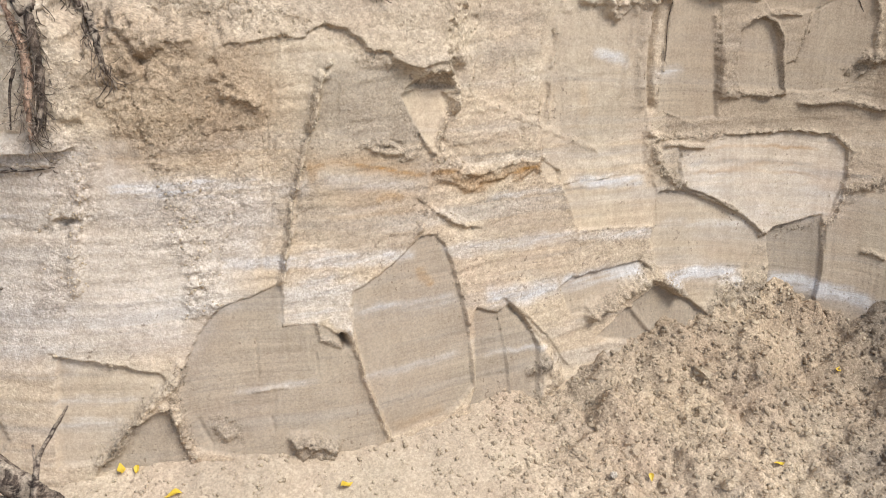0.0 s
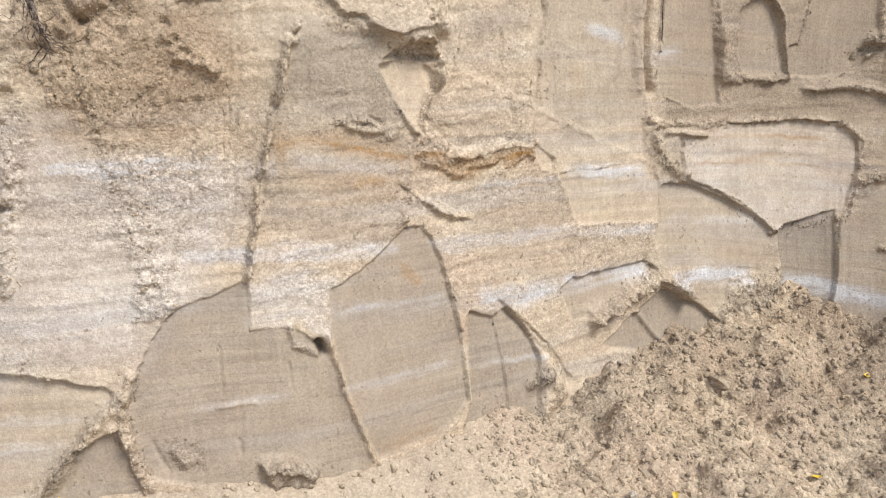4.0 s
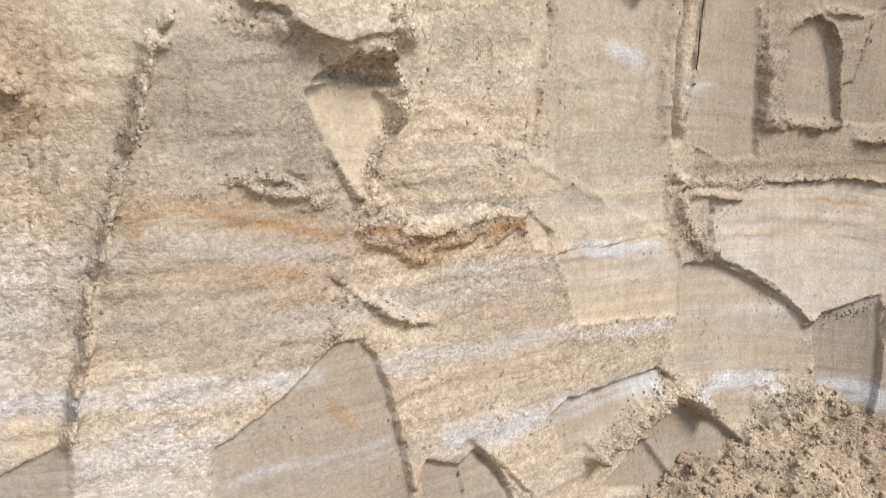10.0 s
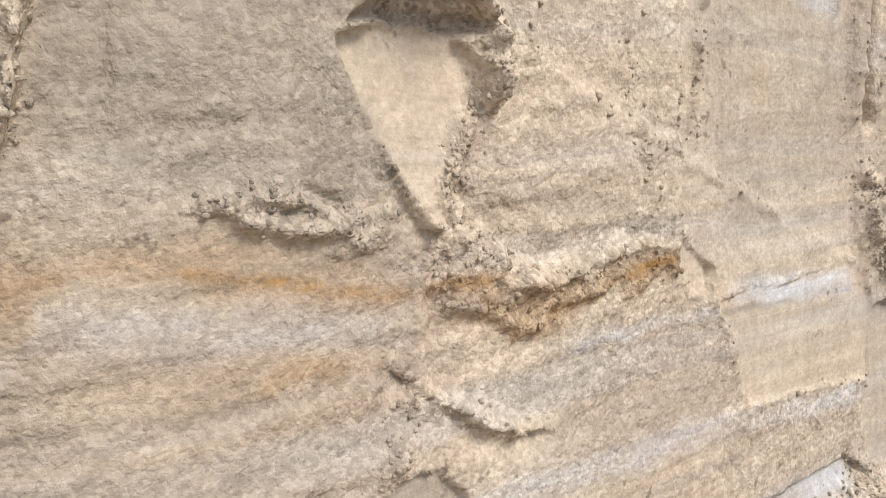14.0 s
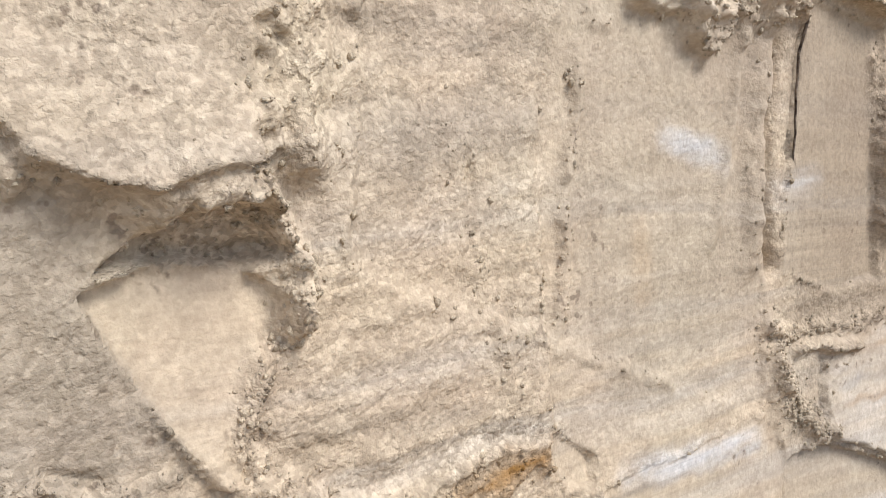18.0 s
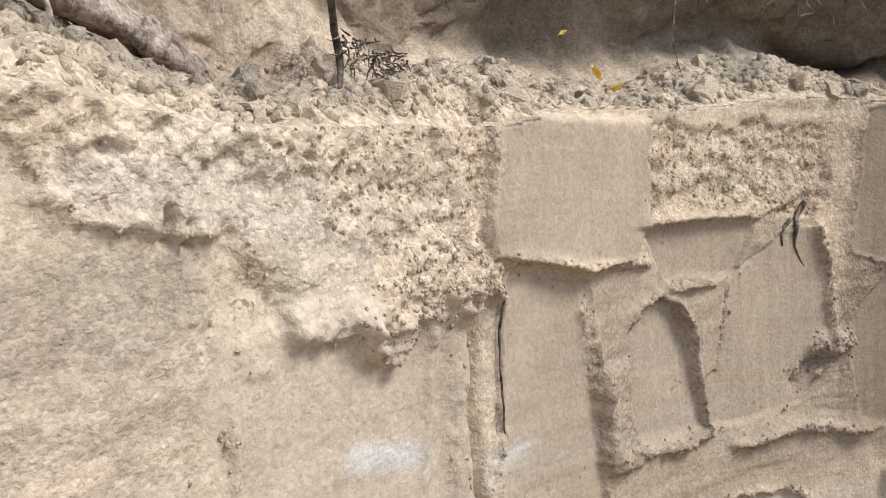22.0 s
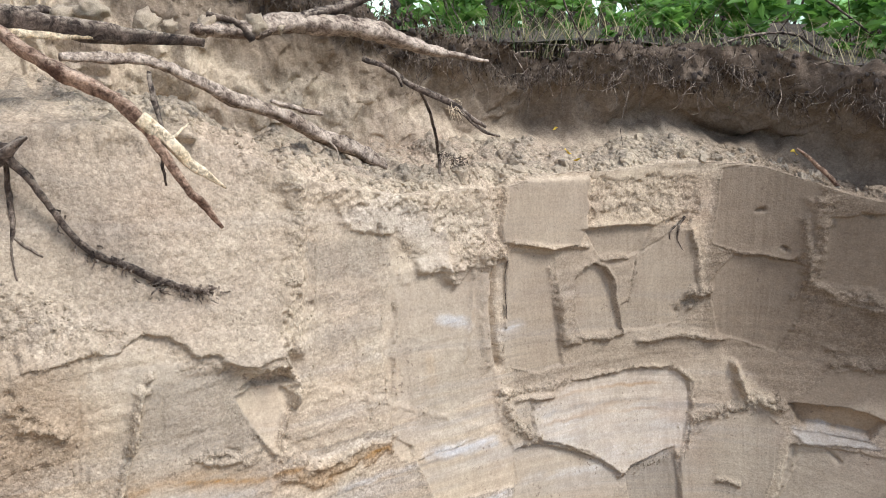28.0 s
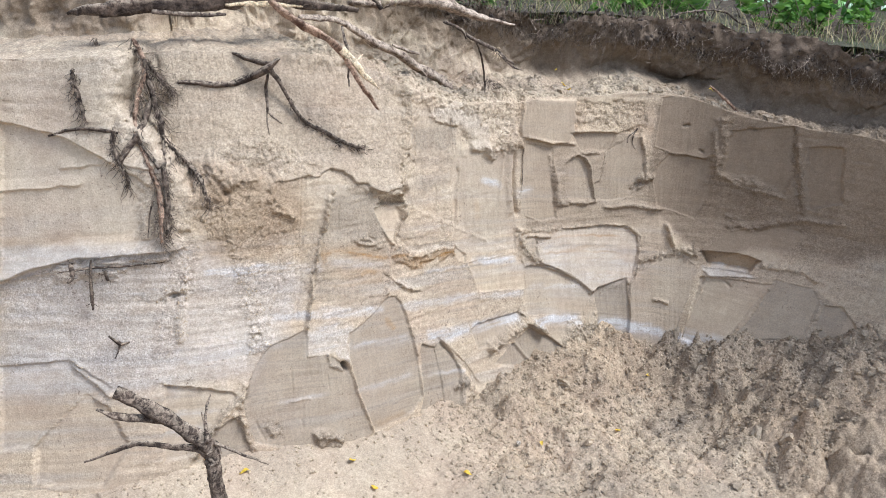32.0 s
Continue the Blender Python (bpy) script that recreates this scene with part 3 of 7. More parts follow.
rib(((0.277, 0.862), (0.299, 0.797), (0.348, 0.746)), 0.014, 0.008, 0.018)
rib(((0.292, 0.856), (0.386, 0.844), (0.480, 0.840)), 0.008, 0.0, 0.012)
rib(((0.320, 0.836), (0.419, 0.820)), 0.006, 0.010, 0.004, rag=0.004)
step(((0.299, 0.685), (0.295, 0.736), (0.277, 0.789)), -0.010, 0.05)
# middle band to the right of the tip
rough(((0.046, 0.698), (0.131, 0.655), (0.270, 0.633), (0.292, 0.564), (0.123, 0.569), (0.054, 0.623)), 0.003, 0.0, 0.003, edge=0.008)
cut(((0.058, 0.597), (0.245, 0.591), (0.280, 0.560), (0.120, 0.514), (0.046, 0.514), (0.021, 0.581)), -0.010, 0.0, 0.0, edge=0.003, rag=0.005)
rib(((0.238, 0.595), (0.286, 0.562)), 0.008, -0.004, 0.008)
rib(((0.097, 0.507), (0.201, 0.539), (0.267, 0.563), (0.348, 0.507)), 0.016, 0.012, 0.018)
cut(((0.105, 0.447), (0.198, 0.495), (0.238, 0.492), (0.257, 0.422), (0.208, 0.408)), -0.012, 0.04, 0.0, edge=0.003, rag=0.003)
cut(((0.215, 0.498), (0.289, 0.526), (0.388, 0.466), (0.500, 0.369), (0.460, 0.335), (0.283, 0.403), (0.257, 0.428)), -0.020, -0.06, 0.0, edge=0.003, rag=0.003)
rib(((0.205, 0.499), (0.261, 0.421)), 0.006, 0.008, 0.003, rag=0.002)
step(((0.021, 0.420), (-0.026, 0.494), (-0.106, 0.582)), -0.016, 0.05)
rough(((0.468, 0.497), (0.609, 0.503), (0.630, 0.446), (0.500, 0.396), (0.535, 0.321), (0.411, 0.427)), 0.014, 0.006, 0.022)
cut(((0.616, 0.602), (0.772, 0.628), (0.779, 0.489), (0.752, 0.328), (0.619, 0.372), (0.570, 0.430), (0.628, 0.503)), -0.016, 0.05, 0.0, edge=0.003, rag=0.004)
cut(((0.787, 0.611), (0.962, 0.734), (1.066, 0.684), (1.057, 0.606), (0.987, 0.445), (0.882, 0.373), (0.762, 0.328)), 0.004, -0.03, 0.0, edge=0.003, rag=0.005)
# furrows and spade marks of the upper right
cut(((0.156, 1.145), (0.280, 1.141), (0.264, 0.785), (0.009, 0.919), (0.046, 1.136)), -0.003, 0.0, 0.0, edge=0.012, rag=0.006, clean=0.5)
rib(((0.235, 1.135), (0.215, 1.028), (0.191, 0.958)), 0.006, 0.006, 0.003, rag=0.003)
rib(((0.267, 1.149), (0.251, 1.018), (0.248, 0.932)), 0.014, 0.012, 0.004, rag=0.004)
rib(((0.292, 1.144), (0.277, 1.061), (0.273, 0.985), (0.280, 0.919)), 0.0075, -0.020, 0.003, rag=0.002)
rib(((0.323, 1.119), (0.308, 1.012)), 0.003, -0.007, 0.0, rag=0.001)
cut(((0.332, 1.153), (0.458, 1.123), (0.460, 1.041), (0.460, 0.877), (0.394, 0.876), (0.292, 0.914), (0.317, 1.052)), -0.005, -0.08, 0.0, edge=0.004, rag=0.004)
rib(((0.450, 1.096), (0.458, 1.041), (0.470, 0.954), (0.488, 0.921)), 0.012, 0.008, 0.005)
rough(((0.453, 1.037), (0.507, 1.031), (0.514, 0.917), (0.468, 0.924), (0.445, 0.991)), 0.003, 0.004, 0.003, edge=0.006)
cut(((0.517, 1.054), (0.535, 1.077), (0.566, 1.083), (0.598, 1.072), (0.616, 1.039), (0.625, 0.975), (0.632, 0.922), (0.591, 0.915), (0.519, 0.927), (0.505, 0.982)), -0.013, -0.03, -0.10, edge=0.003, rag=0.004)
rib(((0.521, 1.065), (0.540, 1.081), (0.570, 1.085), (0.598, 1.073), (0.621, 1.039), (0.632, 0.954), (0.635, 0.920)), 0.005, 0.007, 0.006, rag=0.003)
rib(((0.519, 0.925), (0.582, 0.915), (0.632, 0.917)), 0.007, 0.004, 0.008)
step(((0.519, 0.927), (0.591, 0.915), (0.632, 0.921)), 0.010, 0.03)
# flat cut under the lip and its neighbours
cut(((0.332, 1.294), (0.568, 1.277), (0.549, 1.171), (0.526, 1.135), (0.440, 1.138), (0.371, 1.160), (0.314, 1.173), (0.314, 1.206)), 0.020, 0.0, 0.03, edge=0.004, rag=0.003)
rib(((0.338, 1.167), (0.380, 1.158), (0.458, 1.137), (0.554, 1.126)), 0.006, 0.008, 0.005, rag=0.003)
rough(((0.566, 1.271), (0.848, 1.259), (0.834, 1.143), (0.739, 1.156), (0.552, 1.169)), 0.014, -0.008, 0.010, edge=0.006)
step(((0.547, 1.166), (0.639, 1.161), (0.739, 1.154), (0.783, 1.166)), 0.018, 0.05)
cut(((0.547, 1.164), (0.735, 1.152), (0.699, 1.092), (0.648, 1.087), (0.591, 1.092), (0.568, 1.126)), -0.016, 0.06, 0.0, edge=0.003, rag=0.004)
cut(((0.694, 1.092), (0.774, 1.132), (0.827, 1.137), (0.844, 0.980), (0.797, 0.921), (0.701, 0.914), (0.637, 0.919), (0.635, 0.981), (0.664, 0.982)), -0.004, 0.05, 0.0, edge=0.003, rag=0.005)
rib(((0.591, 1.092), (0.657, 1.088)), 0.006, 0.008, 0.006)
rib(((0.690, 1.086), (0.666, 0.982)), 0.004, -0.006, 0.004, rag=0.003)
step(((0.666, 0.982), (0.690, 1.086), (0.722, 1.103)), -0.010, 0.05)
rib(((0.827, 1.137), (0.842, 1.073), (0.848, 0.980), (0.823, 0.953)), 0.008, 0.008, 0.008)
rib(((0.791, 0.950), (0.827, 0.968)), 0.012, -0.014, 0.010)
step(((0.686, 0.891), (0.793, 0.895), (0.911, 0.870)), 0.014, 0.04)
rib(((0.686, 0.889), (0.779, 0.891), (0.896, 0.871)), 0.007, 0.006, 0.010)
step(((0.573, 0.910), (0.639, 0.912)), 0.010, 0.03)
# loose pale fan and crumbling blocks left of the flat cut
cut(((-0.106, 1.319), (-0.072, 1.319), (-0.053, 1.259), (0.013, 1.244), (0.058, 1.233), (0.074, 1.193), (0.042, 1.137), (0.005, 0.922), (-0.162, 1.012)), -0.005, 0.0, 0.0, edge=0.012, rag=0.008, clean=0.4)
cut(((-0.063, 1.271), (-0.044, 1.293), (0.000, 1.310), (0.046, 1.318), (0.097, 1.288), (0.138, 1.246), (0.177, 1.208), (0.163, 1.144), (0.097, 1.156), (0.082, 1.192), (0.058, 1.235), (0.013, 1.246), (-0.035, 1.262)), 0.003, 0.0, -0.15, edge=0.010, rag=0.014, clean=0.5)
rough(((-0.063, 1.271), (-0.044, 1.293), (0.000, 1.310), (0.046, 1.318), (0.097, 1.288), (0.138, 1.246), (0.177, 1.208), (0.163, 1.144), (0.097, 1.156), (0.082, 1.192), (0.058, 1.235), (0.013, 1.246), (-0.035, 1.262)), 0.004, 0.002, 0.003, edge=0.012)
tint(((-0.063, 1.271), (-0.044, 1.293), (0.000, 1.310), (0.046, 1.318), (0.097, 1.288), (0.138, 1.246), (0.177, 1.208), (0.163, 1.144), (0.097, 1.156), (0.082, 1.192), (0.058, 1.235), (0.013, 1.246), (-0.035, 1.262)), "pale", 0.12, edge=0.015)
rib(((-0.044, 1.297), (-0.044, 1.277)), 0.004, -0.006, 0.0)
rough(((0.082, 1.322), (0.329, 1.289), (0.311, 1.176), (0.245, 1.190), (0.174, 1.204), (0.112, 1.260)), 0.009, -0.004, 0.010)
rough(((0.152, 1.150), (0.225, 1.202), (0.292, 1.184), (0.323, 1.154), (0.317, 1.135), (0.235, 1.135), (0.174, 1.106), (0.156, 1.123)), 0.014, 0.010, 0.022)
rib(((0.097, 1.155), (0.156, 1.141)), 0.005, 0.010, 0.004)
rib(((0.017, 1.249), (0.013, 1.235)), 0.004, -0.008, 0.0)
rough(((0.074, 1.201), (0.101, 1.189), (0.097, 1.174), (0.074, 1.185)), 0.010, -0.010, 0.006)
# the right-hand face
cut(((0.896, 1.276), (0.979, 1.288), (1.099, 1.259), (1.101, 1.097), (1.062, 1.069), (0.944, 1.080), (0.880, 1.101)), 0.0, 0.02, 0.0, edge=0.004, rag=0.004)
cut(((0.931, 1.073), (1.062, 1.064), (1.097, 1.056), (1.092, 0.933), (1.043, 0.839), (0.894, 0.884), (0.872, 1.008)), -0.008, 0.0, 0.0, edge=0.003, rag=0.004)
step(((0.931, 1.076), (1.055, 1.069), (1.084, 1.089)), 0.010, 0.05)
rough(((1.078, 1.214), (1.131, 1.218), (1.135, 1.114), (1.111, 0.990), (1.082, 1.041), (1.109, 1.125)), 0.008, 0.004, 0.008)
cut(((1.135, 1.173), (1.342, 1.211), (1.371, 1.069), (1.340, 0.972), (1.200, 0.972), (1.124, 1.021)), -0.012, 0.0, 0.0, edge=0.004, rag=0.006)
rough(((1.116, 1.021), (1.251, 0.997), (1.342, 0.963), (1.256, 0.951), (1.146, 0.985)), 0.008, 0.006, 0.014)
cut(((1.401, 1.146), (1.510, 1.161), (1.538, 0.970), (1.432, 0.932), (1.404, 1.019)), -0.014, 0.0, 0.0, edge=0.004, rag=0.006)
rib(((1.342, 1.211), (1.355, 1.086), (1.421, 0.892)), 0.010, -0.010, 0.012)
cut(((1.181, 0.819), (1.390, 0.868), (1.446, 0.842), (1.335, 0.702), (1.095, 0.739)), 0.006, 0.0, 0.05, edge=0.004, rag=0.006)
rib(((1.164, 0.825), (1.304, 0.852), (1.404, 0.889), (1.551, 0.900)), 0.010, 0.006, 0.010)
cut(((1.078, 0.733), (1.209, 0.743), (1.307, 0.731), (1.273, 0.688), (1.107, 0.688)), -0.050, 0.0, 0.50, edge=0.003, rag=0.004)
cut(((1.084, 0.682), (1.275, 0.685), (1.309, 0.675), (1.124, 0.656)), 0.004, 0.0, -0.6, edge=0.003, rag=0.003)
rib(((0.949, 0.773), (0.973, 0.734), (1.068, 0.722)), 0.012, 0.008, 0.022)
rib(((0.823, 0.692), (0.938, 0.713), (1.053, 0.740)), 0.012, 0.004, 0.016)
rib(((1.319, 0.718), (1.461, 0.727), (1.529, 0.704)), 0.010, 0.004, 0.012)
rib(((0.938, 0.812), (0.962, 0.753)), 0.008, 0.020, 0.004)
cut(((1.088, 0.648), (1.382, 0.664), (1.322, 0.551), (1.211, 0.413), (1.020, 0.431), (1.064, 0.550)), -0.010, 0.06, 0.0, edge=0.003, rag=0.004)
cut(((1.376, 0.682), (1.516, 0.683), (1.551, 0.645), (1.529, 0.522), (1.390, 0.490), (1.254, 0.456), (1.322, 0.551)), 0.004, -0.02, 0.0, edge=0.003, rag=0.004)
step(((1.006, 0.419), (1.072, 0.551), (1.116, 0.632)), 0.016, 0.06)
step(((1.218, 0.409), (1.300, 0.547), (1.385, 0.674)), -0.012, 0.06)
cut(((1.561, 0.638), (1.627, 0.645), (1.709, 0.585), (1.627, 0.475), (1.545, 0.507)), -0.012, 0.0, 0.0, edge=0.003, rag=0.004)
rib(((1.532, 0.513), (1.554, 0.637)), 0.004, 0.004, 0.003, rag=0.002)
rough(((1.709, 0.585), (1.779, 0.656), (1.872, 0.441), (1.763, 0.423), (1.680, 0.453)), 0.016, 0.01, 0.02)
# beds: pale and bluish sand
bed(((-1.017, 0.870), (-0.933, 0.885)), "pale", 0.7, 0.014)
bed(((-0.828, 0.920), (-0.729, 0.917), (-0.563, 0.897)), "pale", 1.05, 0.022)
bed(((-0.637, 0.906), (-0.567, 0.898), (-0.509, 0.892)), "pale", 0.6, 0.016)
bed(((-0.491, 0.902), (-0.434, 0.889), (-0.357, 0.874), (-0.278, 0.854)), "pale", 0.35, 0.012)
bed(((-1.021, 0.787), (-0.896, 0.798)), "pale", 0.7, 0.012)
bed(((-0.662, 0.776), (-0.576, 0.768), (-0.363, 0.738)), "pale", 0.75, 0.013)
bed(((-0.518, 0.764), (-0.458, 0.761), (-0.363, 0.734)), "pale", 0.7, 0.010)
bed(((-0.518, 0.774), (-0.434, 0.750), (-0.315, 0.732)), "pale", 0.75, 0.013)
bed(((-0.675, 0.776), (-0.620, 0.771), (-0.585, 0.769)), "pale", 0.6, 0.014)
bed(((-0.554, 0.725), (-0.486, 0.715), (-0.443, 0.709)), "pale", 0.6, 0.020)
bed(((-0.563, 0.662), (-0.509, 0.654), (-0.443, 0.655)), "pale", 0.6, 0.014)
bed(((-0.236, 0.720), (-0.152, 0.708), (-0.026, 0.695), (0.062, 0.690)), "pale", 0.75, 0.014)
bed(((0.074, 0.798), (0.167, 0.784), (0.267, 0.765)), "pale", 1.0, 0.014)
bed(((0.062, 0.686), (0.184, 0.666), (0.273, 0.649)), "pale", 0.85, 0.011)
bed(((-0.137, 0.805), (-0.067, 0.798), (0.038, 0.792)), "pale", 0.5, 0.006)
bed(((-0.152, 0.608), (-0.072, 0.591), (0.009, 0.589)), "pale", 1.1, 0.020)
bed(((0.030, 0.587), (0.138, 0.583), (0.241, 0.573)), "pale", 1.1, 0.018)
bed(((0.302, 0.539), (0.408, 0.532), (0.531, 0.506)), "pale", 1.1, 0.018)
bed(((0.317, 0.659), (0.416, 0.644), (0.563, 0.622)), "pale", 0.4, 0.010)
bed(((-0.443, 0.640), (-0.393, 0.644), (-0.331, 0.635), (-0.231, 0.623)), "pale", 0.5, 0.010)
bed(((-0.439, 0.521), (-0.357, 0.515), (-0.241, 0.508)), "pale", 0.35, 0.008)
bed(((-0.199, 0.493), (-0.082, 0.472), (-0.026, 0.464)), "pale", 0.5, 0.006)
bed(((-0.662, 0.540), (-0.602, 0.542), (-0.527, 0.532)), "pale", 0.4, 0.007)
bed(((0.362, 0.775), (0.566, 0.734), (0.801, 0.682)), "pale", 0.35, 0.05)
bed(((0.519, 0.648), (0.762, 0.642)), "pale", 0.38, 0.04)
bed(((0.134, 1.053), (0.174, 1.038), (0.215, 1.024)), "pale", 0.8, 0.012)
bed(((0.289, 0.996), (0.357, 0.992)), "pale", 0.7, 0.012)
bed(((0.764, 0.439), (0.970, 0.442)), "pale", 0.6, 0.008)
bed(((1.033, 0.451), (1.280, 0.451)), "pale", 0.7, 0.016)
bed(((-1.376, 0.794), (-1.217, 0.820), (-1.062, 0.835), (-0.917, 0.842)), "pale", 0.4, 0.014)
bed(((-1.380, 0.837), (-1.217, 0.864), (-0.917, 0.880)), "pale", 0.7, 0.012)
bed(((-1.340, 0.738), (-1.136, 0.752), (-0.921, 0.769), (-0.725, 0.730)), "pale", 0.5, 0.014)
bed(((-0.896, 0.693), (-0.791, 0.679), (-0.734, 0.670)), "pale", 0.55, 0.02)
tint(((-0.563, 0.726), (-0.443, 0.688), (-0.453, 0.613), (-0.496, 0.649), (-0.563, 0.648)), "pale", 0.3, edge=0.006)
# rusty streaks
bed(((-0.424, 0.920), (-0.388, 0.911), (-0.331, 0.896), (-0.268, 0.877)), "rust", 0.75, 0.005)
bed(((-0.257, 0.877), (-0.220, 0.874), (-0.188, 0.870)), "rust", 0.85, 0.009)
bed(((-0.178, 0.837), (-0.137, 0.839), (-0.101, 0.847), (-0.008, 0.846)), "rust", 1.0, 0.009)
bed(((-0.116, 0.849), (-0.049, 0.847), (-0.004, 0.848)), "rust", 0.9, 0.010)
bed(((-0.241, 0.850), (-0.199, 0.843), (-0.178, 0.844)), "rust", 0.5, 0.008)
bed(((-0.486, 0.936), (-0.491, 0.904)), "rust", 0.4, 0.008)
bed(((-0.491, 0.923), (-0.468, 0.924)), "rust", 0.5, 0.008)
bed(((-0.491, 0.947), (-0.448, 0.933), (-0.399, 0.913)), "rust", 0.35, 0.010)
bed(((-0.491, 0.890), (-0.439, 0.876), (-0.368, 0.853), (-0.278, 0.832)), "rust", 0.25, 0.016)
bed(((-0.373, 0.845), (-0.342, 0.851), (-0.326, 0.843)), "rust", 0.4, 0.008)
bed(((-0.500, 0.935), (-0.399, 0.925), (-0.273, 0.887)), "rust", 0.45, 0.012)
bed(((-0.860, 0.975), (-0.725, 0.964), (-0.594, 0.966)), "rust", 0.30, 0.020)
bed(((-1.021, 0.831), (-0.921, 0.841), (-0.734, 0.878), (-0.567, 0.868)), "rust", 0.28, 0.018)
bed(((-0.637, 1.083), (-0.576, 1.059)), "rust", 0.25, 0.020)
bed(((-0.779, 1.019), (-0.692, 1.000), (-0.594, 0.985)), "rust", 0.22, 0.020)
bed(((-0.929, 0.637), (-0.848, 0.655), (-0.734, 0.643)), "rust", 0.22, 0.012)
bed(((-0.404, 0.407), (-0.347, 0.403), (-0.289, 0.406)), "rust", 0.35, 0.012)
bed(((-0.300, 0.690), (-0.284, 0.668)), "rust", 0.5, 0.010)
bed(((0.500, 0.755), (0.675, 0.751)), "rust", 0.30, 0.006)
bed(((0.533, 0.761), (0.683, 0.753)), "rust", 0.4, 0.004)
bed(((0.105, 0.981), (0.105, 0.935)), "rust", 0.3, 0.014)
bed(((-0.399, 0.911), (-0.326, 0.892), (-0.268, 0.883)), "rust", 0.4, 0.010)
# damp fresh sand; in places the same tone also carries shade
tint(((-0.463, 1.119), (-0.278, 1.105), (-0.305, 1.036), (-0.262, 0.894), (-0.273, 0.799), (-0.342, 0.727), (-0.567, 0.818), (-0.545, 0.921)), "damp_shade", 0.36, edge=0.004, rag=0.004)
tint(((-0.679, 0.700), (-0.589, 0.721), (-0.563, 0.723), (-0.567, 0.648), (-0.509, 0.645), (-0.453, 0.600), (-0.439, 0.521), (-0.409, 0.393), (-0.482, 0.350), (-0.576, 0.394), (-0.675, 0.419), (-0.738, 0.449), (-0.758, 0.539), (-0.750, 0.593), (-0.713, 0.657)), "damp_shade", 0.60, edge=0.004, rag=0.005)
tint(((-0.439, 0.689), (-0.388, 0.706), (-0.331, 0.737), (-0.294, 0.765), (-0.262, 0.760), (-0.241, 0.731), (-0.220, 0.634), (-0.209, 0.562), (-0.215, 0.436), (-0.268, 0.400), (-0.404, 0.389), (-0.434, 0.521), (-0.448, 0.617)), "damp_shade", 0.60, edge=0.004, rag=0.003)
tint(((-0.188, 0.592), (-0.106, 0.576), (-0.067, 0.528), (-0.017, 0.429), (-0.063, 0.365), (-0.131, 0.350), (-0.236, 0.388), (-0.209, 0.439)), "damp_shade", 0.65, edge=0.004, rag=0.003)
tint(((-0.937, 0.635), (-0.864, 0.622), (-0.783, 0.600), (-0.771, 0.582), (-0.811, 0.538), (-0.880, 0.450), (-0.945, 0.435)), "damp_shade", 0.40, edge=0.004, rag=0.004)
tint(((-0.771, 0.532), (-0.758, 0.478), (-0.746, 0.398), (-0.888, 0.419), (-0.876, 0.452), (-0.828, 0.514)), "damp_shade", 0.6, edge=0.004, rag=0.004)
tint(((-1.371, 0.663), (-1.225, 0.688), (-1.161, 0.693), (-1.058, 0.626), (-1.256, 0.470), (-1.353, 0.448)), "damp_shade", 0.18, edge=0.004, rag=0.004)
tint(((-1.256, 0.470), (-1.128, 0.609), (-1.070, 0.583), (-1.005, 0.612), (-0.754, 0.597), (-0.713, 0.434), (-1.074, 0.384), (-1.247, 0.372)), "damp_shade", 0.10, edge=0.004, rag=0.004)
tint(((0.105, 0.447), (0.198, 0.495), (0.289, 0.526), (0.388, 0.466), (0.500, 0.369), (0.460, 0.335), (0.280, 0.396)), "damp_shade", 0.65, edge=0.004, rag=0.003)
tint(((0.058, 0.597), (0.245, 0.591), (0.280, 0.560), (0.120, 0.514), (0.046, 0.514), (0.021, 0.581)), "damp_shade", 0.4, edge=0.004, rag=0.005)
tint(((0.046, 0.698), (0.270, 0.633), (0.292, 0.571), (0.123, 0.569), (0.054, 0.623)), "damp_shade", 0.15, edge=0.006, rag=0.008)
tint(((-0.162, 0.765), (0.017, 0.779), (0.050, 0.752), (0.066, 0.713), (-0.116, 0.682), (-0.194, 0.718)), "damp_shade", 0.22)
# facets toned apart by dampness and by how each one is lit
tint(((0.616, 0.602), (0.772, 0.628), (0.779, 0.489), (0.752, 0.328), (0.619, 0.372), (0.570, 0.430), (0.628, 0.503)), "damp_shade", 0.7, edge=0.004, rag=0.004)
tint(((0.787, 0.611), (0.962, 0.734), (1.066, 0.684), (1.057, 0.606), (0.987, 0.445), (0.882, 0.373), (0.762, 0.328)), "damp_shade", 0.35, edge=0.006, rag=0.005)
tint(((1.088, 0.648), (1.382, 0.664), (1.322, 0.551), (1.211, 0.413), (1.020, 0.431), (1.064, 0.550)), "damp_shade", 0.30, edge=0.006, rag=0.004)
tint(((1.376, 0.682), (1.516, 0.683), (1.655, 0.625), (1.627, 0.475), (1.254, 0.456), (1.322, 0.551)), "damp_shade", 0.7, edge=0.006, rag=0.004)
# damp panel, toned darker still to set off the sunlit notch cut
tint(((-0.448, 1.095), (-0.300, 1.083), (-0.300, 1.037), (-0.262, 0.933), (-0.310, 0.938), (-0.393, 0.951), (-0.453, 0.980), (-0.482, 0.992)), "damp_shade", 0.62, edge=0.01)
tint(((-0.116, 1.268), (0.050, 1.234), (0.046, 1.136), (0.030, 1.093), (-0.137, 1.167)), "damp_shade", 0.25, edge=0.02)
tint(((0.335, 1.289), (0.561, 1.271), (0.547, 1.165), (0.526, 1.135), (0.371, 1.160), (0.314, 1.173)), "damp_shade", 0.52, edge=0.004)
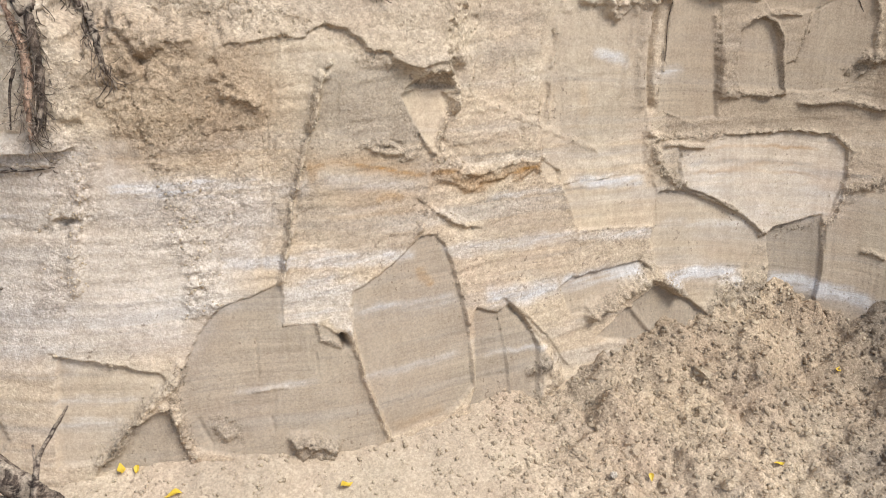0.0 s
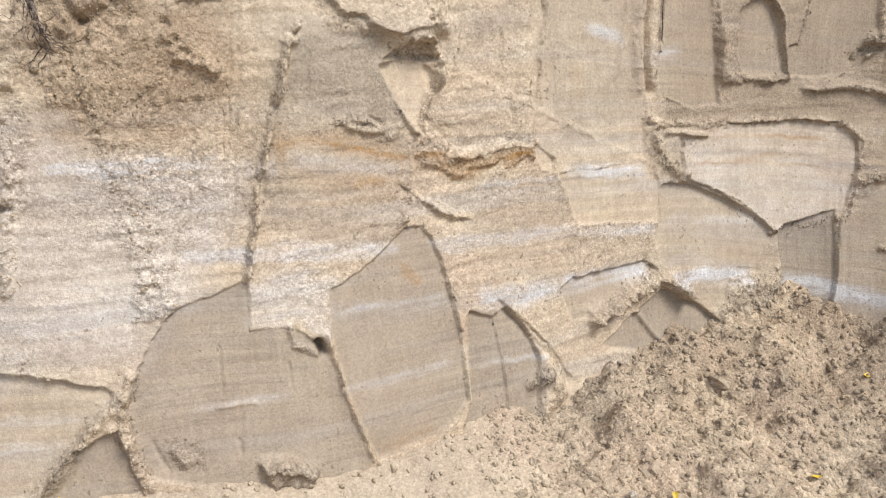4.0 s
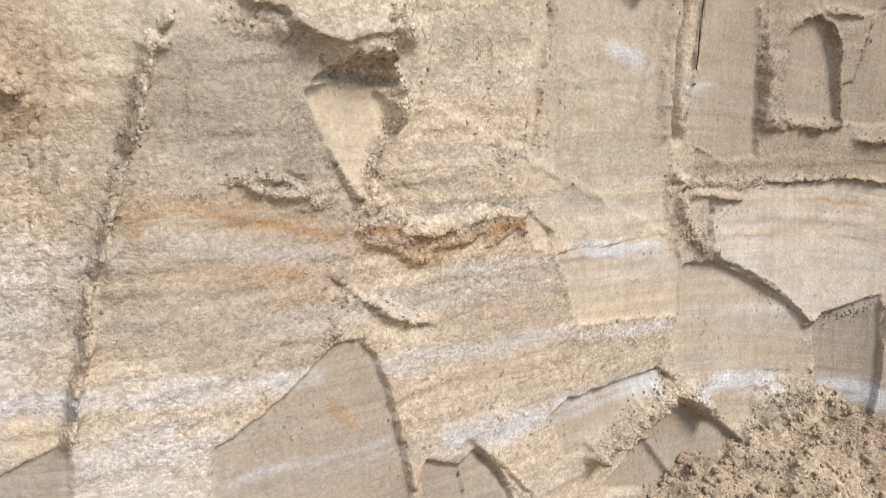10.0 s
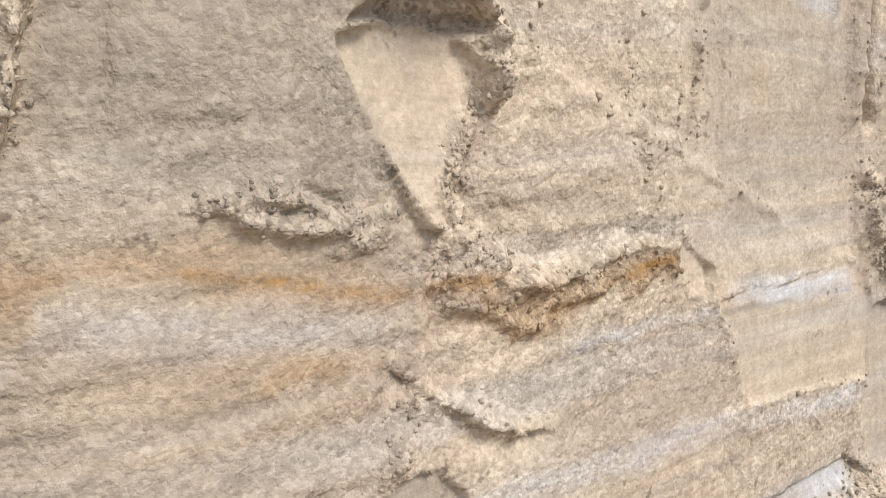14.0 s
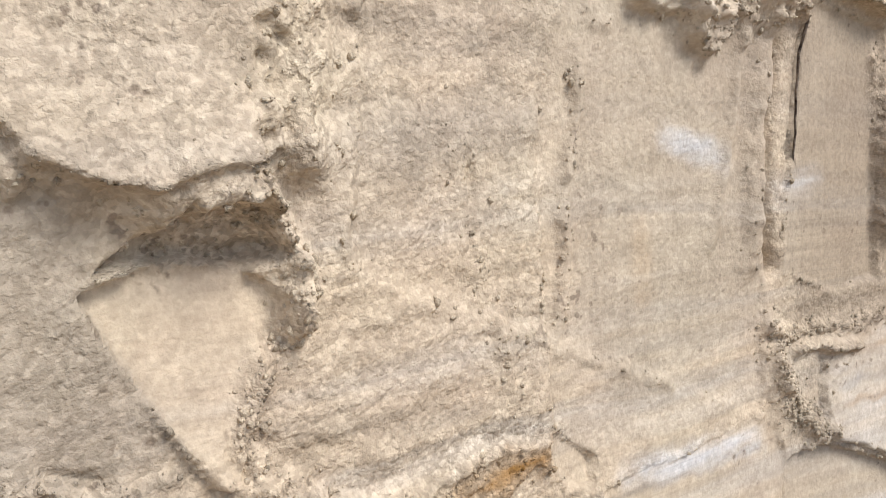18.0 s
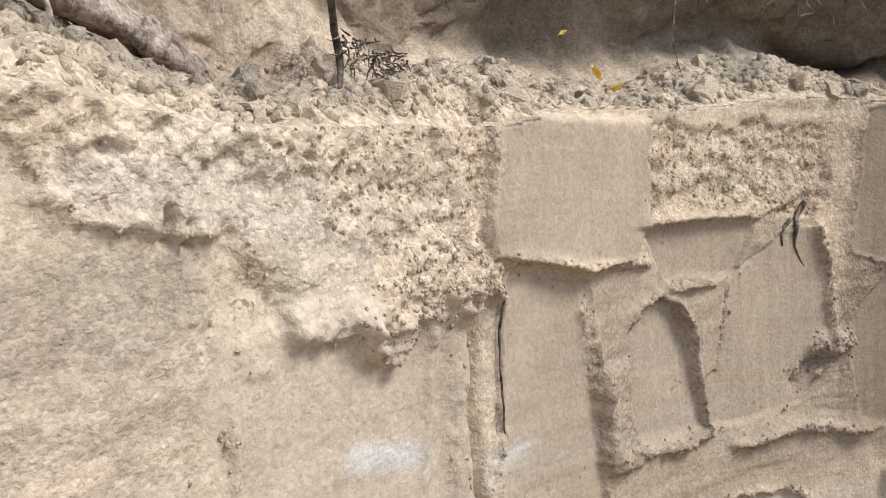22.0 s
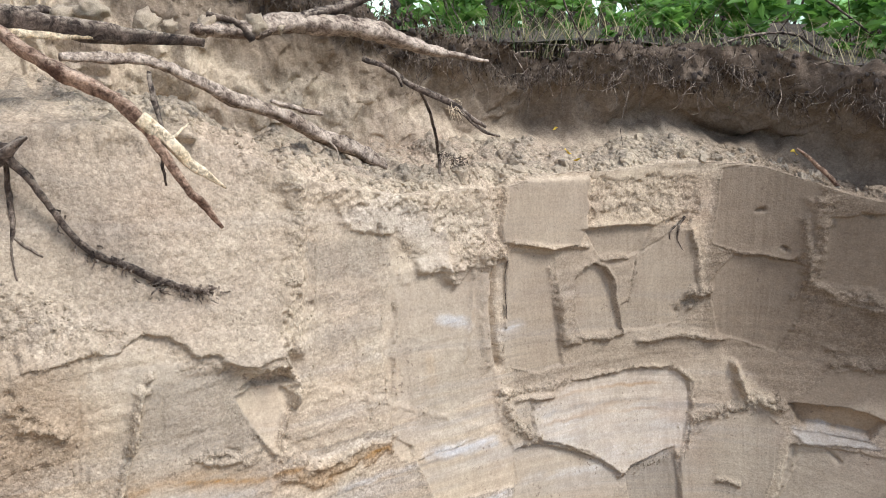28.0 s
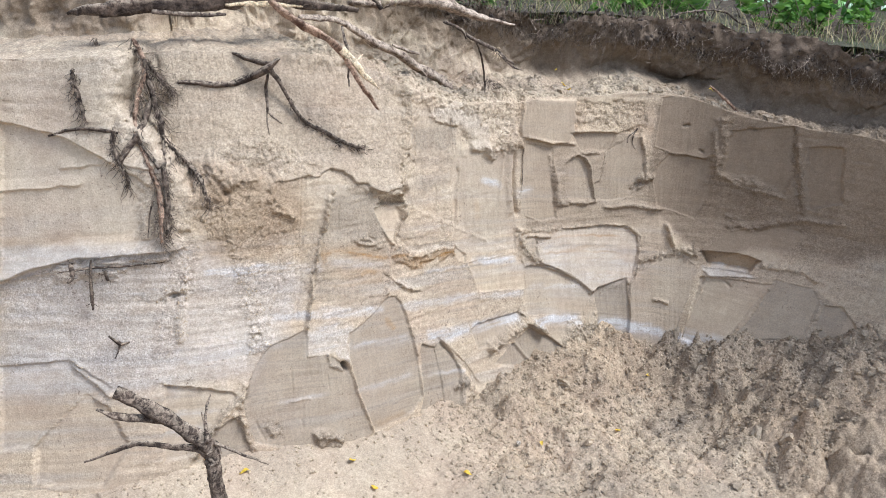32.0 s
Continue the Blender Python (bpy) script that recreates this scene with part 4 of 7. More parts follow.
tint(((0.332, 1.153), (0.514, 1.115), (0.637, 1.046), (0.844, 0.980), (0.797, 0.921), (0.632, 0.921), (0.460, 0.877), (0.292, 0.914), (0.317, 1.052)), "damp_shade", 0.45, edge=0.008)
tint(((0.547, 1.164), (0.735, 1.152), (0.827, 1.137), (0.844, 0.980), (0.644, 0.979), (0.568, 1.126)), "damp_shade", 0.6, edge=0.006)
tint(((0.046, 1.136), (0.277, 1.112), (0.280, 0.919), (0.021, 1.020)), "damp_shade", 0.10, edge=0.012)
# right-hand face: damp, and the trees' shade put into the same tone
tint(((0.896, 1.276), (0.979, 1.288), (1.228, 1.278), (1.270, 0.959), (1.155, 0.832), (1.043, 0.839), (0.894, 0.884), (0.872, 1.008)), "damp_shade", 0.95, edge=0.01)
tint(((0.880, 1.254), (1.501, 1.230), (1.551, 0.900), (1.101, 0.688), (0.848, 0.898)), "damp_shade", 0.95, edge=0.015)
tint(((-0.795, 1.118), (-0.536, 1.148), (-0.496, 0.984), (-0.558, 0.952), (-0.721, 0.988), (-0.807, 1.011)), "damp_shade", 0.22, edge=0.03)
tint(((-1.349, 1.470), (-0.937, 1.536), (-0.864, 1.020), (-0.713, 0.728), (-0.725, 0.591), (-1.208, 0.689), (-1.371, 0.663)), "pale", 0.10, edge=0.06, rag=0.03)
tint(((-0.997, 1.000), (-0.892, 1.003), (-0.684, 0.917), (-0.563, 0.903), (-0.585, 0.785), (-0.684, 0.687), (-0.734, 0.632), (-0.929, 0.627), (-1.030, 0.621)), "pale", 0.38, edge=0.04, rag=0.02)
tint(((-1.212, 1.552), (-0.961, 1.578), (-0.178, 1.414), (-0.225, 1.077), (-0.463, 1.153), (-0.791, 1.171), (-1.230, 1.202)), "pale", 0.05, edge=0.03, rag=0.02)
tint(((-0.063, 1.271), (-0.044, 1.293), (0.000, 1.310), (0.046, 1.318), (0.097, 1.288), (0.138, 1.246), (0.177, 1.208), (0.163, 1.144), (0.097, 1.156), (0.082, 1.192), (0.058, 1.235), (0.013, 1.246), (-0.035, 1.262)), "damp_shade", -1.0, edge=0.015)
tint(((0.458, 0.827), (0.668, 0.821), (0.801, 0.800), (0.823, 0.735), (0.793, 0.627), (0.598, 0.601), (0.502, 0.679), (0.362, 0.740), (0.354, 0.795)), "damp_shade", 0.05, edge=0.006, rag=0.004)
bed(((0.402, 0.718), (0.563, 0.713), (0.752, 0.701)), "damp_shade", 0.5, 0.005)
bed(((0.490, 0.791), (0.668, 0.787)), "damp_shade", 0.5, 0.006)
bed(((-0.679, 0.604), (-0.598, 0.600), (-0.477, 0.568)), "damp_shade", 0.95, 0.008)
bed(((-0.700, 0.521), (-0.624, 0.515), (-0.477, 0.484)), "damp_shade", 0.95, 0.007)
bed(((-0.419, 0.649), (-0.342, 0.637), (-0.220, 0.625)), "damp_shade", 0.95, 0.005)
bed(((-0.434, 0.463), (-0.357, 0.452), (-0.236, 0.437)), "damp_shade", 0.95, 0.007)
bed(((-0.941, 0.555), (-0.884, 0.553), (-0.819, 0.555)), "pale", 0.5, 0.008)
bed(((-0.941, 0.514), (-0.900, 0.516), (-0.852, 0.512)), "pale", 0.45, 0.010)
bed(((-0.399, 0.951), (-0.331, 0.935), (-0.268, 0.921)), "damp_shade", 0.55, 0.010)
bed(((-0.231, 0.938), (-0.147, 0.918), (-0.021, 0.871)), "damp_shade", 0.45, 0.010)
bed(((-0.004, 0.896), (0.082, 0.896)), "damp_shade", 0.5, 0.006)
bed(((-0.527, 0.917), (-0.458, 0.885), (-0.326, 0.853)), "damp_shade", 0.35, 0.02)
bed(((-0.152, 1.155), (-0.096, 1.137), (0.017, 1.122)), "damp_shade", 0.55, 0.014)
bed(((-0.147, 1.206), (0.026, 1.191)), "damp_shade", 0.45, 0.018)
bed(((-0.803, 1.034), (-0.692, 1.018), (-0.580, 0.994)), "damp_shade", 0.5, 0.010)
bed(((-0.750, 0.904), (-0.688, 0.896)), "damp_shade", 0.7, 0.006)
bed(((-0.679, 1.122), (-0.602, 1.071), (-0.576, 1.041)), "damp_shade", 0.5, 0.016)
bed(((-0.337, 0.856), (-0.220, 0.816)), "damp_shade", 0.35, 0.012)
bed(((-0.491, 0.837), (-0.342, 0.814)), "damp_shade", 0.25, 0.012)
tint(((-0.305, 1.030), (-0.278, 1.035), (-0.225, 1.025), (-0.199, 1.002), (-0.209, 0.979), (-0.225, 0.962), (-0.246, 0.913), (-0.257, 0.917), (-0.284, 0.978)), "damp_shade", -1.0, edge=0.004, rag=0.003)
rib(((-0.137, 1.394), (-0.152, 1.282), (-0.173, 1.190), (-0.188, 1.086)), 0.020, 0.016, 0.004, rag=0.006)
tint(((-0.602, 1.143), (-0.439, 1.138), (-0.491, 0.993), (-0.532, 0.865), (-0.554, 0.769), (-0.671, 0.793)), "damp_shade", 0.15, edge=0.03)
bed(((-1.021, 0.831), (-0.921, 0.841), (-0.738, 0.865), (-0.567, 0.848), (-0.363, 0.808)), "rust", 0.17, 0.024)
bed(((-0.856, 0.983), (-0.725, 0.969), (-0.594, 0.966), (-0.500, 0.953)), "rust", 0.26, 0.016)
bed(((-0.496, 0.882), (-0.409, 0.849), (-0.289, 0.814)), "rust", 0.24, 0.022)
bed(((-0.162, 0.813), (-0.044, 0.799), (0.030, 0.793)), "damp_shade", 0.35, 0.012)
bed(((-0.199, 0.789), (-0.092, 0.775), (0.034, 0.771)), "damp_shade", 0.4, 0.007)
bed(((-0.147, 0.739), (-0.039, 0.733), (0.046, 0.733)), "damp_shade", 0.3, 0.006)
bed(((-1.371, 0.990), (-1.132, 1.019), (-0.908, 1.029)), "rust", 0.25, 0.012)
bed(((-1.376, 0.764), (-1.062, 0.792), (-0.892, 0.796)), "rust", 0.2, 0.014)
rib(((-0.997, 0.857), (-0.941, 0.850), (-0.892, 0.861)), 0.010, -0.008, 0.004)
rib(((-0.917, 0.864), (-0.884, 0.867)), 0.006, -0.02, 0.004)
rib(((0.017, 1.256), (0.013, 1.244)), 0.004, -0.010, 0.0)
rib(((0.030, 1.247), (0.030, 1.233)), 0.004, -0.008, 0.0)
rib(((0.975, 1.178), (0.988, 1.181)), 0.004, -0.014, 0.004)
rib(((1.035, 1.091), (1.043, 1.089)), 0.004, -0.012, 0.004)
rib(((1.193, 1.186), (1.211, 1.184)), 0.005, -0.014, 0.004)
rib(((1.101, 0.649), (1.101, 0.621)), 0.004, -0.012, 0.0)
rib(((1.188, 0.642), (1.211, 0.630)), 0.004, -0.010, 0.0)
rib(((0.876, 0.551), (0.940, 0.545)), 0.006, 0.006, 0.008)
rib(((1.159, 0.861), (1.254, 0.828), (1.335, 0.877)), 0.010, 0.004, 0.010)
rib(((0.825, 0.985), (0.867, 0.993)), 0.012, 0.010, 0.014)
rib(((1.074, 1.168), (1.103, 1.039), (1.074, 0.979)), 0.010, 0.004, 0.010)
rib(((1.368, 1.142), (1.395, 1.018), (1.421, 0.892)), 0.010, 0.004, 0.010)
tint(((-0.819, 1.196), (-0.554, 1.158), (-0.523, 1.101), (-0.545, 0.971), (-0.696, 0.967), (-0.811, 0.983), (-0.840, 1.093)), "rust", 0.26, edge=0.06, rag=0.05)
tint(((-0.819, 1.196), (-0.554, 1.158), (-0.523, 1.101), (-0.545, 0.971), (-0.696, 0.967), (-0.811, 0.983), (-0.840, 1.093)), "damp_shade", 0.48, edge=0.06, rag=0.05)
tint(((0.034, 1.162), (0.267, 1.142), (0.277, 0.874), (0.054, 0.862), (0.017, 1.004)), "damp_shade", 0.32, edge=0.02)
tint(((0.292, 0.847), (0.900, 0.840), (0.904, 0.815), (0.994, 0.349), (0.517, 0.352), (0.283, 0.573)), "damp_shade", 0.30, edge=0.03)
bed(((0.362, 0.775), (0.568, 0.727), (0.801, 0.676)), "pale", 0.35, 0.03)
# brown over the darkened right-hand face
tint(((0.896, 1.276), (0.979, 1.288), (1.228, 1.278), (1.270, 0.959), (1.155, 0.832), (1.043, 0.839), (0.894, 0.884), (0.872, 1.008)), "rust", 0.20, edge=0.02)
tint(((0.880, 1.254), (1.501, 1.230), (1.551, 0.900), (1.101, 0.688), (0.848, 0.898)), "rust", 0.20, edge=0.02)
rough(((-0.101, 1.333), (-0.004, 1.359), (0.123, 1.343), (0.317, 1.297), (0.292, 1.209), (0.188, 1.203), (0.058, 1.268), (-0.039, 1.273)), 0.006, 0.0, 0.005, edge=0.02)
rough(((-0.049, 1.452), (0.078, 1.410), (0.292, 1.323), (0.066, 1.329), (-0.053, 1.364)), 0.006, 0.0, 0.006, edge=0.02)
tint(((0.458, 0.827), (0.668, 0.821), (0.801, 0.800), (0.823, 0.735), (0.793, 0.627), (0.598, 0.601), (0.502, 0.679), (0.362, 0.740), (0.354, 0.795)), "damp_shade", -0.9, edge=0.005, rag=0.004)
tint(((0.458, 0.827), (0.668, 0.821), (0.801, 0.800), (0.823, 0.735), (0.793, 0.627), (0.598, 0.601), (0.502, 0.679), (0.362, 0.740), (0.354, 0.795)), "pale", 0.18, edge=0.005, rag=0.004)
bed(((0.391, 0.816), (0.559, 0.802), (0.746, 0.780)), "rust", 0.45, 0.004)
bed(((0.377, 0.788), (0.533, 0.771), (0.748, 0.745)), "damp_shade", 0.7, 0.005)
bed(((0.383, 0.767), (0.561, 0.745), (0.750, 0.719)), "rust", 0.35, 0.004)
bed(((0.460, 0.699), (0.591, 0.687), (0.754, 0.670)), "damp_shade", 0.6, 0.004)
tint(((-0.993, 1.028), (-0.848, 1.049), (-0.700, 0.948), (-0.572, 0.905), (-0.594, 0.796), (-0.721, 0.773), (-0.860, 0.705), (-1.025, 0.700)), "rust", 0.07, edge=0.05, rag=0.05)
tint(((-0.305, 1.030), (-0.278, 1.035), (-0.225, 1.025), (-0.199, 1.002), (-0.209, 0.979), (-0.225, 0.962), (-0.246, 0.913), (-0.257, 0.917), (-0.284, 0.978)), "damp_shade", -1.0, edge=0.004, rag=0.003)
rib(((-1.344, 0.885), (-1.200, 0.933), (-1.103, 0.957), (-0.904, 0.970)), 0.006, 0.002, 0.008)
rough(((-1.212, 0.940), (-1.058, 0.978), (-1.013, 0.964), (-1.058, 0.918), (-1.200, 0.895)), 0.005, 0.002, 0.006, edge=0.008)
# pale tone makes up for the sun barely reaching the left end
tint(((-1.371, 0.975), (-0.880, 1.006), (-0.868, 0.720), (-0.888, 0.618), (-1.058, 0.612), (-1.367, 0.605)), "pale", 0.42, edge=0.05, rag=0.03)
tint(((-0.937, 0.635), (-0.864, 0.622), (-0.783, 0.600), (-0.771, 0.582), (-0.811, 0.538), (-0.880, 0.450), (-0.945, 0.435)), "damp_shade", -0.4, edge=0.004, rag=0.004)
tint(((0.305, 1.139), (0.850, 1.114), (0.904, 0.821), (0.483, 0.834), (0.317, 0.856)), "damp_shade", 0.62, edge=0.02)
tint(((0.305, 1.290), (0.880, 1.270), (0.904, 0.821), (0.483, 0.834), (0.317, 0.856)), "rust", 0.12, edge=0.03)
# the right-hand face's painted shade and brown, carried on to its far end
tint(((0.913, 1.242), (1.994, 1.293), (2.069, 0.985), (1.600, 0.775), (1.204, 0.758)), "damp_shade", 0.9, edge=0.02)
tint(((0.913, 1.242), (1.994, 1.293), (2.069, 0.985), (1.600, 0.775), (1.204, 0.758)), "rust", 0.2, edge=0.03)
tint(((0.987, 0.735), (1.600, 0.775), (2.069, 0.985), (2.201, 0.624), (1.504, 0.479)), "damp_shade", 0.28, edge=0.03)
rib(((-0.409, 0.393), (-0.439, 0.521), (-0.453, 0.618)), 0.0045, 0.004, 0.004, rag=0.003)
# lit ridge between the grey cuts, its brightness put in by removing tone
tint(((-0.414, 0.393), (-0.444, 0.521), (-0.458, 0.618), (-0.447, 0.618), (-0.433, 0.521), (-0.403, 0.393)), "damp_shade", -0.85, edge=0.004, rag=0.006)
rib(((0.097, 0.507), (0.201, 0.539), (0.267, 0.563), (0.348, 0.507)), 0.012, 0.012, 0.020)
tint(((0.085, 0.500), (0.195, 0.548), (0.267, 0.577), (0.362, 0.507), (0.345, 0.495), (0.267, 0.550), (0.205, 0.528), (0.105, 0.497)), "damp_shade", -0.85, edge=0.008, rag=0.012)
rib(((-0.725, 0.496), (-0.713, 0.451)), 0.004, -0.006, 0.0)
rib(((-0.700, 0.482), (-0.692, 0.456)), 0.008, 0.004, 0.012)
rib(((-0.607, 0.478), (-0.607, 0.453)), 0.003, -0.006, 0.0)
rib(((-0.063, 1.050), (-0.063, 1.035)), 0.0035, -0.006, 0.0)
rib(((-0.518, 0.586), (-0.518, 0.540)), 0.002, -0.004, 0.0)
rib(((-0.620, 0.630), (-0.624, 0.559)), 0.002, -0.004, 0.0)
rib(((-0.429, 1.063), (-0.434, 1.004)), 0.002, -0.004, 0.0)
rib(((-0.563, 1.034), (-0.567, 0.961), (-0.572, 0.908)), 0.003, -0.005, 0.004)
rib(((-0.615, 0.966), (-0.628, 0.887)), 0.003, -0.005, 0.004)
rib(((-0.536, 1.157), (-0.554, 1.029), (-0.563, 0.933)), 0.0025, -0.005, 0.002)
rib(((-0.563, 0.733), (-0.532, 0.865), (-0.500, 0.952), (-0.482, 1.004), (-0.458, 1.077), (-0.439, 1.104)), 0.0035, 0.005, 0.008, rag=0.005)
rib(((-0.563, 0.734), (-0.532, 0.865), (-0.505, 0.953), (-0.486, 1.004), (-0.463, 1.077)), 0.0045, 0.003, 0.010, rag=0.008)
tint(((-0.570, 0.734), (-0.538, 0.865), (-0.506, 0.952), (-0.490, 1.004), (-0.465, 1.077), (-0.440, 1.110), (-0.430, 1.104), (-0.452, 1.073), (-0.476, 1.004), (-0.494, 0.950), (-0.524, 0.861), (-0.556, 0.731)), "damp_shade", -0.9, edge=0.006, rag=0.010)
bed(((-0.419, 0.920), (-0.373, 0.907), (-0.273, 0.879)), "rust", 0.8, 0.003)
bed(((-0.142, 0.800), (0.038, 0.784), (0.267, 0.759)), "damp_shade", 0.6, 0.004)
bed(((-0.152, 0.599), (0.005, 0.578), (0.241, 0.562)), "damp_shade", 0.6, 0.003)
# gouges, the lens and the proud sheet's edge in the upper left, and beds of the right-hand face
bed(((0.637, 0.477), (0.825, 0.450), (0.926, 0.438)), "pale", 1.1, 0.018)
bed(((0.952, 0.427), (1.105, 0.430), (1.257, 0.421)), "pale", 1.1, 0.022)
# paler tone on the sill below the overhang slot, for contrast
tint(((1.084, 0.690), (1.275, 0.690), (1.309, 0.675), (1.124, 0.652)), "pale", 0.35, edge=0.004)
tint(((-0.245, 0.872), (-0.180, 0.862), (-0.110, 0.862), (-0.006, 0.858), (-0.004, 0.830), (-0.090, 0.834), (-0.160, 0.825), (-0.200, 0.830)), "rust", 0.42, edge=0.008, rag=0.020)
# browner tone inside the overhang slot
tint(((1.078, 0.733), (1.209, 0.743), (1.307, 0.731), (1.273, 0.690), (1.107, 0.692)), "rust", 0.35, edge=0.004)
step(((-0.589, 1.146), (-0.545, 1.149), (-0.477, 1.151), (-0.442, 1.162), (-0.400, 1.149), (-0.352, 1.113), (-0.286, 1.085), (-0.233, 1.087)), 0.030, 0.10, rag=0.012)
rib(((-0.789, 1.177), (-0.769, 1.147), (-0.748, 1.119)), 0.007, -0.014, 0.008)
rib(((-0.686, 1.168), (-0.717, 1.140), (-0.748, 1.119)), 0.006, -0.012, 0.008)
rib(((-0.748, 1.119), (-0.749, 1.094)), 0.005, -0.01, 0.006)
rib(((-0.643, 1.153), (-0.633, 1.114), (-0.611, 1.073)), 0.008, -0.007, 0.01)
rib(((-0.717, 1.068), (-0.707, 1.057)), 0.002, -0.005, 0.0)
rib(((-0.789, 1.098), (-0.769, 1.047), (-0.758, 1.004), (-0.748, 0.966)), 0.014, -0.003, 0.012)
rib(((-0.675, 1.161), (-0.654, 1.167)), 0.004, -0.006, 0.004)
rib(((-0.819, 1.069), (-0.799, 1.019)), 0.012, -0.004, 0.012)
rib(((-0.675, 1.003), (-0.633, 1.006), (-0.578, 1.005)), 0.004, -0.005, 0.006)
bed(((-0.686, 1.012), (-0.633, 1.018), (-0.567, 1.017)), "damp_shade", 0.9, 0.012)
bed(((-0.748, 0.902), (-0.707, 0.901), (-0.665, 0.895)), "damp_shade", 0.9, 0.006)
tint(((-0.805, 1.177), (-0.675, 1.171), (-0.643, 1.125), (-0.600, 1.050), (-0.589, 0.989), (-0.686, 0.987), (-0.748, 0.959), (-0.789, 1.004), (-0.819, 1.041)), "damp_shade", 0.45, edge=0.03, rag=0.04)
tint(((-0.805, 1.177), (-0.675, 1.171), (-0.643, 1.125), (-0.600, 1.050), (-0.589, 0.989), (-0.686, 0.987), (-0.748, 0.959), (-0.789, 1.004), (-0.819, 1.041)), "rust", 0.22, edge=0.03, rag=0.04)
tint(((-0.147, 1.426), (-0.178, 1.221), (-0.225, 1.062), (-0.337, 1.089), (-0.463, 1.153), (-0.645, 1.156), (-0.791, 1.197), (-0.844, 1.150), (-0.953, 1.295), (-1.030, 1.345), (-1.005, 1.542), (-0.791, 1.577), (-0.518, 1.518), (-0.284, 1.451)), "damp_shade", 0.24, edge=0.03, rag=0.02)
tint(((-0.147, 1.426), (-0.178, 1.221), (-0.225, 1.062), (-0.337, 1.089), (-0.463, 1.153), (-0.645, 1.156), (-0.791, 1.197), (-0.844, 1.150), (-0.953, 1.295), (-1.030, 1.345), (-1.005, 1.542), (-0.791, 1.577), (-0.518, 1.518), (-0.284, 1.451)), "rust", 0.08, edge=0.03, rag=0.02)
# small hole with a dark root, its shade put into the colour
tint(((-0.472, 0.611), (-0.460, 0.611), (-0.457, 0.588), (-0.467, 0.586)), "humus_shade", 0.85, edge=0.003, rag=0.002)
# the coarse dry panel beside the smoother combed one
grainy(((-0.150, 1.245), (0.040, 1.235), (0.028, 1.080), (-0.004, 1.070), (-0.008, 0.872), (-0.190, 0.910), (-0.175, 1.080)), 0.50)
grainy(((0.045, 1.200), (0.285, 1.150), (0.280, 0.800), (0.044, 0.802), (0.000, 0.880), (0.004, 1.070)), 0.22)
tint(((-0.140, 1.252), (0.046, 1.232), (0.036, 1.175), (-0.020, 1.165), (-0.145, 1.180)), "damp_shade", 0.55, edge=0.010, rag=0.015)
tint(((-0.150, 1.115), (0.004, 1.105), (-0.002, 1.060), (-0.090, 1.050), (-0.150, 1.075)), "damp_shade", 0.42, edge=0.020, rag=0.030)
# soil tone darkens the right-hand face further, where it stands shaded
tint(((0.896, 1.276), (0.979, 1.288), (1.501, 1.230), (1.551, 0.900), (1.155, 0.800), (0.894, 0.884)), "humus_shade", 0.16, edge=0.02)


# ---- the sheet becomes three meshes: face, ledge and bank ----
def sheet_mesh(name, verts, faces, tones, material):
    used, faces = np.unique(faces, return_inverse=True)
    faces = faces.reshape(-1, 4)
    me = bpy.data.meshes.new(name)
    me.vertices.add(len(used))
    me.vertices.foreach_set("co", verts[used].astype(np.float32).ravel())
    me.loops.add(faces.size)
    me.loops.foreach_set("vertex_index", faces.astype(np.int32).ravel())
    me.polygons.add(len(faces))
    me.polygons.foreach_set("loop_start", np.arange(0, faces.size, 4, dtype=np.int32))
    me.polygons.foreach_set("use_smooth", np.ones(len(faces), bool))
    for tone, values in tones.items():
        me.attributes.new(tone, "FLOAT", "POINT").data.foreach_set("value", values[used].astype(np.float32))
    me.update(calc_edges=True)
    me.materials.append(material)
    return new(name, me)


def grid_faces(n, m):
    k = np.arange(n * m).reshape(n, m)
    return np.stack([k[:-1, :-1], k[1:, :-1], k[1:, 1:], k[:-1, 1:]], -1)


back = Q - LIPS
on_face = back <= 0
H += COARSE * (0.0011 * GRIT + 0.0012 * fbm(S, Q, 0.02, 2, 57))
# how the bedding climbs and falls along the face
DATUM = along(S.ravel(), ((-2.4, -0.16), (-1.4, -0.075), (-0.9, -0.03), (-0.7, -0.025), (-0.5, -0.045), (0.0, -0.09), (0.4, -0.14), (0.8, -0.20), (1.1, -0.215), (2.6, -0.21))).reshape(S.shape)
BEDDING = Q - DATUM + 0.010 * fbm(S, Q, 0.25, 3, 65)
STRATA = smooth(1.10 - Q + 0.06 * LUMP, 0.0, 0.14) * on_face * (1 - 0.45 * smooth(S, 0.85, 1.1))
STRATA = np.maximum(STRATA, 0.35 * on_face) * (1 - 0.55 * np.clip(LOOSE * 3, 0, 1))
brink = smooth(0.05 - (LIPS - Q), 0.0, 0.04) * on_face * (1 - smooth(S, 0.10, 0.22)) * smooth(S, -0.62, -0.45)
H += brink * (0.008 * LUMP + 0.010 * CRUMB)
lip_col = np.array([np.interp(l, ROWS, H[i]) for i, l in enumerate(LIP)])
kernel = np.ones(5) / 5
lip_col = np.convolve(np.pad(lip_col, 2, "edge"), kernel, "valid")[:, None]
ledge = (back > 0) & (back <= DEEPS)
lumps = np.abs(fbm(S, Q, 0.06, 4, 71, 0.55))
OUT = lean(S, np.minimum(Q, LIPS)) + np.where(on_face, H, lip_col)
ZED = np.where(on_face, Q, LIPS)
b = np.clip(back, 0, DEEPS)
heap = smooth(b, 0.0, 0.03)
OUT -= b
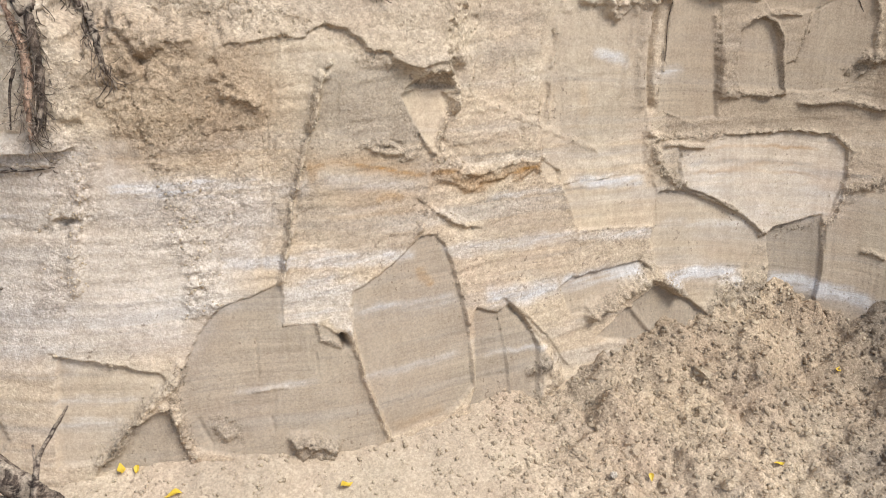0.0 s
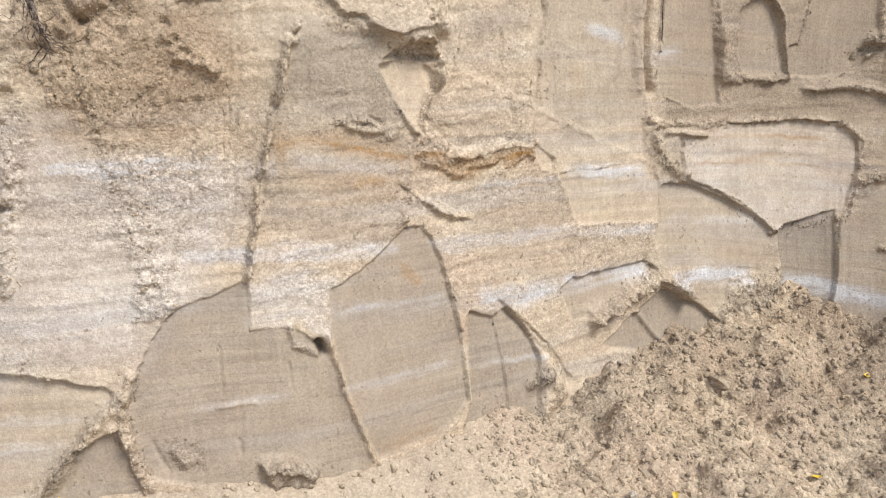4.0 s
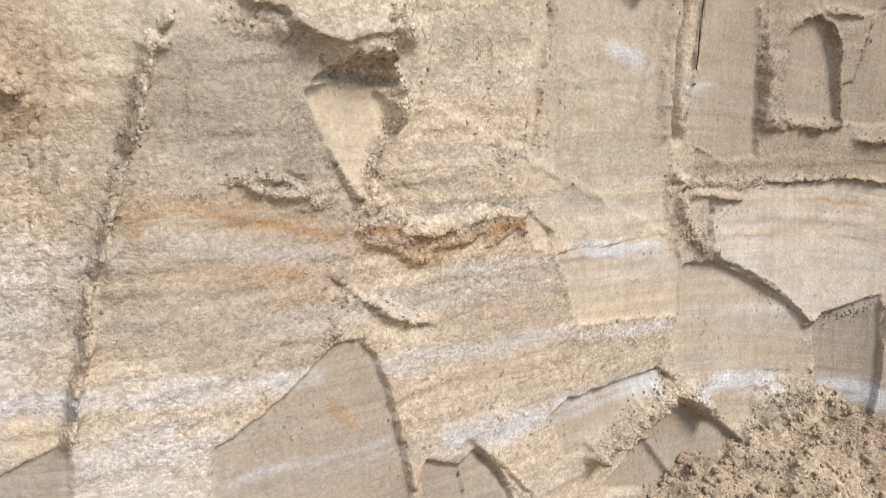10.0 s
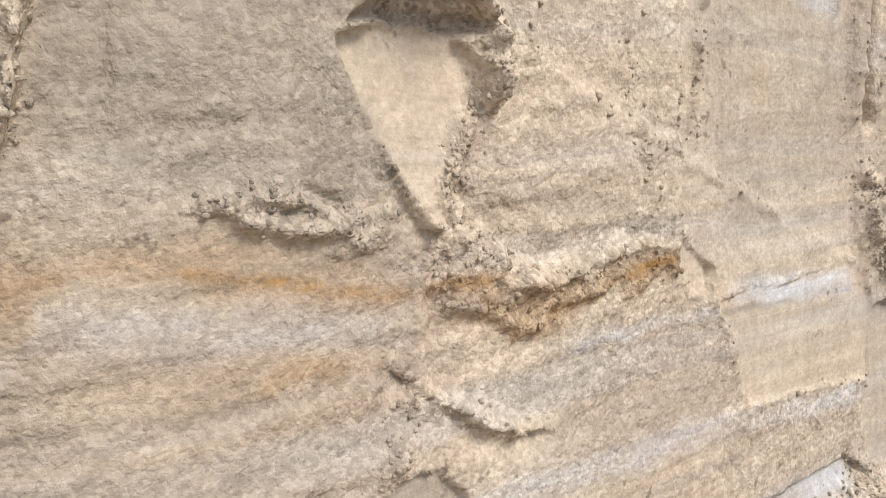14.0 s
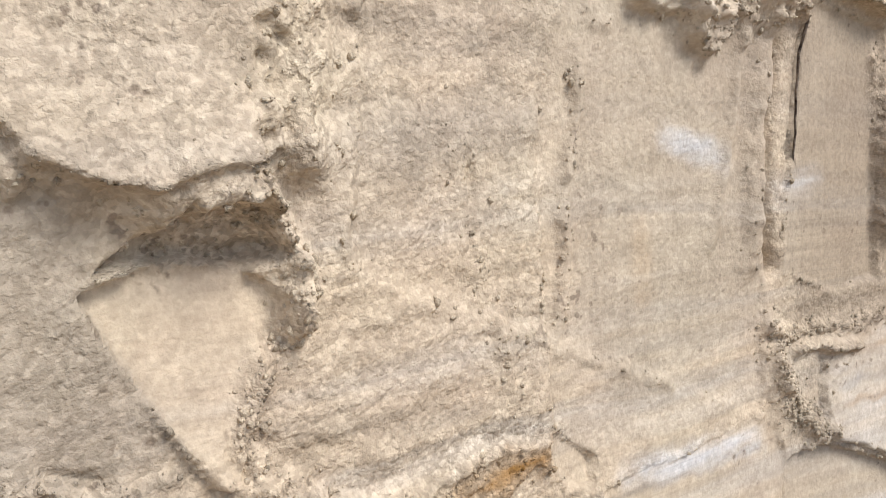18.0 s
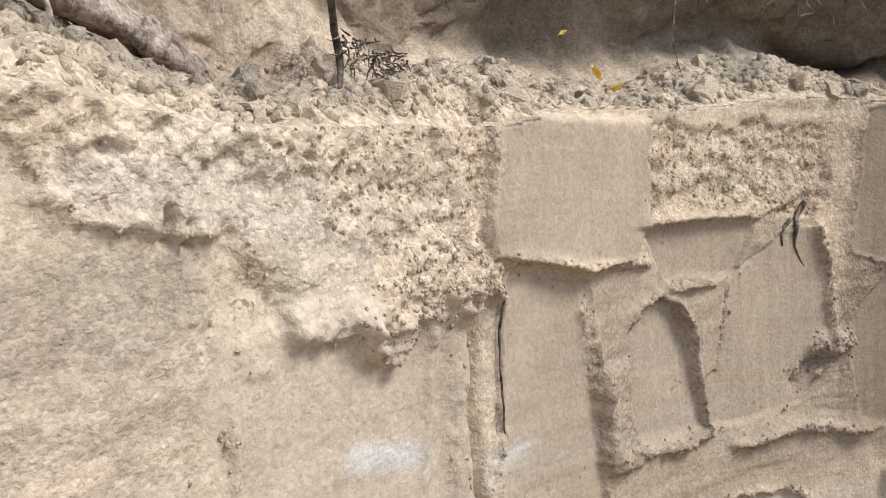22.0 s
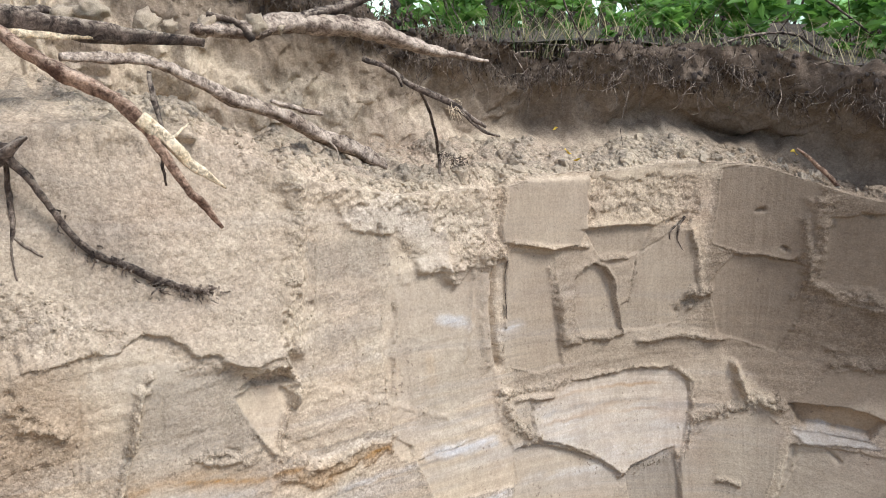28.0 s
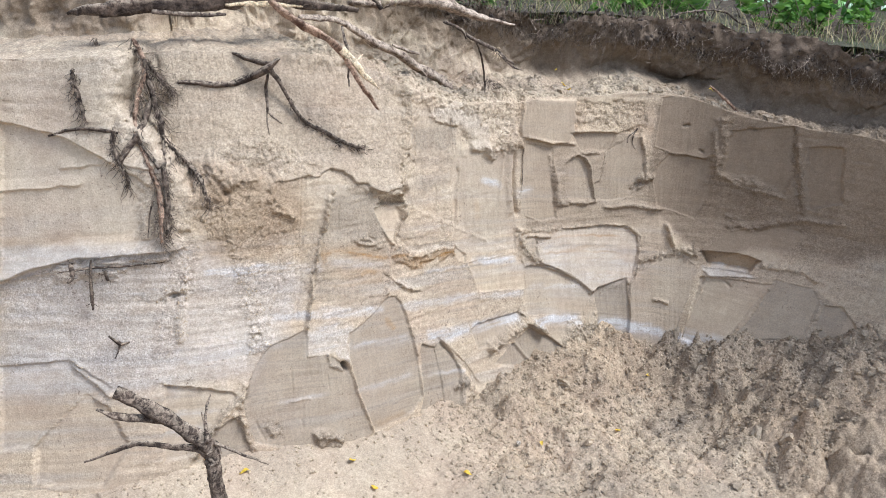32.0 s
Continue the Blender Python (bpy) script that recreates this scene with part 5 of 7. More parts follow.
ZED += (0.12 * b + heap * (0.35 + 0.65 * smooth(S, -0.65, -0.3)) * (0.034 * lumps + 0.045 * fbm(S, Q, 0.16, 3, 81))) * (back > 0)
rise = np.maximum(back - DEEPS, 0)
ragged = fbm(S, Q * 0.8, 0.14, 4, 91)
higher = 0.14 * (1 - smooth(S, 0.10, 0.52)) * smooth(S, -0.75, -0.45)  # the sandy left of the bank stands taller
soil = rise - higher
OUT += (rise > 0) * smooth(rise, 0, 0.05) * (0.05 * ragged + 0.014 * np.abs(fbm(S, Q, 0.09, 5, 95, 0.7)) + 0.012 * fbm(S, Q, 0.03, 3, 99, 0.7) - 0.05 * np.exp(-(((S - 0.62) / 0.035) ** 2)) * (rise < 0.13) - 0.07 * np.exp(-(((S - 0.97) / 0.07) ** 2)) * smooth(0.07 - rise, 0, 0.03)) - 0.25 * rise + 0.02 * smooth(soil, 0.10, 0.22)
OUT -= 0.055 * np.exp(-(((rise - 0.045) / 0.05) ** 2)) * (rise > 0) * smooth(rise, 0, 0.03) * smooth(S, 0.30, 0.5) * np.clip(0.6 + 0.9 * fbm(S, 0 * S, 0.2, 2, 93), 0, 1)
OUT += 0.030 * smooth(soil, 0.11, 0.16) * (0.5 + fbm(S, Q, 0.055, 3, 94, 0.6))
OUT += 0.045 * (0.3 - np.abs(fbm(S, Q, 0.11, 4, 98, 0.6))) * smooth(rise, 0, 0.03) * (1 - smooth(S, 0.2, 0.6))
ZED += rise * 0.97
TONES["humus_shade"] = np.maximum(TONES["humus_shade"], smooth(soil + 0.07 * ragged, 0.10, 0.17) * (0.90 + 0.12 * ragged))
TONES["rust"] = np.maximum(TONES["rust"], 0.20 * smooth(soil, 0.0, 0.05))
# soil tone also paints the recess's shade on the low right bank
TONES["humus_shade"] = np.maximum(TONES["humus_shade"], (0.12 + 0.42 * smooth(S, 0.3, 0.8)) * smooth(soil, -0.01, 0.04))
TONES["damp_shade"] = np.maximum(TONES["damp_shade"], 0.85 * smooth(soil + 0.02 * ragged, 0.0, 0.05) + 0.55 * (ledge & (b > 0.05)) * np.clip(lumps * 2.2, 0, 1))
# damp and shade, both as tone, towards the right of ledge and bank
TONES["damp_shade"] = np.maximum(TONES["damp_shade"], 0.8 * (back > 0) * smooth(S + 0.1 * ragged, 0.8, 1.0))
TONES["rust"] = np.maximum(TONES["rust"], 0.2 * (back > 0) * smooth(S + 0.1 * ragged, 0.8, 1.0))
TONES["humus_shade"] = np.maximum(TONES["humus_shade"], (0.45 + 0.3 * ragged) * smooth(back, 0.09, 0.13) * smooth(S + 0.15 * ragged, 0.85, 1.15))
px, py, nx, ny = line_at(S)
VERTS = np.stack([px + nx * OUT, py + ny * OUT, ZED], -1).reshape(-1, 3)
flat_tones = {k: np.clip(v, 0, 1).ravel() for k, v in TONES.items()}
COARSE = np.where(on_face, COARSE, np.where(ledge, 1.0, 0.55))
flat_tones.update(coarse=COARSE.ravel(), strata=STRATA.ravel(), run=S.ravel(), bedding=BEDDING.ravel())
quads = grid_faces(len(COLS), len(ROWS))
where = back[:-1, :-1]
top = DEEPS[:-1, :-1] + along(COLS[:-1], ((-2.4, 0.22), (0.0, 0.22), (0.6, 0.22), (1.0, 0.24), (2.6, 0.24)))[:, None]
top = top + higher[:-1, :-1] + 0.035 * fbm(S[:-1, :-1], 0 * S[:-1, :-1] + 2.0, 0.16, 4, 97)
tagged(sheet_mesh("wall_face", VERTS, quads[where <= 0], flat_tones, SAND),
       "spade-cut face of pale layered sand with moist grey facets", "sand wall", kind="structure")
tagged(sheet_mesh("ledge", VERTS, quads[(where > 0) & (where <= DEEPS[:-1, :-1])], flat_tones, SAND),
       "crumbly sand ledge on top of the cut face", "sand ledge", kind="structure")
tagged(sheet_mesh("upper_bank", VERTS, quads[(where > DEEPS[:-1, :-1]) & (where <= top)], flat_tones, SAND),
       "low bank of brown sand under dark root-filled topsoil", "soil bank", kind="structure")


# ---- pit floor and slumped sand ----
def beside(x, y):
    """Arc length along the face, and distance out from it, of places in plan."""
    s, o = np.empty(x.size), np.empty(x.size)
    cx, cy, cs = plan_x[::10], plan_y[::10], plan_s[::10]
    for a in range(0, x.size, 4000):
        part_x, part_y = x.ravel()[a : a + 4000, None], y.ravel()[a : a + 4000, None]
        k = ((part_x - cx) ** 2 + (part_y - cy) ** 2).argmin(1)
        s[a : a + 4000] = cs[k]
    qx, qy, mx, my = line_at(s)
    o = (x.ravel() - qx) * mx + (y.ravel() - qy) * my
    return s.reshape(x.shape), o.reshape(x.shape)


FX, FY = np.meshgrid(np.r_[np.arange(-7, -2.6, 0.2), spread(-2.6, 2.0, -1.15, 1.25, 0.0060, 0.025), np.arange(2.0, 7, 0.2)], np.r_[np.arange(-8, -4, 0.2), spread(-4.0, 1.6, -1.25, 0.05, 0.0058, 0.03), np.arange(1.6, 4.4, 0.2)], indexing="ij")
FS, FO = beside(FX, FY)
TALUS = along(FS.ravel(), ((-2.4, 0.33), (-1.0, 0.40), (-0.75, 0.43), (-0.5, 0.385), (-0.25, 0.39), (-0.05, 0.39), (0.1, 0.395), (0.3, 0.43), (0.45, 0.45), (0.6, 0.42),
                           (0.75, 0.41), (0.95, 0.415), (1.15, 0.43), (1.35, 0.45), (1.7, 0.55), (2.4, 0.62))).reshape(FS.shape)
run = np.maximum(FO - lean(FS, TALUS), -0.05)
FZ = TALUS - 0.50 * run
floor_z = 0.285 + 0.02 * fbm(FX, FY, 0.5, 3, 101)
soft_k = 0.03
hh = np.clip(0.5 + 0.5 * (FZ - floor_z) / soft_k, 0, 1)
FZ = floor_z * (1 - hh) + FZ * hh + soft_k * hh * (1 - hh)
for _ in range(4):
    FZ = (FZ + np.roll(FZ, 5, 0) + np.roll(FZ, -5, 0) + np.roll(FZ, 5, 1) + np.roll(FZ, -5, 1)) / 5
loose = smooth(FS + 0.15 * fbm(FX, FY, 0.15, 3, 119), -0.35, 0.05) * np.maximum(hh, 0.75 * smooth(1.0 - FO, 0.0, 0.35))
FZ += loose * (0.050 * np.abs(fbm(FX, FY, 0.08, 4, 111, 0.55)) + (0.05 + 0.03 * smooth(FS, 0.2, 0.6)) * np.abs(fbm(FX, FY, 0.15, 3, 117, 0.5)) + 0.050 * fbm(FX, FY, 0.2, 3, 121) + 0.030 * (0.4 - np.abs(fbm(FX, FY, 0.055, 3, 123, 0.6))) - 0.02) + 0.007 * fbm(FX, FY, 0.03, 4, 131, 0.65) + 0.010 * fbm(FX, FY, 0.12, 3, 133)
FZ += 1.17 * smooth(np.hypot(FX + 0.8, FY + 1.5), 3.2, 5.0)
fverts = np.stack([FX, FY, FZ], -1).reshape(-1, 3)
# heap toned darker to the right, for damp and for shade there
ftones = {"damp_shade": (0.42 * np.clip(0.5 + fbm(FX, FY, 0.18, 4, 143), 0, 1) + loose * np.clip(0.10 + 0.22 * smooth(FS, 0.40, 0.8) + 0.7 * fbm(FX, FY, 0.22, 4, 141), 0, 0.95)).ravel(), "pale": 0 * FX.ravel(), "rust": (0.16 * loose * np.clip(0.6 + fbm(FX, FY, 0.3, 3, 147), 0, 1)).ravel(), "humus_shade": 0 * FX.ravel(), "coarse": np.clip(0.45 + 0.6 * loose, 0, 1).ravel()}
pit = ((FO > -0.25) & (np.hypot(FX + 0.8, FY + 1.5) < 5.4))[:-1, :-1]
tagged(sheet_mesh("ground", fverts, grid_faces(*FX.shape)[pit], ftones, SAND), "pale loose sand floor of the dug pit", "pit floor", kind="structure")


def floor_at(x, y):
    """The floor's height at a place."""
    i, j = np.searchsorted(FX[:, 0], x), np.searchsorted(FY[0], y)
    return float(FZ[min(i, FZ.shape[0] - 1), min(j, FZ.shape[1] - 1)])


# ---- wood ----
def bark(name, dark, light, rough=0.9, dust=0.0):
    m, t, b = nodes_of(name)
    c, f, patch_noise = tex(t, 30.0, 6, 0.65, 0.4), tex(t, 240.0, 4, 0.7), tex(t, 75.0, 5, 0.7, 0.6)
    col = blend(t, remap(t, c.outputs[0], 0.38, 0.62), dark, light)
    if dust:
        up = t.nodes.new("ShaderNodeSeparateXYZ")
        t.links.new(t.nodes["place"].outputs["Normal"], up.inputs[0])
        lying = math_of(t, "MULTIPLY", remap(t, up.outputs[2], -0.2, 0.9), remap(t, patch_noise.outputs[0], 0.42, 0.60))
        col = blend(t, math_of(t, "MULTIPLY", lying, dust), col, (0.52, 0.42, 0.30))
    col = blend(t, 1.0, col, blend(t, remap(t, patch_noise.outputs[0], 0.36, 0.52), (0.42, 0.40, 0.38), (1.1, 1.1, 1.1)), "MULTIPLY")
    col = blend(t, 1.0, col, blend(t, remap(t, f.outputs[0], 0.3, 0.7), (0.55, 0.55, 0.55), (1.4, 1.4, 1.4)), "MULTIPLY")
    t.links.new(col, b.inputs["Base Color"])
    b.inputs["Roughness"].default_value = rough
    b.inputs["Specular IOR Level"].default_value = 0.25
    relief(t, b, ((c.outputs[0], 0.008, 0.8), (patch_noise.outputs[0], 0.006, 0.8), (f.outputs[0], 0.002, 0.8)))
    return m


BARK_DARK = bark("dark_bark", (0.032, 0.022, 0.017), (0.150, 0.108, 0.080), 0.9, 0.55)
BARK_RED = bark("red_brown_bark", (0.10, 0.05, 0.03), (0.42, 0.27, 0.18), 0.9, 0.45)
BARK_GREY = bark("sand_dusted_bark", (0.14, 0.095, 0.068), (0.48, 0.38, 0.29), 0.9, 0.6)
GREEN_STALK = bark("green_stalk", (0.05, 0.11, 0.02), (0.10, 0.20, 0.04), 0.6)
PALE_WOOD = bark("bare_pale_wood", (0.58, 0.43, 0.25), (0.82, 0.67, 0.46), 0.7)


def part(name, bm, material, parent, label=""):
    """One mesh object under a thing or a part, from a bmesh or a mesh."""
    if isinstance(bm, bpy.types.Mesh):
        me = bm
    else:
        me = bpy.data.meshes.new(name)
        bm.to_mesh(me)
        bm.free()
    if material and not me.materials:
        me.materials.append(material)
    ob = new(name, me)
    ob.parent = parent
    return tagged(ob, label) if label else ob


def curve_through(points, steps):
    p = np.array(points, float)
    k = np.arange(len(p), dtype=float)
    f = np.linspace(0, len(p) - 1, steps)
    return np.stack([along(f, np.stack([k, p[:, c]], 1)) for c in range(p.shape[1])], 1)


def tube_mesh(name, points, material, sides=10, knobs=0.16, seed=0, wobble=0.0, rings=90):
    """A tapered, knobbly stem through (x, y, z, radius)."""
    rng = np.random.RandomState(seed)
    length = np.linalg.norm(np.diff(np.array(points)[:, :3], axis=0), axis=1).sum()
    n = int(np.clip(length / 0.008, 6, rings))
    c = curve_through(points, n)
    c[:, 3] = np.maximum(c[:, 3], 0.0006)
    if wobble:
        jig = np.cumsum(rng.randn(n, 3), 0)
        c[:, :3] += wobble * (jig - np.linspace(0, 1, n)[:, None] * jig[-1])
    run = np.gradient(c[:, :3], axis=0)
    run /= np.linalg.norm(run, axis=1)[:, None] + 1e-9
    a = np.cross(run, (0.31, 0.52, 0.79))
    a /= np.linalg.norm(a, axis=1)[:, None]
    b = np.cross(run, a)
    ang = np.linspace(0, 2 * np.pi, sides, endpoint=False)
    lump = 1 + knobs * fbm(np.repeat(np.linspace(0, length, n)[:, None], sides, 1), np.tile(np.cos(ang) * 0.02, (n, 1)) + seed, 0.03, 3, 200)
    lump = lump * (1 + 0.5 * knobs * np.sin(ang * 3 + seed)[None])
    ring = c[:, None, :3] + (c[:, 3:4] * lump)[:, :, None] * (np.cos(ang)[None, :, None] * a[:, None] + np.sin(ang)[None, :, None] * b[:, None])
    verts = np.r_[ring.reshape(-1, 3), c[:1, :3], c[-1:, :3]]
    faces = []
    for i in range(n - 1):
        for j in range(sides):
            k = (j + 1) % sides
            faces.append((i * sides + j, i * sides + k, (i + 1) * sides + k, (i + 1) * sides + j))
    for j in range(sides):
        faces.append((j, n * sides, (j + 1) % sides))
        faces.append(((n - 1) * sides + (j + 1) % sides, n * sides + 1, (n - 1) * sides + j))
    me = bpy.data.meshes.new(name)
    me.from_pydata(verts.tolist(), [], faces)
    me.polygons.foreach_set("use_smooth", np.ones(len(me.polygons), bool))
    me.materials.append(material)
    return me


def woody(name, label, category):
    return tagged(new(name), label, category)


made = [0]
RUNS = {}


def clear(points):
    """Keep a run of places just outside the face."""
    p = np.array(points, float)
    s, o = beside(p[:, 0], p[:, 1])
    i = np.clip(np.searchsorted(COLS, s), 0, len(COLS) - 1)
    j = np.clip(np.searchsorted(ROWS, p[:, 2]), 0, len(ROWS) - 1)
    want = OUT[i, j] + 0.35 * p[:, 3]
    push = np.where(p[:, 2] < LIP[i] - 0.01, np.maximum(want - o, 0), 0)
    push = np.convolve(np.pad(push, 1, "edge"), (0.25, 0.5, 0.25), "valid")
    _, _, mx, my = line_at(s)
    p[:, 0] += mx * push
    p[:, 1] += my * push
    return [tuple(q) for q in p.tolist()]


def stem(name, points, material, parent):
    points = clear(curve_through(points, 4 * len(points)))
    made[0] += 1
    big = max(p[3] for p in points) > 0.008
    if not parent.children:
        parent.location = points[0][:3]
        bpy.context.view_layer.update()
    ob = part(name, tube_mesh(name, points, material, 14 if big else 8, 0.34 if big else 0.42, made[0], 0.0007), material, parent)
    ob.matrix_parent_inverse = Matrix.Translation(parent.location).inverted()
    RUNS[ob.name] = curve_through(points, 40)
    return ob


# ---- roots, logs and branches: runs of (x, y, z, radius) ----
thing = woody("broken_root", "broken hanging tree root with peeling bark and a pale split", "root")
stem("stem", ((-0.566, 0.120, 1.619, 0.0078), (-0.540, 0.090, 1.590, 0.0098), (-0.504, 0.060, 1.561, 0.0101), (-0.466, 0.030, 1.536, 0.0094), (-0.429, 0.000, 1.499, 0.0094), (-0.408, -0.020, 1.457, 0.0078), (-0.380, -0.045, 1.396, 0.0062), (-0.355, -0.050, 1.362, 0.0047), (-0.341, -0.055, 1.334, 0.0023)), BARK_RED, thing)
stem("split_wood", ((-0.429, -0.010, 1.498, 0.009), (-0.397, -0.020, 1.461, 0.009), (-0.362, -0.028, 1.422, 0.007), (-0.320, -0.032, 1.385, 0.0015)), PALE_WOOD, thing)
stem("side_root", ((-0.387, 0.050, 1.551, 0.0035), (-0.391, 0.030, 1.512, 0.004), (-0.391, 0.010, 1.472, 0.003), (-0.395, 0.010, 1.431, 0.003), (-0.392, 0.010, 1.393, 0.0015)), BARK_DARK, thing)
stem("splinter", ((-0.391, -0.020, 1.465, 0.002), (-0.375, -0.020, 1.476, 0.0015), (-0.364, -0.020, 1.483, 0.0008)), PALE_WOOD, thing)
thing = woody("slanting_root", "grey-brown root log slanting down onto the crumbly ledge", "root")
stem("stem", ((-0.490, 0.100, 1.571, 0.0062), (-0.424, 0.110, 1.567, 0.0079), (-0.348, 0.120, 1.557, 0.0084), (-0.288, 0.130, 1.529, 0.0088), (-0.208, 0.145, 1.489, 0.0106), (-0.114, 0.160, 1.455, 0.0119), (-0.010, 0.180, 1.403, 0.0132), (0.079, 0.190, 1.364, 0.0136), (0.144, 0.200, 1.330, 0.0123)), BARK_GREY, thing)
stem("rootlet", ((-0.003, 0.170, 1.398, 0.003), (0.007, 0.160, 1.380, 0.0025), (0.006, 0.150, 1.363, 0.002), (-0.006, 0.140, 1.347, 0.001)), BARK_GREY, thing)
stem("rootlet", ((-0.016, 0.170, 1.449, 0.004), (-0.062, 0.170, 1.459, 0.005), (-0.121, 0.170, 1.481, 0.003)), BARK_GREY, thing)
thing = woody("fallen_log", "dark weathered log lying along the sand rim", "log")
stem("stem", ((-0.991, 0.410, 1.577, 0.004), (-0.946, 0.395, 1.582, 0.014), (-0.895, 0.380, 1.586, 0.018), (-0.845, 0.360, 1.590, 0.021), (-0.741, 0.320, 1.600, 0.024), (-0.629, 0.290, 1.610, 0.022), (-0.520, 0.260, 1.627, 0.02), (-0.458, 0.250, 1.617, 0.017), (-0.349, 0.230, 1.601, 0.013), (-0.218, 0.210, 1.582, 0.006)), BARK_DARK, thing)
stem("stick", ((-0.616, 0.270, 1.600, 0.004), (-0.527, 0.250, 1.600, 0.006), (-0.429, 0.240, 1.599, 0.006), (-0.350, 0.230, 1.591, 0.003)), PALE_WOOD, thing)
stem("stick", ((-0.812, 0.300, 1.584, 0.006), (-0.698, 0.280, 1.575, 0.006), (-0.616, 0.270, 1.574, 0.003)), BARK_DARK, thing)
stem("stub", ((-0.619, 0.290, 1.608, 0.01), (-0.538, 0.300, 1.623, 0.009), (-0.449, 0.320, 1.636, 0.007), (-0.397, 0.330, 1.630, 0.003)), BARK_DARK, thing)
thing = woody("bank_root", "grey root running along the foot of the dark soil bank", "root")
stem("stem", ((-0.215, 0.260, 1.604, 0.01), (-0.102, 0.260, 1.595, 0.016), (-0.004, 0.270, 1.602, 0.02), (0.110, 0.270, 1.595, 0.021), (0.214, 0.270, 1.575, 0.018), (0.306, 0.270, 1.548, 0.013), (0.394, 0.260, 1.533, 0.007), (0.486, 0.250, 1.518, 0.003)), BARK_GREY, thing)
stem("side_root", ((-0.094, 0.250, 1.589, 0.01), (0.012, 0.270, 1.617, 0.011), (0.101, 0.280, 1.634, 0.011), (0.203, 0.300, 1.662, 0.01)), BARK_DARK, thing)
stem("side_root", ((-0.186, 0.260, 1.627, 0.006), (-0.136, 0.250, 1.614, 0.007), (-0.114, 0.230, 1.582, 0.006)), BARK_DARK, thing)
thing = woody("dangling_twig", "dark bare twig hanging over the ledge", "twig")
stem("stem", ((0.051, 0.130, 1.548, 0.0045), (0.079, 0.115, 1.537, 0.005), (0.105, 0.100, 1.519, 0.0055), (0.127, 0.080, 1.498, 0.006), (0.158, 0.060, 1.481, 0.006), (0.192, 0.040, 1.464, 0.006), (0.212, 0.015, 1.439, 0.0055), (0.239, 0.000, 1.419, 0.003)), BARK_DARK, thing)
stem("fork", ((0.188, 0.045, 1.464, 0.0035), (0.203, 0.020, 1.442, 0.003), (0.240, 0.005, 1.409, 0.003), (0.276, 0.000, 1.398, 0.0015)), BARK_DARK, thing)
stem("side_twig", ((0.093, 0.100, 1.527, 0.003), (0.100, 0.090, 1.510, 0.003), (0.105, 0.085, 1.496, 0.002)), BARK_DARK, thing)
stem("side_twig", ((0.139, 0.075, 1.492, 0.003), (0.153, 0.080, 1.473, 0.003), (0.176, 0.090, 1.440, 0.0028), (0.196, 0.100, 1.402, 0.0028), (0.215, 0.110, 1.355, 0.003), (0.209, 0.100, 1.308, 0.0015)), BARK_DARK, thing)
thing = woody("hooked_root", "brown hooked root growing out of the sand face", "root")
stem("stem", ((-0.750, 0.310, 1.402, 0.005), (-0.715, 0.290, 1.400, 0.007), (-0.674, 0.260, 1.394, 0.009), (-0.627, 0.210, 1.401, 0.01), (-0.594, 0.150, 1.424, 0.01), (-0.567, 0.120, 1.451, 0.008), (-0.541, 0.120, 1.466, 0.002)), BARK_DARK, thing)
stem("stub", ((-0.628, 0.220, 1.476, 0.004), (-0.607, 0.190, 1.464, 0.006), (-0.581, 0.150, 1.454, 0.007), (-0.557, 0.130, 1.452, 0.005)), BARK_DARK, thing)
stem("hanging_root", ((-0.567, 0.130, 1.439, 0.006), (-0.538, 0.125, 1.395, 0.005), (-0.513, 0.115, 1.345, 0.005), (-0.484, 0.100, 1.295, 0.0055), (-0.443, 0.092, 1.262, 0.006), (-0.398, 0.090, 1.232, 0.007), (-0.349, 0.089, 1.212, 0.005), (-0.310, 0.088, 1.210, 0.002)), BARK_DARK, thing)
stem("rootlet", ((-0.568, 0.140, 1.428, 0.004), (-0.564, 0.170, 1.365, 0.0045), (-0.567, 0.180, 1.309, 0.003), (-0.568, 0.180, 1.259, 0.001)), BARK_DARK, thing)
stem("rootlet", ((-0.568, 0.170, 1.322, 0.002), (-0.553, 0.160, 1.305, 0.002), (-0.534, 0.160, 1.288, 0.001)), BARK_DARK, thing)
thing = woody("hanging_roots", "shaggy mass of dark roots hanging down the face", "root")
stem("strand", ((-0.861, 0.320, 1.515, 0.005), (-0.854, 0.290, 1.472, 0.007), (-0.859, 0.270, 1.429, 0.006), (-0.886, 0.260, 1.368, 0.006), (-0.902, 0.240, 1.313, 0.0055), (-0.900, 0.210, 1.253, 0.006), (-0.896, 0.170, 1.193, 0.007), (-0.897, 0.140, 1.134, 0.007), (-0.909, 0.120, 1.074, 0.007), (-0.914, 0.110, 1.017, 0.003)), BARK_RED, thing)
stem("strand", ((-0.851, 0.280, 1.466, 0.006), (-0.847, 0.260, 1.396, 0.007), (-0.842, 0.240, 1.319, 0.007), (-0.844, 0.210, 1.244, 0.006), (-0.866, 0.160, 1.164, 0.008), (-0.883, 0.130, 1.093, 0.006), (-0.899, 0.110, 1.034, 0.003)), BARK_DARK, thing)
stem("strand", ((-0.846, 0.280, 1.459, 0.005), (-0.820, 0.270, 1.419, 0.0055), (-0.796, 0.270, 1.390, 0.004), (-0.779, 0.270, 1.380, 0.0015)), BARK_DARK, thing)
stem("strand", ((-0.847, 0.220, 1.263, 0.005), (-0.814, 0.210, 1.226, 0.006), (-0.787, 0.190, 1.191, 0.006), (-0.772, 0.185, 1.173, 0.007), (-0.761, 0.180, 1.126, 0.004), (-0.753, 0.180, 1.103, 0.0015)), BARK_DARK, thing)
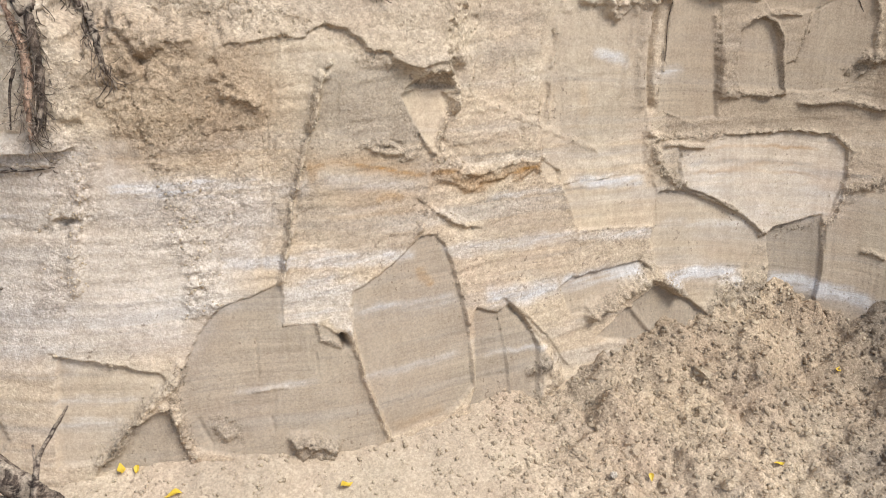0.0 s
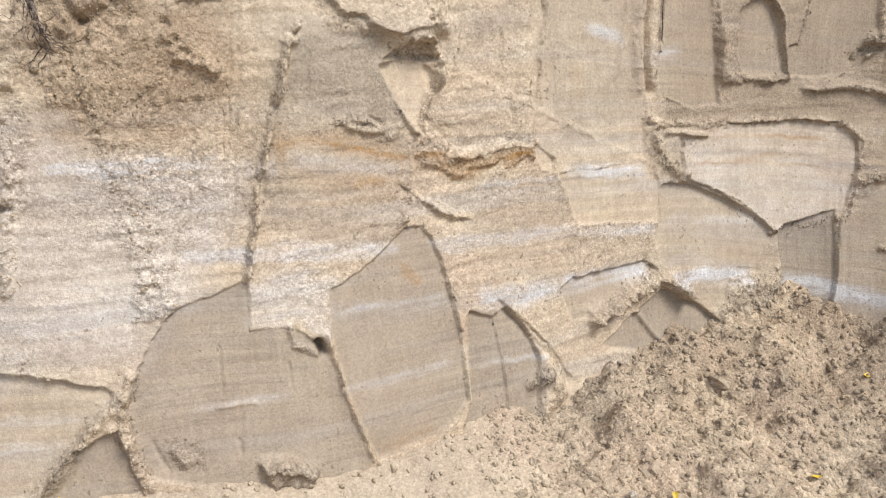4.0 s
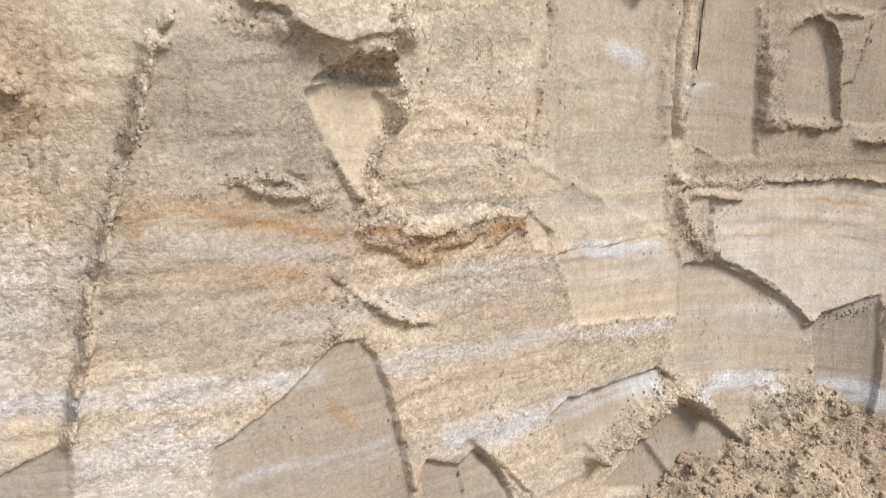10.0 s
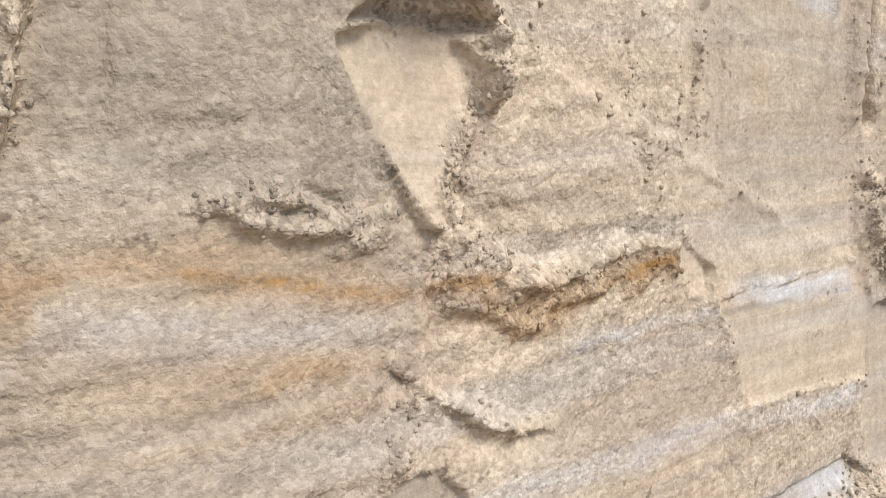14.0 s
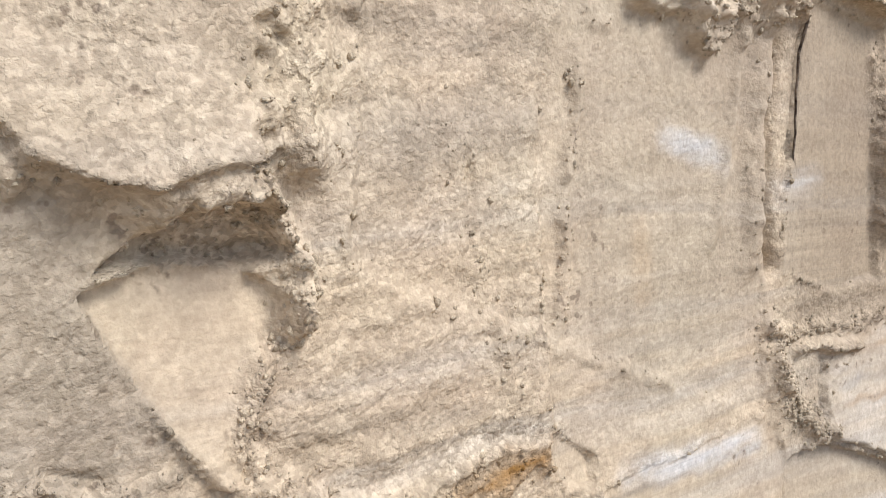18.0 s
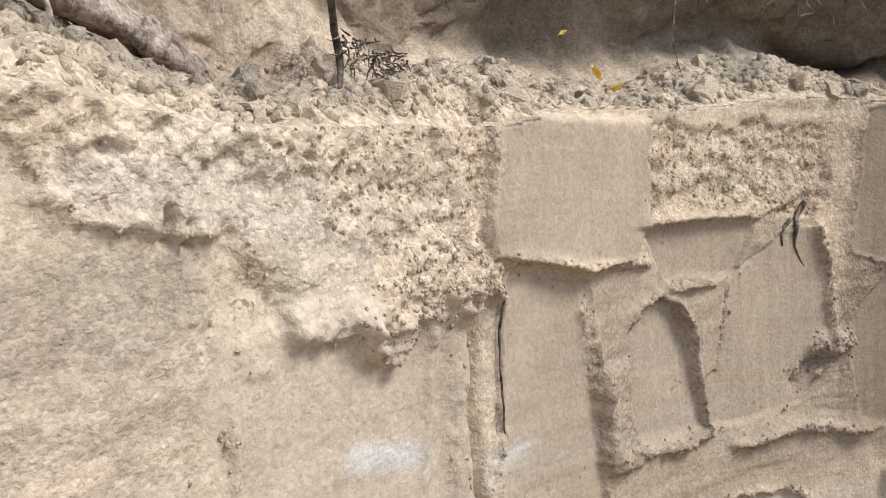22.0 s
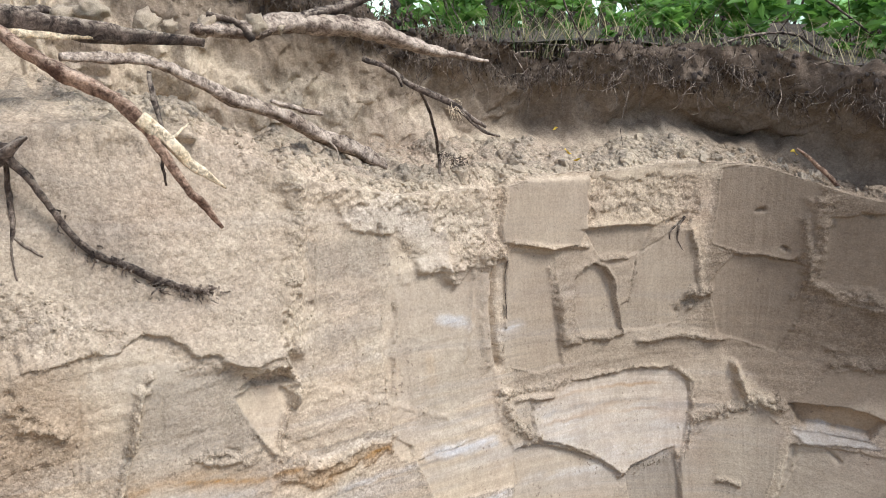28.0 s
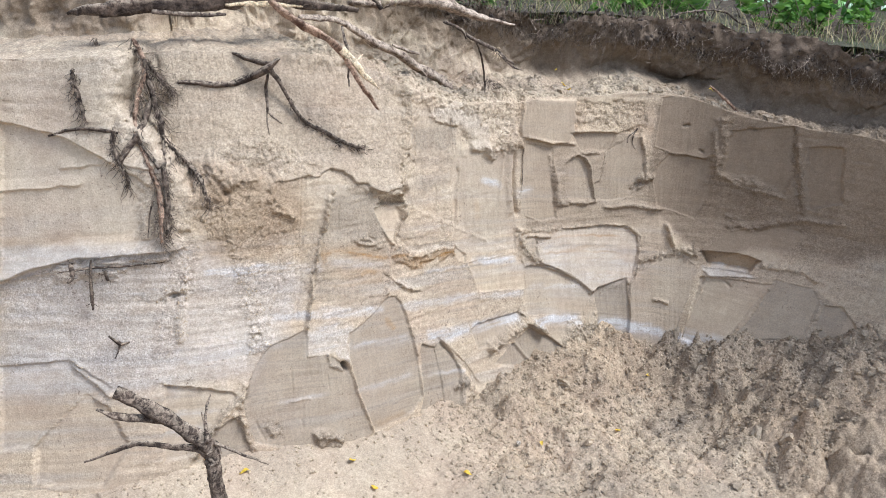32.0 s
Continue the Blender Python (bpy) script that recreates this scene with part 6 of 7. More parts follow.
stem("strand", ((-0.923, 0.420, 1.504, 0.006), (-0.930, 0.410, 1.426, 0.006), (-0.922, 0.400, 1.373, 0.006), (-0.912, 0.390, 1.319, 0.004)), BARK_DARK, thing)
stem("strand", ((-0.927, 0.280, 1.297, 0.005), (-0.946, 0.260, 1.250, 0.006), (-0.940, 0.240, 1.200, 0.006), (-0.939, 0.220, 1.150, 0.003)), BARK_DARK, thing)
stem("strand", ((-0.868, 0.260, 1.319, 0.006), (-0.890, 0.250, 1.270, 0.008), (-0.929, 0.240, 1.238, 0.008), (-0.955, 0.230, 1.205, 0.004)), BARK_DARK, thing)
stem("strand", ((-0.843, 0.260, 1.370, 0.008), (-0.871, 0.250, 1.321, 0.009), (-0.887, 0.240, 1.272, 0.007), (-0.872, 0.180, 1.201, 0.006)), BARK_DARK, thing)
stem("strand", ((-0.915, 0.140, 1.124, 0.003), (-0.931, 0.140, 1.087, 0.002), (-0.939, 0.140, 1.028, 0.001)), BARK_DARK, thing)
thing = woody("rim_roots", "short broken roots poking out of the sand face", "root")
stem("rootlet", ((-1.054, 0.400, 1.275, 0.003), (-1.002, 0.360, 1.294, 0.004), (-0.952, 0.320, 1.297, 0.005), (-0.915, 0.280, 1.289, 0.003)), BARK_DARK, thing)
stem("rootlet", ((-1.109, 0.240, 0.967, 0.006), (-1.109, 0.230, 0.936, 0.007), (-1.126, 0.220, 0.923, 0.003)), BARK_DARK, thing)
stem("rootlet", ((-1.054, 0.240, 0.966, 0.003), (-1.064, 0.230, 0.930, 0.004), (-1.070, 0.220, 0.880, 0.005), (-1.071, 0.220, 0.834, 0.002)), BARK_DARK, thing)
stem("rootlet", ((-1.006, 0.240, 0.939, 0.005), (-1.011, 0.230, 0.908, 0.004)), BARK_DARK, thing)
stem("rootlet", ((-1.136, 0.260, 0.940, 0.002), (-1.069, 0.240, 0.940, 0.003), (-0.981, 0.200, 0.948, 0.003), (-0.873, 0.150, 0.961, 0.001)), BARK_DARK, thing)
stem("rootlet", ((-1.055, 0.170, 0.773, 0.003), (-1.030, 0.160, 0.747, 0.004), (-1.006, 0.155, 0.748, 0.002)), BARK_DARK, thing)
stem("rootlet", ((-1.028, 0.165, 0.751, 0.003), (-1.038, 0.160, 0.728, 0.002), (-1.047, 0.160, 0.709, 0.001)), BARK_DARK, thing)
thing = woody("dead_branch", "dark forked dead branch standing in the pit floor", "branch")
stem("stem", ((-1.028, -0.380, 0.378, 0.017), (-1.021, -0.350, 0.513, 0.018), (-1.020, -0.330, 0.593, 0.019), (-1.015, -0.310, 0.641, 0.019), (-1.040, -0.290, 0.682, 0.018), (-1.079, -0.250, 0.722, 0.017), (-1.127, -0.215, 0.761, 0.0155), (-1.169, -0.180, 0.791, 0.013)), BARK_DARK, thing)
stem("fork", ((-1.008, -0.310, 0.623, 0.012), (-1.039, -0.300, 0.657, 0.008), (-1.097, -0.280, 0.675, 0.006), (-1.152, -0.260, 0.693, 0.006), (-1.196, -0.240, 0.684, 0.005), (-1.267, -0.220, 0.669, 0.002)), BARK_DARK, thing)
stem("twig", ((-1.028, -0.325, 0.675, 0.005), (-1.012, -0.285, 0.709, 0.0035), (-0.978, -0.230, 0.718, 0.003), (-0.959, -0.211, 0.729, 0.0015)), BARK_DARK, thing)
stem("twig", ((-1.019, -0.300, 0.694, 0.002), (-1.013, -0.273, 0.726, 0.0015)), BARK_DARK, thing)
stem("twig", ((-1.007, -0.320, 0.665, 0.004), (-0.963, -0.370, 0.642, 0.003), (-0.916, -0.400, 0.613, 0.0015)), BARK_DARK, thing)
stem("stub", ((-1.076, -0.240, 0.712, 0.009), (-1.126, -0.220, 0.728, 0.009), (-1.175, -0.200, 0.740, 0.008), (-1.216, -0.180, 0.763, 0.003)), BARK_DARK, thing)
thing = woody("lip_twig", "short brown stick lying across the rim", "twig")
stem("stem", ((1.002, -0.235, 1.323, 0.003), (1.029, -0.255, 1.297, 0.0045), (1.064, -0.280, 1.262, 0.005), (1.115, -0.310, 1.214, 0.0035)), BARK_RED, thing)
thing = woody("face_rootlet", "small dark rootlet in the spade-cut face", "root")
stem("stem", ((0.316, 0.020, 1.150, 0.0016), (0.322, 0.018, 1.135, 0.0015), (0.318, 0.018, 1.10, 0.0012), (0.314, 0.012, 1.05, 0.0010), (0.312, 0.008, 1.01, 0.0008)), BARK_DARK, thing)
thing = woody("face_rootlet", "small black root tuft hanging below the lip", "root")
stem("stem", ((0.845, -0.020, 1.165, 0.003), (0.819, -0.030, 1.143, 0.003), (0.811, -0.035, 1.116, 0.002), (0.828, -0.035, 1.087, 0.001)), BARK_DARK, thing)
stem("rootlet", ((0.817, -0.030, 1.151, 0.003), (0.786, -0.035, 1.134, 0.002), (0.788, -0.035, 1.115, 0.001)), BARK_DARK, thing)
thing = woody("bare_sprig", "thin bare sprig above the crumbly ledge", "twig")
stem("stem", ((0.788, 0.200, 1.527, 0.002), (0.750, 0.250, 1.629, 0.002), (0.759, 0.300, 1.702, 0.0015)), BARK_DARK, thing)
thing = woody("brushwood", "tangle of dry bare twigs on the bank's edge", "brushwood")
stem("twig", ((1.126, 0.100, 1.526, 0.003), (1.291, 0.080, 1.554, 0.004), (1.475, 0.050, 1.558, 0.004), (1.562, 0.000, 1.509, 0.0035), (1.789, -0.050, 1.460, 0.002)), BARK_DARK, thing)
stem("twig", ((1.619, 0.100, 1.685, 0.003), (1.765, 0.000, 1.579, 0.0035), (1.825, -0.100, 1.472, 0.0035), (1.974, -0.250, 1.365, 0.002)), BARK_DARK, thing)
stem("twig", ((1.695, -0.050, 1.470, 0.0025), (1.917, -0.100, 1.491, 0.003), (2.217, -0.200, 1.443, 0.003)), BARK_DARK, thing)
stem("twig", ((1.440, -0.350, 1.298, 0.002), (1.584, -0.380, 1.339, 0.003), (1.757, -0.400, 1.366, 0.003)), BARK_DARK, thing)
stem("twig", ((1.877, -0.150, 1.429, 0.002), (1.863, -0.250, 1.393, 0.0025), (1.969, -0.300, 1.336, 0.002)), BARK_DARK, thing)
stem("twig", ((1.318, 0.100, 1.585, 0.002), (1.371, 0.030, 1.504, 0.0025), (1.412, -0.050, 1.404, 0.002)), BARK_DARK, thing)
stem("dry_stalk", ((1.305, 0.000, 1.488, 0.0014), (1.361, -0.030, 1.436, 0.0014), (1.405, -0.050, 1.342, 0.001)), PALE_WOOD, thing)
stem("dry_stalk", ((1.362, 0.000, 1.496, 0.0014), (1.395, -0.030, 1.424, 0.0012), (1.386, -0.050, 1.375, 0.001)), PALE_WOOD, thing)
stem("dry_stalk", ((1.459, -0.050, 1.474, 0.0012), (1.391, -0.080, 1.408, 0.001), (1.357, -0.100, 1.340, 0.0008)), PALE_WOOD, thing)
thing = woody("bank_sprig", "small green sprig growing from the soil bank", "sprig")
stem("stem", ((1.044, 0.050, 1.458, 0.0012), (1.066, 0.030, 1.437, 0.0012), (1.066, 0.000, 1.407, 0.0012), (1.088, -0.010, 1.380, 0.0008)), GREEN_STALK, thing)


def hairs(name, runs, count, length, parent, seed, material=BARK_DARK, thick=0.0011, drop=0.7):
    """Fine rootlets along a run of places, joined: nobody could count them."""
    rng = np.random.RandomState(seed)
    verts, faces = [], []
    c = curve_through(runs, 200)
    for _ in range(count):
        p = c[rng.randint(200), :3] + rng.randn(3) * 0.006
        way = np.array([rng.randn(), rng.randn() * 0.4 - 0.35, rng.randn() * 0.5 - drop])
        way /= np.linalg.norm(way)
        n, l = 6, length * rng.uniform(0.4, 1.2)
        base = len(verts)
        for i in range(n):
            r = thick * (1.15 - i / n)
            side = np.cross(way, (0.3, 0.8, 0.5))
            side /= np.linalg.norm(side)
            up = np.cross(way, side)
            for k in range(3):
                verts.append((p + r * (math.cos(2.09 * k) * side + math.sin(2.09 * k) * up)).tolist())
            p = p + way * l / n
            way = way + rng.randn(3) * 0.5 + np.array([0, 0, -0.12])
            way /= np.linalg.norm(way)
        for i in range(n - 1):
            for k in range(3):
                a, b = base + 3 * i + k, base + 3 * i + (k + 1) % 3
                faces.append((a, b, b + 3, a + 3))
    me = bpy.data.meshes.new(name)
    me.from_pydata(verts, [], faces)
    me.materials.append(material)
    ob = part(name, me, material, parent)
    ob.matrix_parent_inverse = Matrix.Translation(parent.location).inverted()
    return tagged(ob, kind="stuff")


def by_name(name):
    return bpy.data.objects[name]


def run_of(ob):
    """The middle line of a stem."""
    return RUNS[ob.name]


for k, strand in enumerate(by_name("hanging_roots").children[:6]):
    line = run_of(strand)
    if len(line) > 2:
        hairs("root_hair", line, 210 if k < 2 else 120, 0.075, by_name("hanging_roots"), 300 + k, thick=0.0010, drop=2.0)
hook = [o for o in by_name("hooked_root").children if o.name.startswith("hanging_root")][0]
line = run_of(hook)
hairs("root_hair", line[len(line) // 4 :], 50, 0.022, by_name("hooked_root"), 320, thick=0.0020)
hairs("root_hair", line[len(line) * 2 // 3 :], 60, 0.026, by_name("hooked_root"), 321, thick=0.0018)
for k, strand in enumerate(by_name("rim_roots").children[1:5]):
    line = run_of(strand)
    if len(line) > 2:
        hairs("root_hair", line, 14, 0.03, by_name("rim_roots"), 330 + k)
tuft = tagged(new("root_tuft"), "small black tuft of roots and moss on the ledge", "root tuft")
tuft.location = (0.235, 0.10, 1.335)
bpy.context.view_layer.update()
hairs("root_hair", ((0.215, 0.10, 1.350, 0.001), (0.24, 0.095, 1.345, 0.001), (0.262, 0.09, 1.330, 0.001)), 70, 0.026, tuft, 345, BARK_DARK, 0.0011, 0.3)
hairs("root_hair", run_of(by_name("dangling_twig").children[0])[:8], 14, 0.05, by_name("dangling_twig"), 340, PALE_WOOD, 0.0007)


# ---- forest floor, turf and trees behind the pit ----
def litter_material():
    m, t, b = nodes_of("forest_litter")
    a, c, f = tex(t, 2.2, 5), tex(t, 14.0, 6, 0.7), tex(t, 120.0, 4, 0.7)
    col = blend(t, remap(t, c.outputs[0], 0.35, 0.65), (0.035, 0.024, 0.016), (0.11, 0.078, 0.045))
    col = blend(t, remap(t, a.outputs[0], 0.52, 0.72, 0.0, 0.7), col, (0.07, 0.085, 0.028))
    col = blend(t, 1.0, col, blend(t, remap(t, f.outputs[0], 0.3, 0.7), (0.5, 0.5, 0.5), (1.4, 1.4, 1.4)), "MULTIPLY")
    t.links.new(col, b.inputs["Base Color"])
    b.inputs["Roughness"].default_value = 0.95
    relief(t, b, ((c.outputs[0], 0.03, 0.8), (f.outputs[0], 0.006, 0.9)))
    return m


def leaf_material(name, dark, light, glow=0.35):
    m, t, b = nodes_of(name)
    g = t.nodes.new("ShaderNodeNewGeometry")
    n = tex(t, 25.0, 3)
    col = blend(t, g.outputs["Random Per Island"], dark, light)
    col = blend(t, 1.0, col, blend(t, n.outputs[0], (0.8, 0.8, 0.8), (1.2, 1.2, 1.2)), "MULTIPLY")
    t.links.new(col, b.inputs["Base Color"])
    b.inputs["Roughness"].default_value = 0.55
    tr = t.nodes.new("ShaderNodeBsdfTranslucent")
    t.links.new(col, tr.inputs["Color"])
    mix = t.nodes.new("ShaderNodeMixShader")
    mix.inputs[0].default_value = glow
    t.links.new(b.outputs[0], mix.inputs[1])
    t.links.new(tr.outputs[0], mix.inputs[2])
    t.links.new(mix.outputs[0], t.nodes["Material Output"].inputs["Surface"])
    return m


LITTER = litter_material()
GREEN = leaf_material("green_leaves", (0.06, 0.16, 0.02), (0.20, 0.36, 0.06), 0.5)
PINE = leaf_material("pine_needles", (0.025, 0.06, 0.018), (0.07, 0.12, 0.035), 0.25)
STRAW = leaf_material("dry_grass", (0.30, 0.24, 0.10), (0.55, 0.46, 0.24), 0.3)
GRASS = leaf_material("green_grass", (0.05, 0.09, 0.02), (0.16, 0.20, 0.06), 0.35)
YELLOW = leaf_material("yellow_leaf", (0.62, 0.42, 0.03), (0.78, 0.58, 0.07), 0.3)

def dip(out):
    """The forest floor falls away behind the pit's rim."""
    return 0.13 * np.clip(-out - 2.2, 0, 14)


GX, GY = np.meshgrid(np.r_[np.arange(-60, -6, 3.0), np.arange(-6, -2, 0.25), np.arange(-2, 4.5, 0.045), np.arange(4.5, 12, 0.3), np.arange(12, 70, 3.0)],
                     np.r_[np.arange(-60, -6, 3.0), np.arange(-6, -2, 0.25), np.arange(-2, 4.5, 0.045), np.arange(4.5, 12, 0.3), np.arange(12, 70, 3.0)], indexing="ij")
GS, GO = beside(GX, GY)
TOPS = LIP + 0.12 * DEEP + 0.205 + 0.136 * (1 - smooth(COLS, 0.10, 0.52)) * smooth(COLS, -0.75, -0.45)
edge_z = np.interp(GS, COLS, np.convolve(np.pad(TOPS, 20, "edge"), np.ones(41) / 41, "valid"))
pit_far = np.hypot(GX + 0.8, GY + 1.5)
GZ = edge_z + (1.52 - edge_z) * smooth(-GO, 0.4, 2.2) * (GO < 0)
GZ = np.where(GO > 0, 1.52, GZ) + 0.03 * fbm(GX, GY, 0.4, 4, 151) + 0.05 * fbm(GX, GY, 2.5, 2, 161)
GZ -= dip(GO)
keep = (GO < -np.interp(GS, COLS, DEEP) - 0.17) | (pit_far > 4.9)
gq = grid_faces(*GX.shape)
ok = keep[:-1, :-1] & keep[1:, 1:] & keep[1:, :-1] & keep[:-1, 1:]
tagged(sheet_mesh("forest_ground", np.stack([GX, GY, GZ], -1).reshape(-1, 3), gq[ok], {}, LITTER), "forest floor of needles, moss and litter", "forest floor", kind="structure")


def ground_z(x, y):
    s, o = beside(np.array([float(x)]), np.array([float(y)]))
    e = float(np.interp(s[0], COLS, TOPS))
    f = float(smooth(-o, 0.4, 2.2)[0]) if o[0] < 0 else 1.0
    return e + (1.52 - e) * f - float(dip(o)[0])


def place(s, out):
    """A place in plan, from arc length and distance out."""
    x, y, mx, my = (float(v) for v in line_at(np.array([s])) for v in v)
    return x + mx * out, y + my * out


def blades(name, spots, heights, material, width, label, category, seed, lean_out=0.5):
    """Grass or rootlets: one curved, tapered strip to each spot."""
    rng = np.random.RandomState(seed)
    verts, faces = [], []
    for (x, y, z), h in zip(spots, heights):
        a = rng.uniform(0, 6.28)
        d, w = np.array([math.cos(a), math.sin(a), 0]), width * rng.uniform(0.6, 1.3)
        side = np.array([-d[1], d[0], 0]) * w
        bend = lean_out * rng.uniform(0.3, 1.4) * abs(h)
        k = len(verts)
        for i in range(5):
            f = i / 4
            c = np.array([x, y, z]) + d * bend * f * f + np.array([0, 0, h * f * (1 - 0.25 * f)])
            r = side * (1 - f * 0.9)
            verts += [(c - r).tolist(), (c + r).tolist()]
        faces += [(k + 2 * i, k + 2 * i + 1, k + 2 * i + 3, k + 2 * i + 2) for i in range(4)]
    me = bpy.data.meshes.new(name)
    me.from_pydata(verts, [], faces)
    me.materials.append(material)
    return tagged(new(name, me), label, category, kind="stuff")


rng = np.random.RandomState(5)
spots, tall = [], []
for _ in range(3200):
    s, o = rng.uniform(0.3, 2.4), -0.34 - 3.2 * rng.rand() ** 1.8
    x, y = place(s, o)
    if fbm(np.array([x]), np.array([y]), 0.5, 2, 171)[0] > -0.25:
        spots.append((x, y, ground_z(x, y) - 0.01))
        tall.append(rng.uniform(0.05, 0.12) * (1 + 0.8 * min(-o - 0.34, 1.5)))
blades("green_grass", spots, tall, GRASS, 0.0022, "thin green grass on the forest edge", "grass", 6)
spots, tall = [], []
for _ in range(700):
    x, y = place(rng.uniform(0.6, 1.9), -rng.uniform(0.3, 0.9))
    spots.append((x, y, ground_z(x, y) - 0.01))
    tall.append(rng.uniform(0.06, 0.22))
blades("dry_grass", spots, tall, STRAW, 0.0016, "dry straw-coloured grass along the bank's edge", "grass", 7, 0.9)
# rootlets and sod threads hanging from the dark topsoil
spots, tall = [], []
bank_rows = (soil + 0.07 * ragged > 0.13) & (soil < 0.23) & (S > -0.6) & (S < 2.0)
picks = np.flatnonzero(bank_rows.ravel())
for k in rng.choice(picks, 2600):
    x, y, z = VERTS[k]
    qx, qy, mx, my = (float(v[0]) for v in line_at(np.array([S.ravel()[k]])))
    spots.append((x + mx * 0.006, y + my * 0.006, z))
    tall.append(-0.01 - 0.07 * rng.rand() ** 4)
blades("sod_rootlets", spots, tall, BARK_DARK, 0.0007, "dark rootlets hanging from the topsoil", "rootlets", 8, 0.35)


# a fringe of roots along the top of the bank
root_mat = tagged(new("root_fringe"), "fringe of fine dark roots hanging from the sod", "roots", kind="stuff")
for k, (lo, hi) in enumerate(((-1.15, -0.55), (-0.55, 0.0), (0.0, 0.5), (0.5, 0.95), (0.95, 1.4), (1.4, 1.9))):
    run = []
    for i in np.searchsorted(COLS, np.linspace(lo, hi, 24)):
        j = min(np.searchsorted(ROWS, LIP[i] + DEEP[i] + 0.175 + higher[i, 0] + 0.02 * math.sin(9.0 * i)), len(ROWS) - 1)
        run.append((*(VERTS[i * len(ROWS) + j] + np.array([-0.008 if COLS[i] > 0.9 else 0.0, -0.010, 0.0])), 0.001))
    hairs("rootlets", run, 190, 0.085, root_mat, 350 + k, BARK_DARK, 0.0009, 1.3)
    hairs("rootlets", run, 60, 0.13, root_mat, 360 + k, BARK_DARK, 0.0012, 0.9)


# litter and moss threads matted on the bank's upper edge
picks = np.flatnonzero(((soil > 0.13) & (soil < 0.24) & (S > -1.2) & (S < 2.1)).ravel())
spots, tall = [], []
for k in rng.choice(picks, 3400):
    x, y, z = VERTS[k]
    spots.append((x, y, z))
    tall.append(rng.uniform(-0.03, 0.03))
blades("edge_litter", spots, tall, bark("dead_litter", (0.035, 0.024, 0.016), (0.16, 0.11, 0.065)), 0.0016, "matted needles and dead litter on the bank's edge", "litter", 9, 1.6)


# dead leaves, needles and fine twigs strewn behind the edge
spots, tall = [], []
for _ in range(5200):
    s, o = rng.uniform(-0.3, 2.3), -0.30 - 1.3 * rng.rand() ** 1.6
    x, y = place(s, o)
    spots.append((x, y, ground_z(x, y) + 0.012))
    tall.append(rng.uniform(-0.02, 0.035))
blades("forest_litter", spots, tall, bpy.data.materials["dead_litter"], 0.0030, "brown needles and dead leaves behind the pit's edge", "litter", 10, 2.2)
twigs = by_name("brushwood")
for k, (lo, hi) in enumerate(((0.55, 1.0), (0.9, 1.3), (1.2, 1.6), (1.5, 2.0))):
    run = [(*place(s, -0.22 - 0.10 * (q % 2)), ground_z(*place(s, -0.30)) + 0.015, 0.001) for q, s in enumerate(np.linspace(lo, hi, 10))]
    hairs("fine_brush", run, 26, 0.30, twigs, 370 + k, BARK_DARK, 0.0016, 0.0)


def leaf_cloud(name, centre, size, count, leaf, material, parent, seed, flat=0.6):
    """Leaves as folded lozenges, scattered through uneven clumps."""
    rng = np.random.RandomState(seed)
    clumps = rng.randn(max(count // 40, 3), 3) * np.array(size) * 0.6
    verts, faces = [], []
    for _ in range(count):
        c = np.array(centre) + clumps[rng.randint(len(clumps))] + rng.randn(3) * np.array(size) * 0.22
        a = rng.randn(3)
        a[2] *= flat
        a /= np.linalg.norm(a)
        b = np.cross(a, rng.randn(3))
        b /= np.linalg.norm(b)
        up = np.cross(a, b)
        l = leaf * rng.uniform(0.6, 1.3)
        k = len(verts)
        for p in (-a * l, b * l * 0.45 + up * l * 0.12 - a * l * 0.2, a * l, -b * l * 0.45 + up * l * 0.12 - a * l * 0.2):
            verts.append((c + p).tolist())
        faces += [(k, k + 1, k + 2), (k, k + 2, k + 3)]
    me = bpy.data.meshes.new(name)
    me.from_pydata(verts, [], faces)
    me.materials.append(material)
    return part(name, me, material, parent)


def pine(seed, height, radius):
    tree = tagged(new("pine_tree"), "tall pine with a dark scaly trunk on the forest floor", "tree", "forest trees")
    rng = np.random.RandomState(seed)
    lean_x, lean_y = rng.uniform(-0.15, 0.15, 2)
    run = [(lean_x * f, lean_y * f, -0.15 + height * f, radius * (1.35 - 0.3 * min(f * 8, 1) - 0.85 * f)) for f in (0, 0.03, 0.1, 0.25, 0.5, 0.75, 1.0)]
    part("trunk", tube_mesh("trunk", run, BARK_DARK, 12, 0.12, seed), BARK_DARK, tree)
    for k in range(7):
        a, f = rng.uniform(0, 6.28), 0.45 + 0.07 * k
        l = 1.1 - 0.08 * k
        p = np.array([lean_x * f, lean_y * f, height * f])
        way = np.array([math.cos(a), math.sin(a), 0.25])
        pts = [(*(p + way * l * q), 0.03 * (1.05 - q)) for q in (0, 0.3, 0.65, 1.0)]
        part("limb", tube_mesh("limb", pts, BARK_DARK, 6, 0.1, seed + k, rings=12), BARK_DARK, tree)
    leaf_cloud("crown", (lean_x * 0.8, lean_y * 0.8, height * 0.82), (0.75, 0.75, height * 0.15), 700, 0.10, PINE, tree, seed)
    return tree


EYE = np.array((-1.606, -1.727))


def seen_from(bearing, far):
    """A place by its bearing from the pit, in degrees from +y towards +x, and its distance."""
    return EYE[0] + far * math.sin(radians(bearing)), EYE[1] + far * math.cos(radians(bearing))


pines = [pine(400 + k, 7.5 + 0.6 * k, 0.058 + 0.010 * k) for k in range(3)]
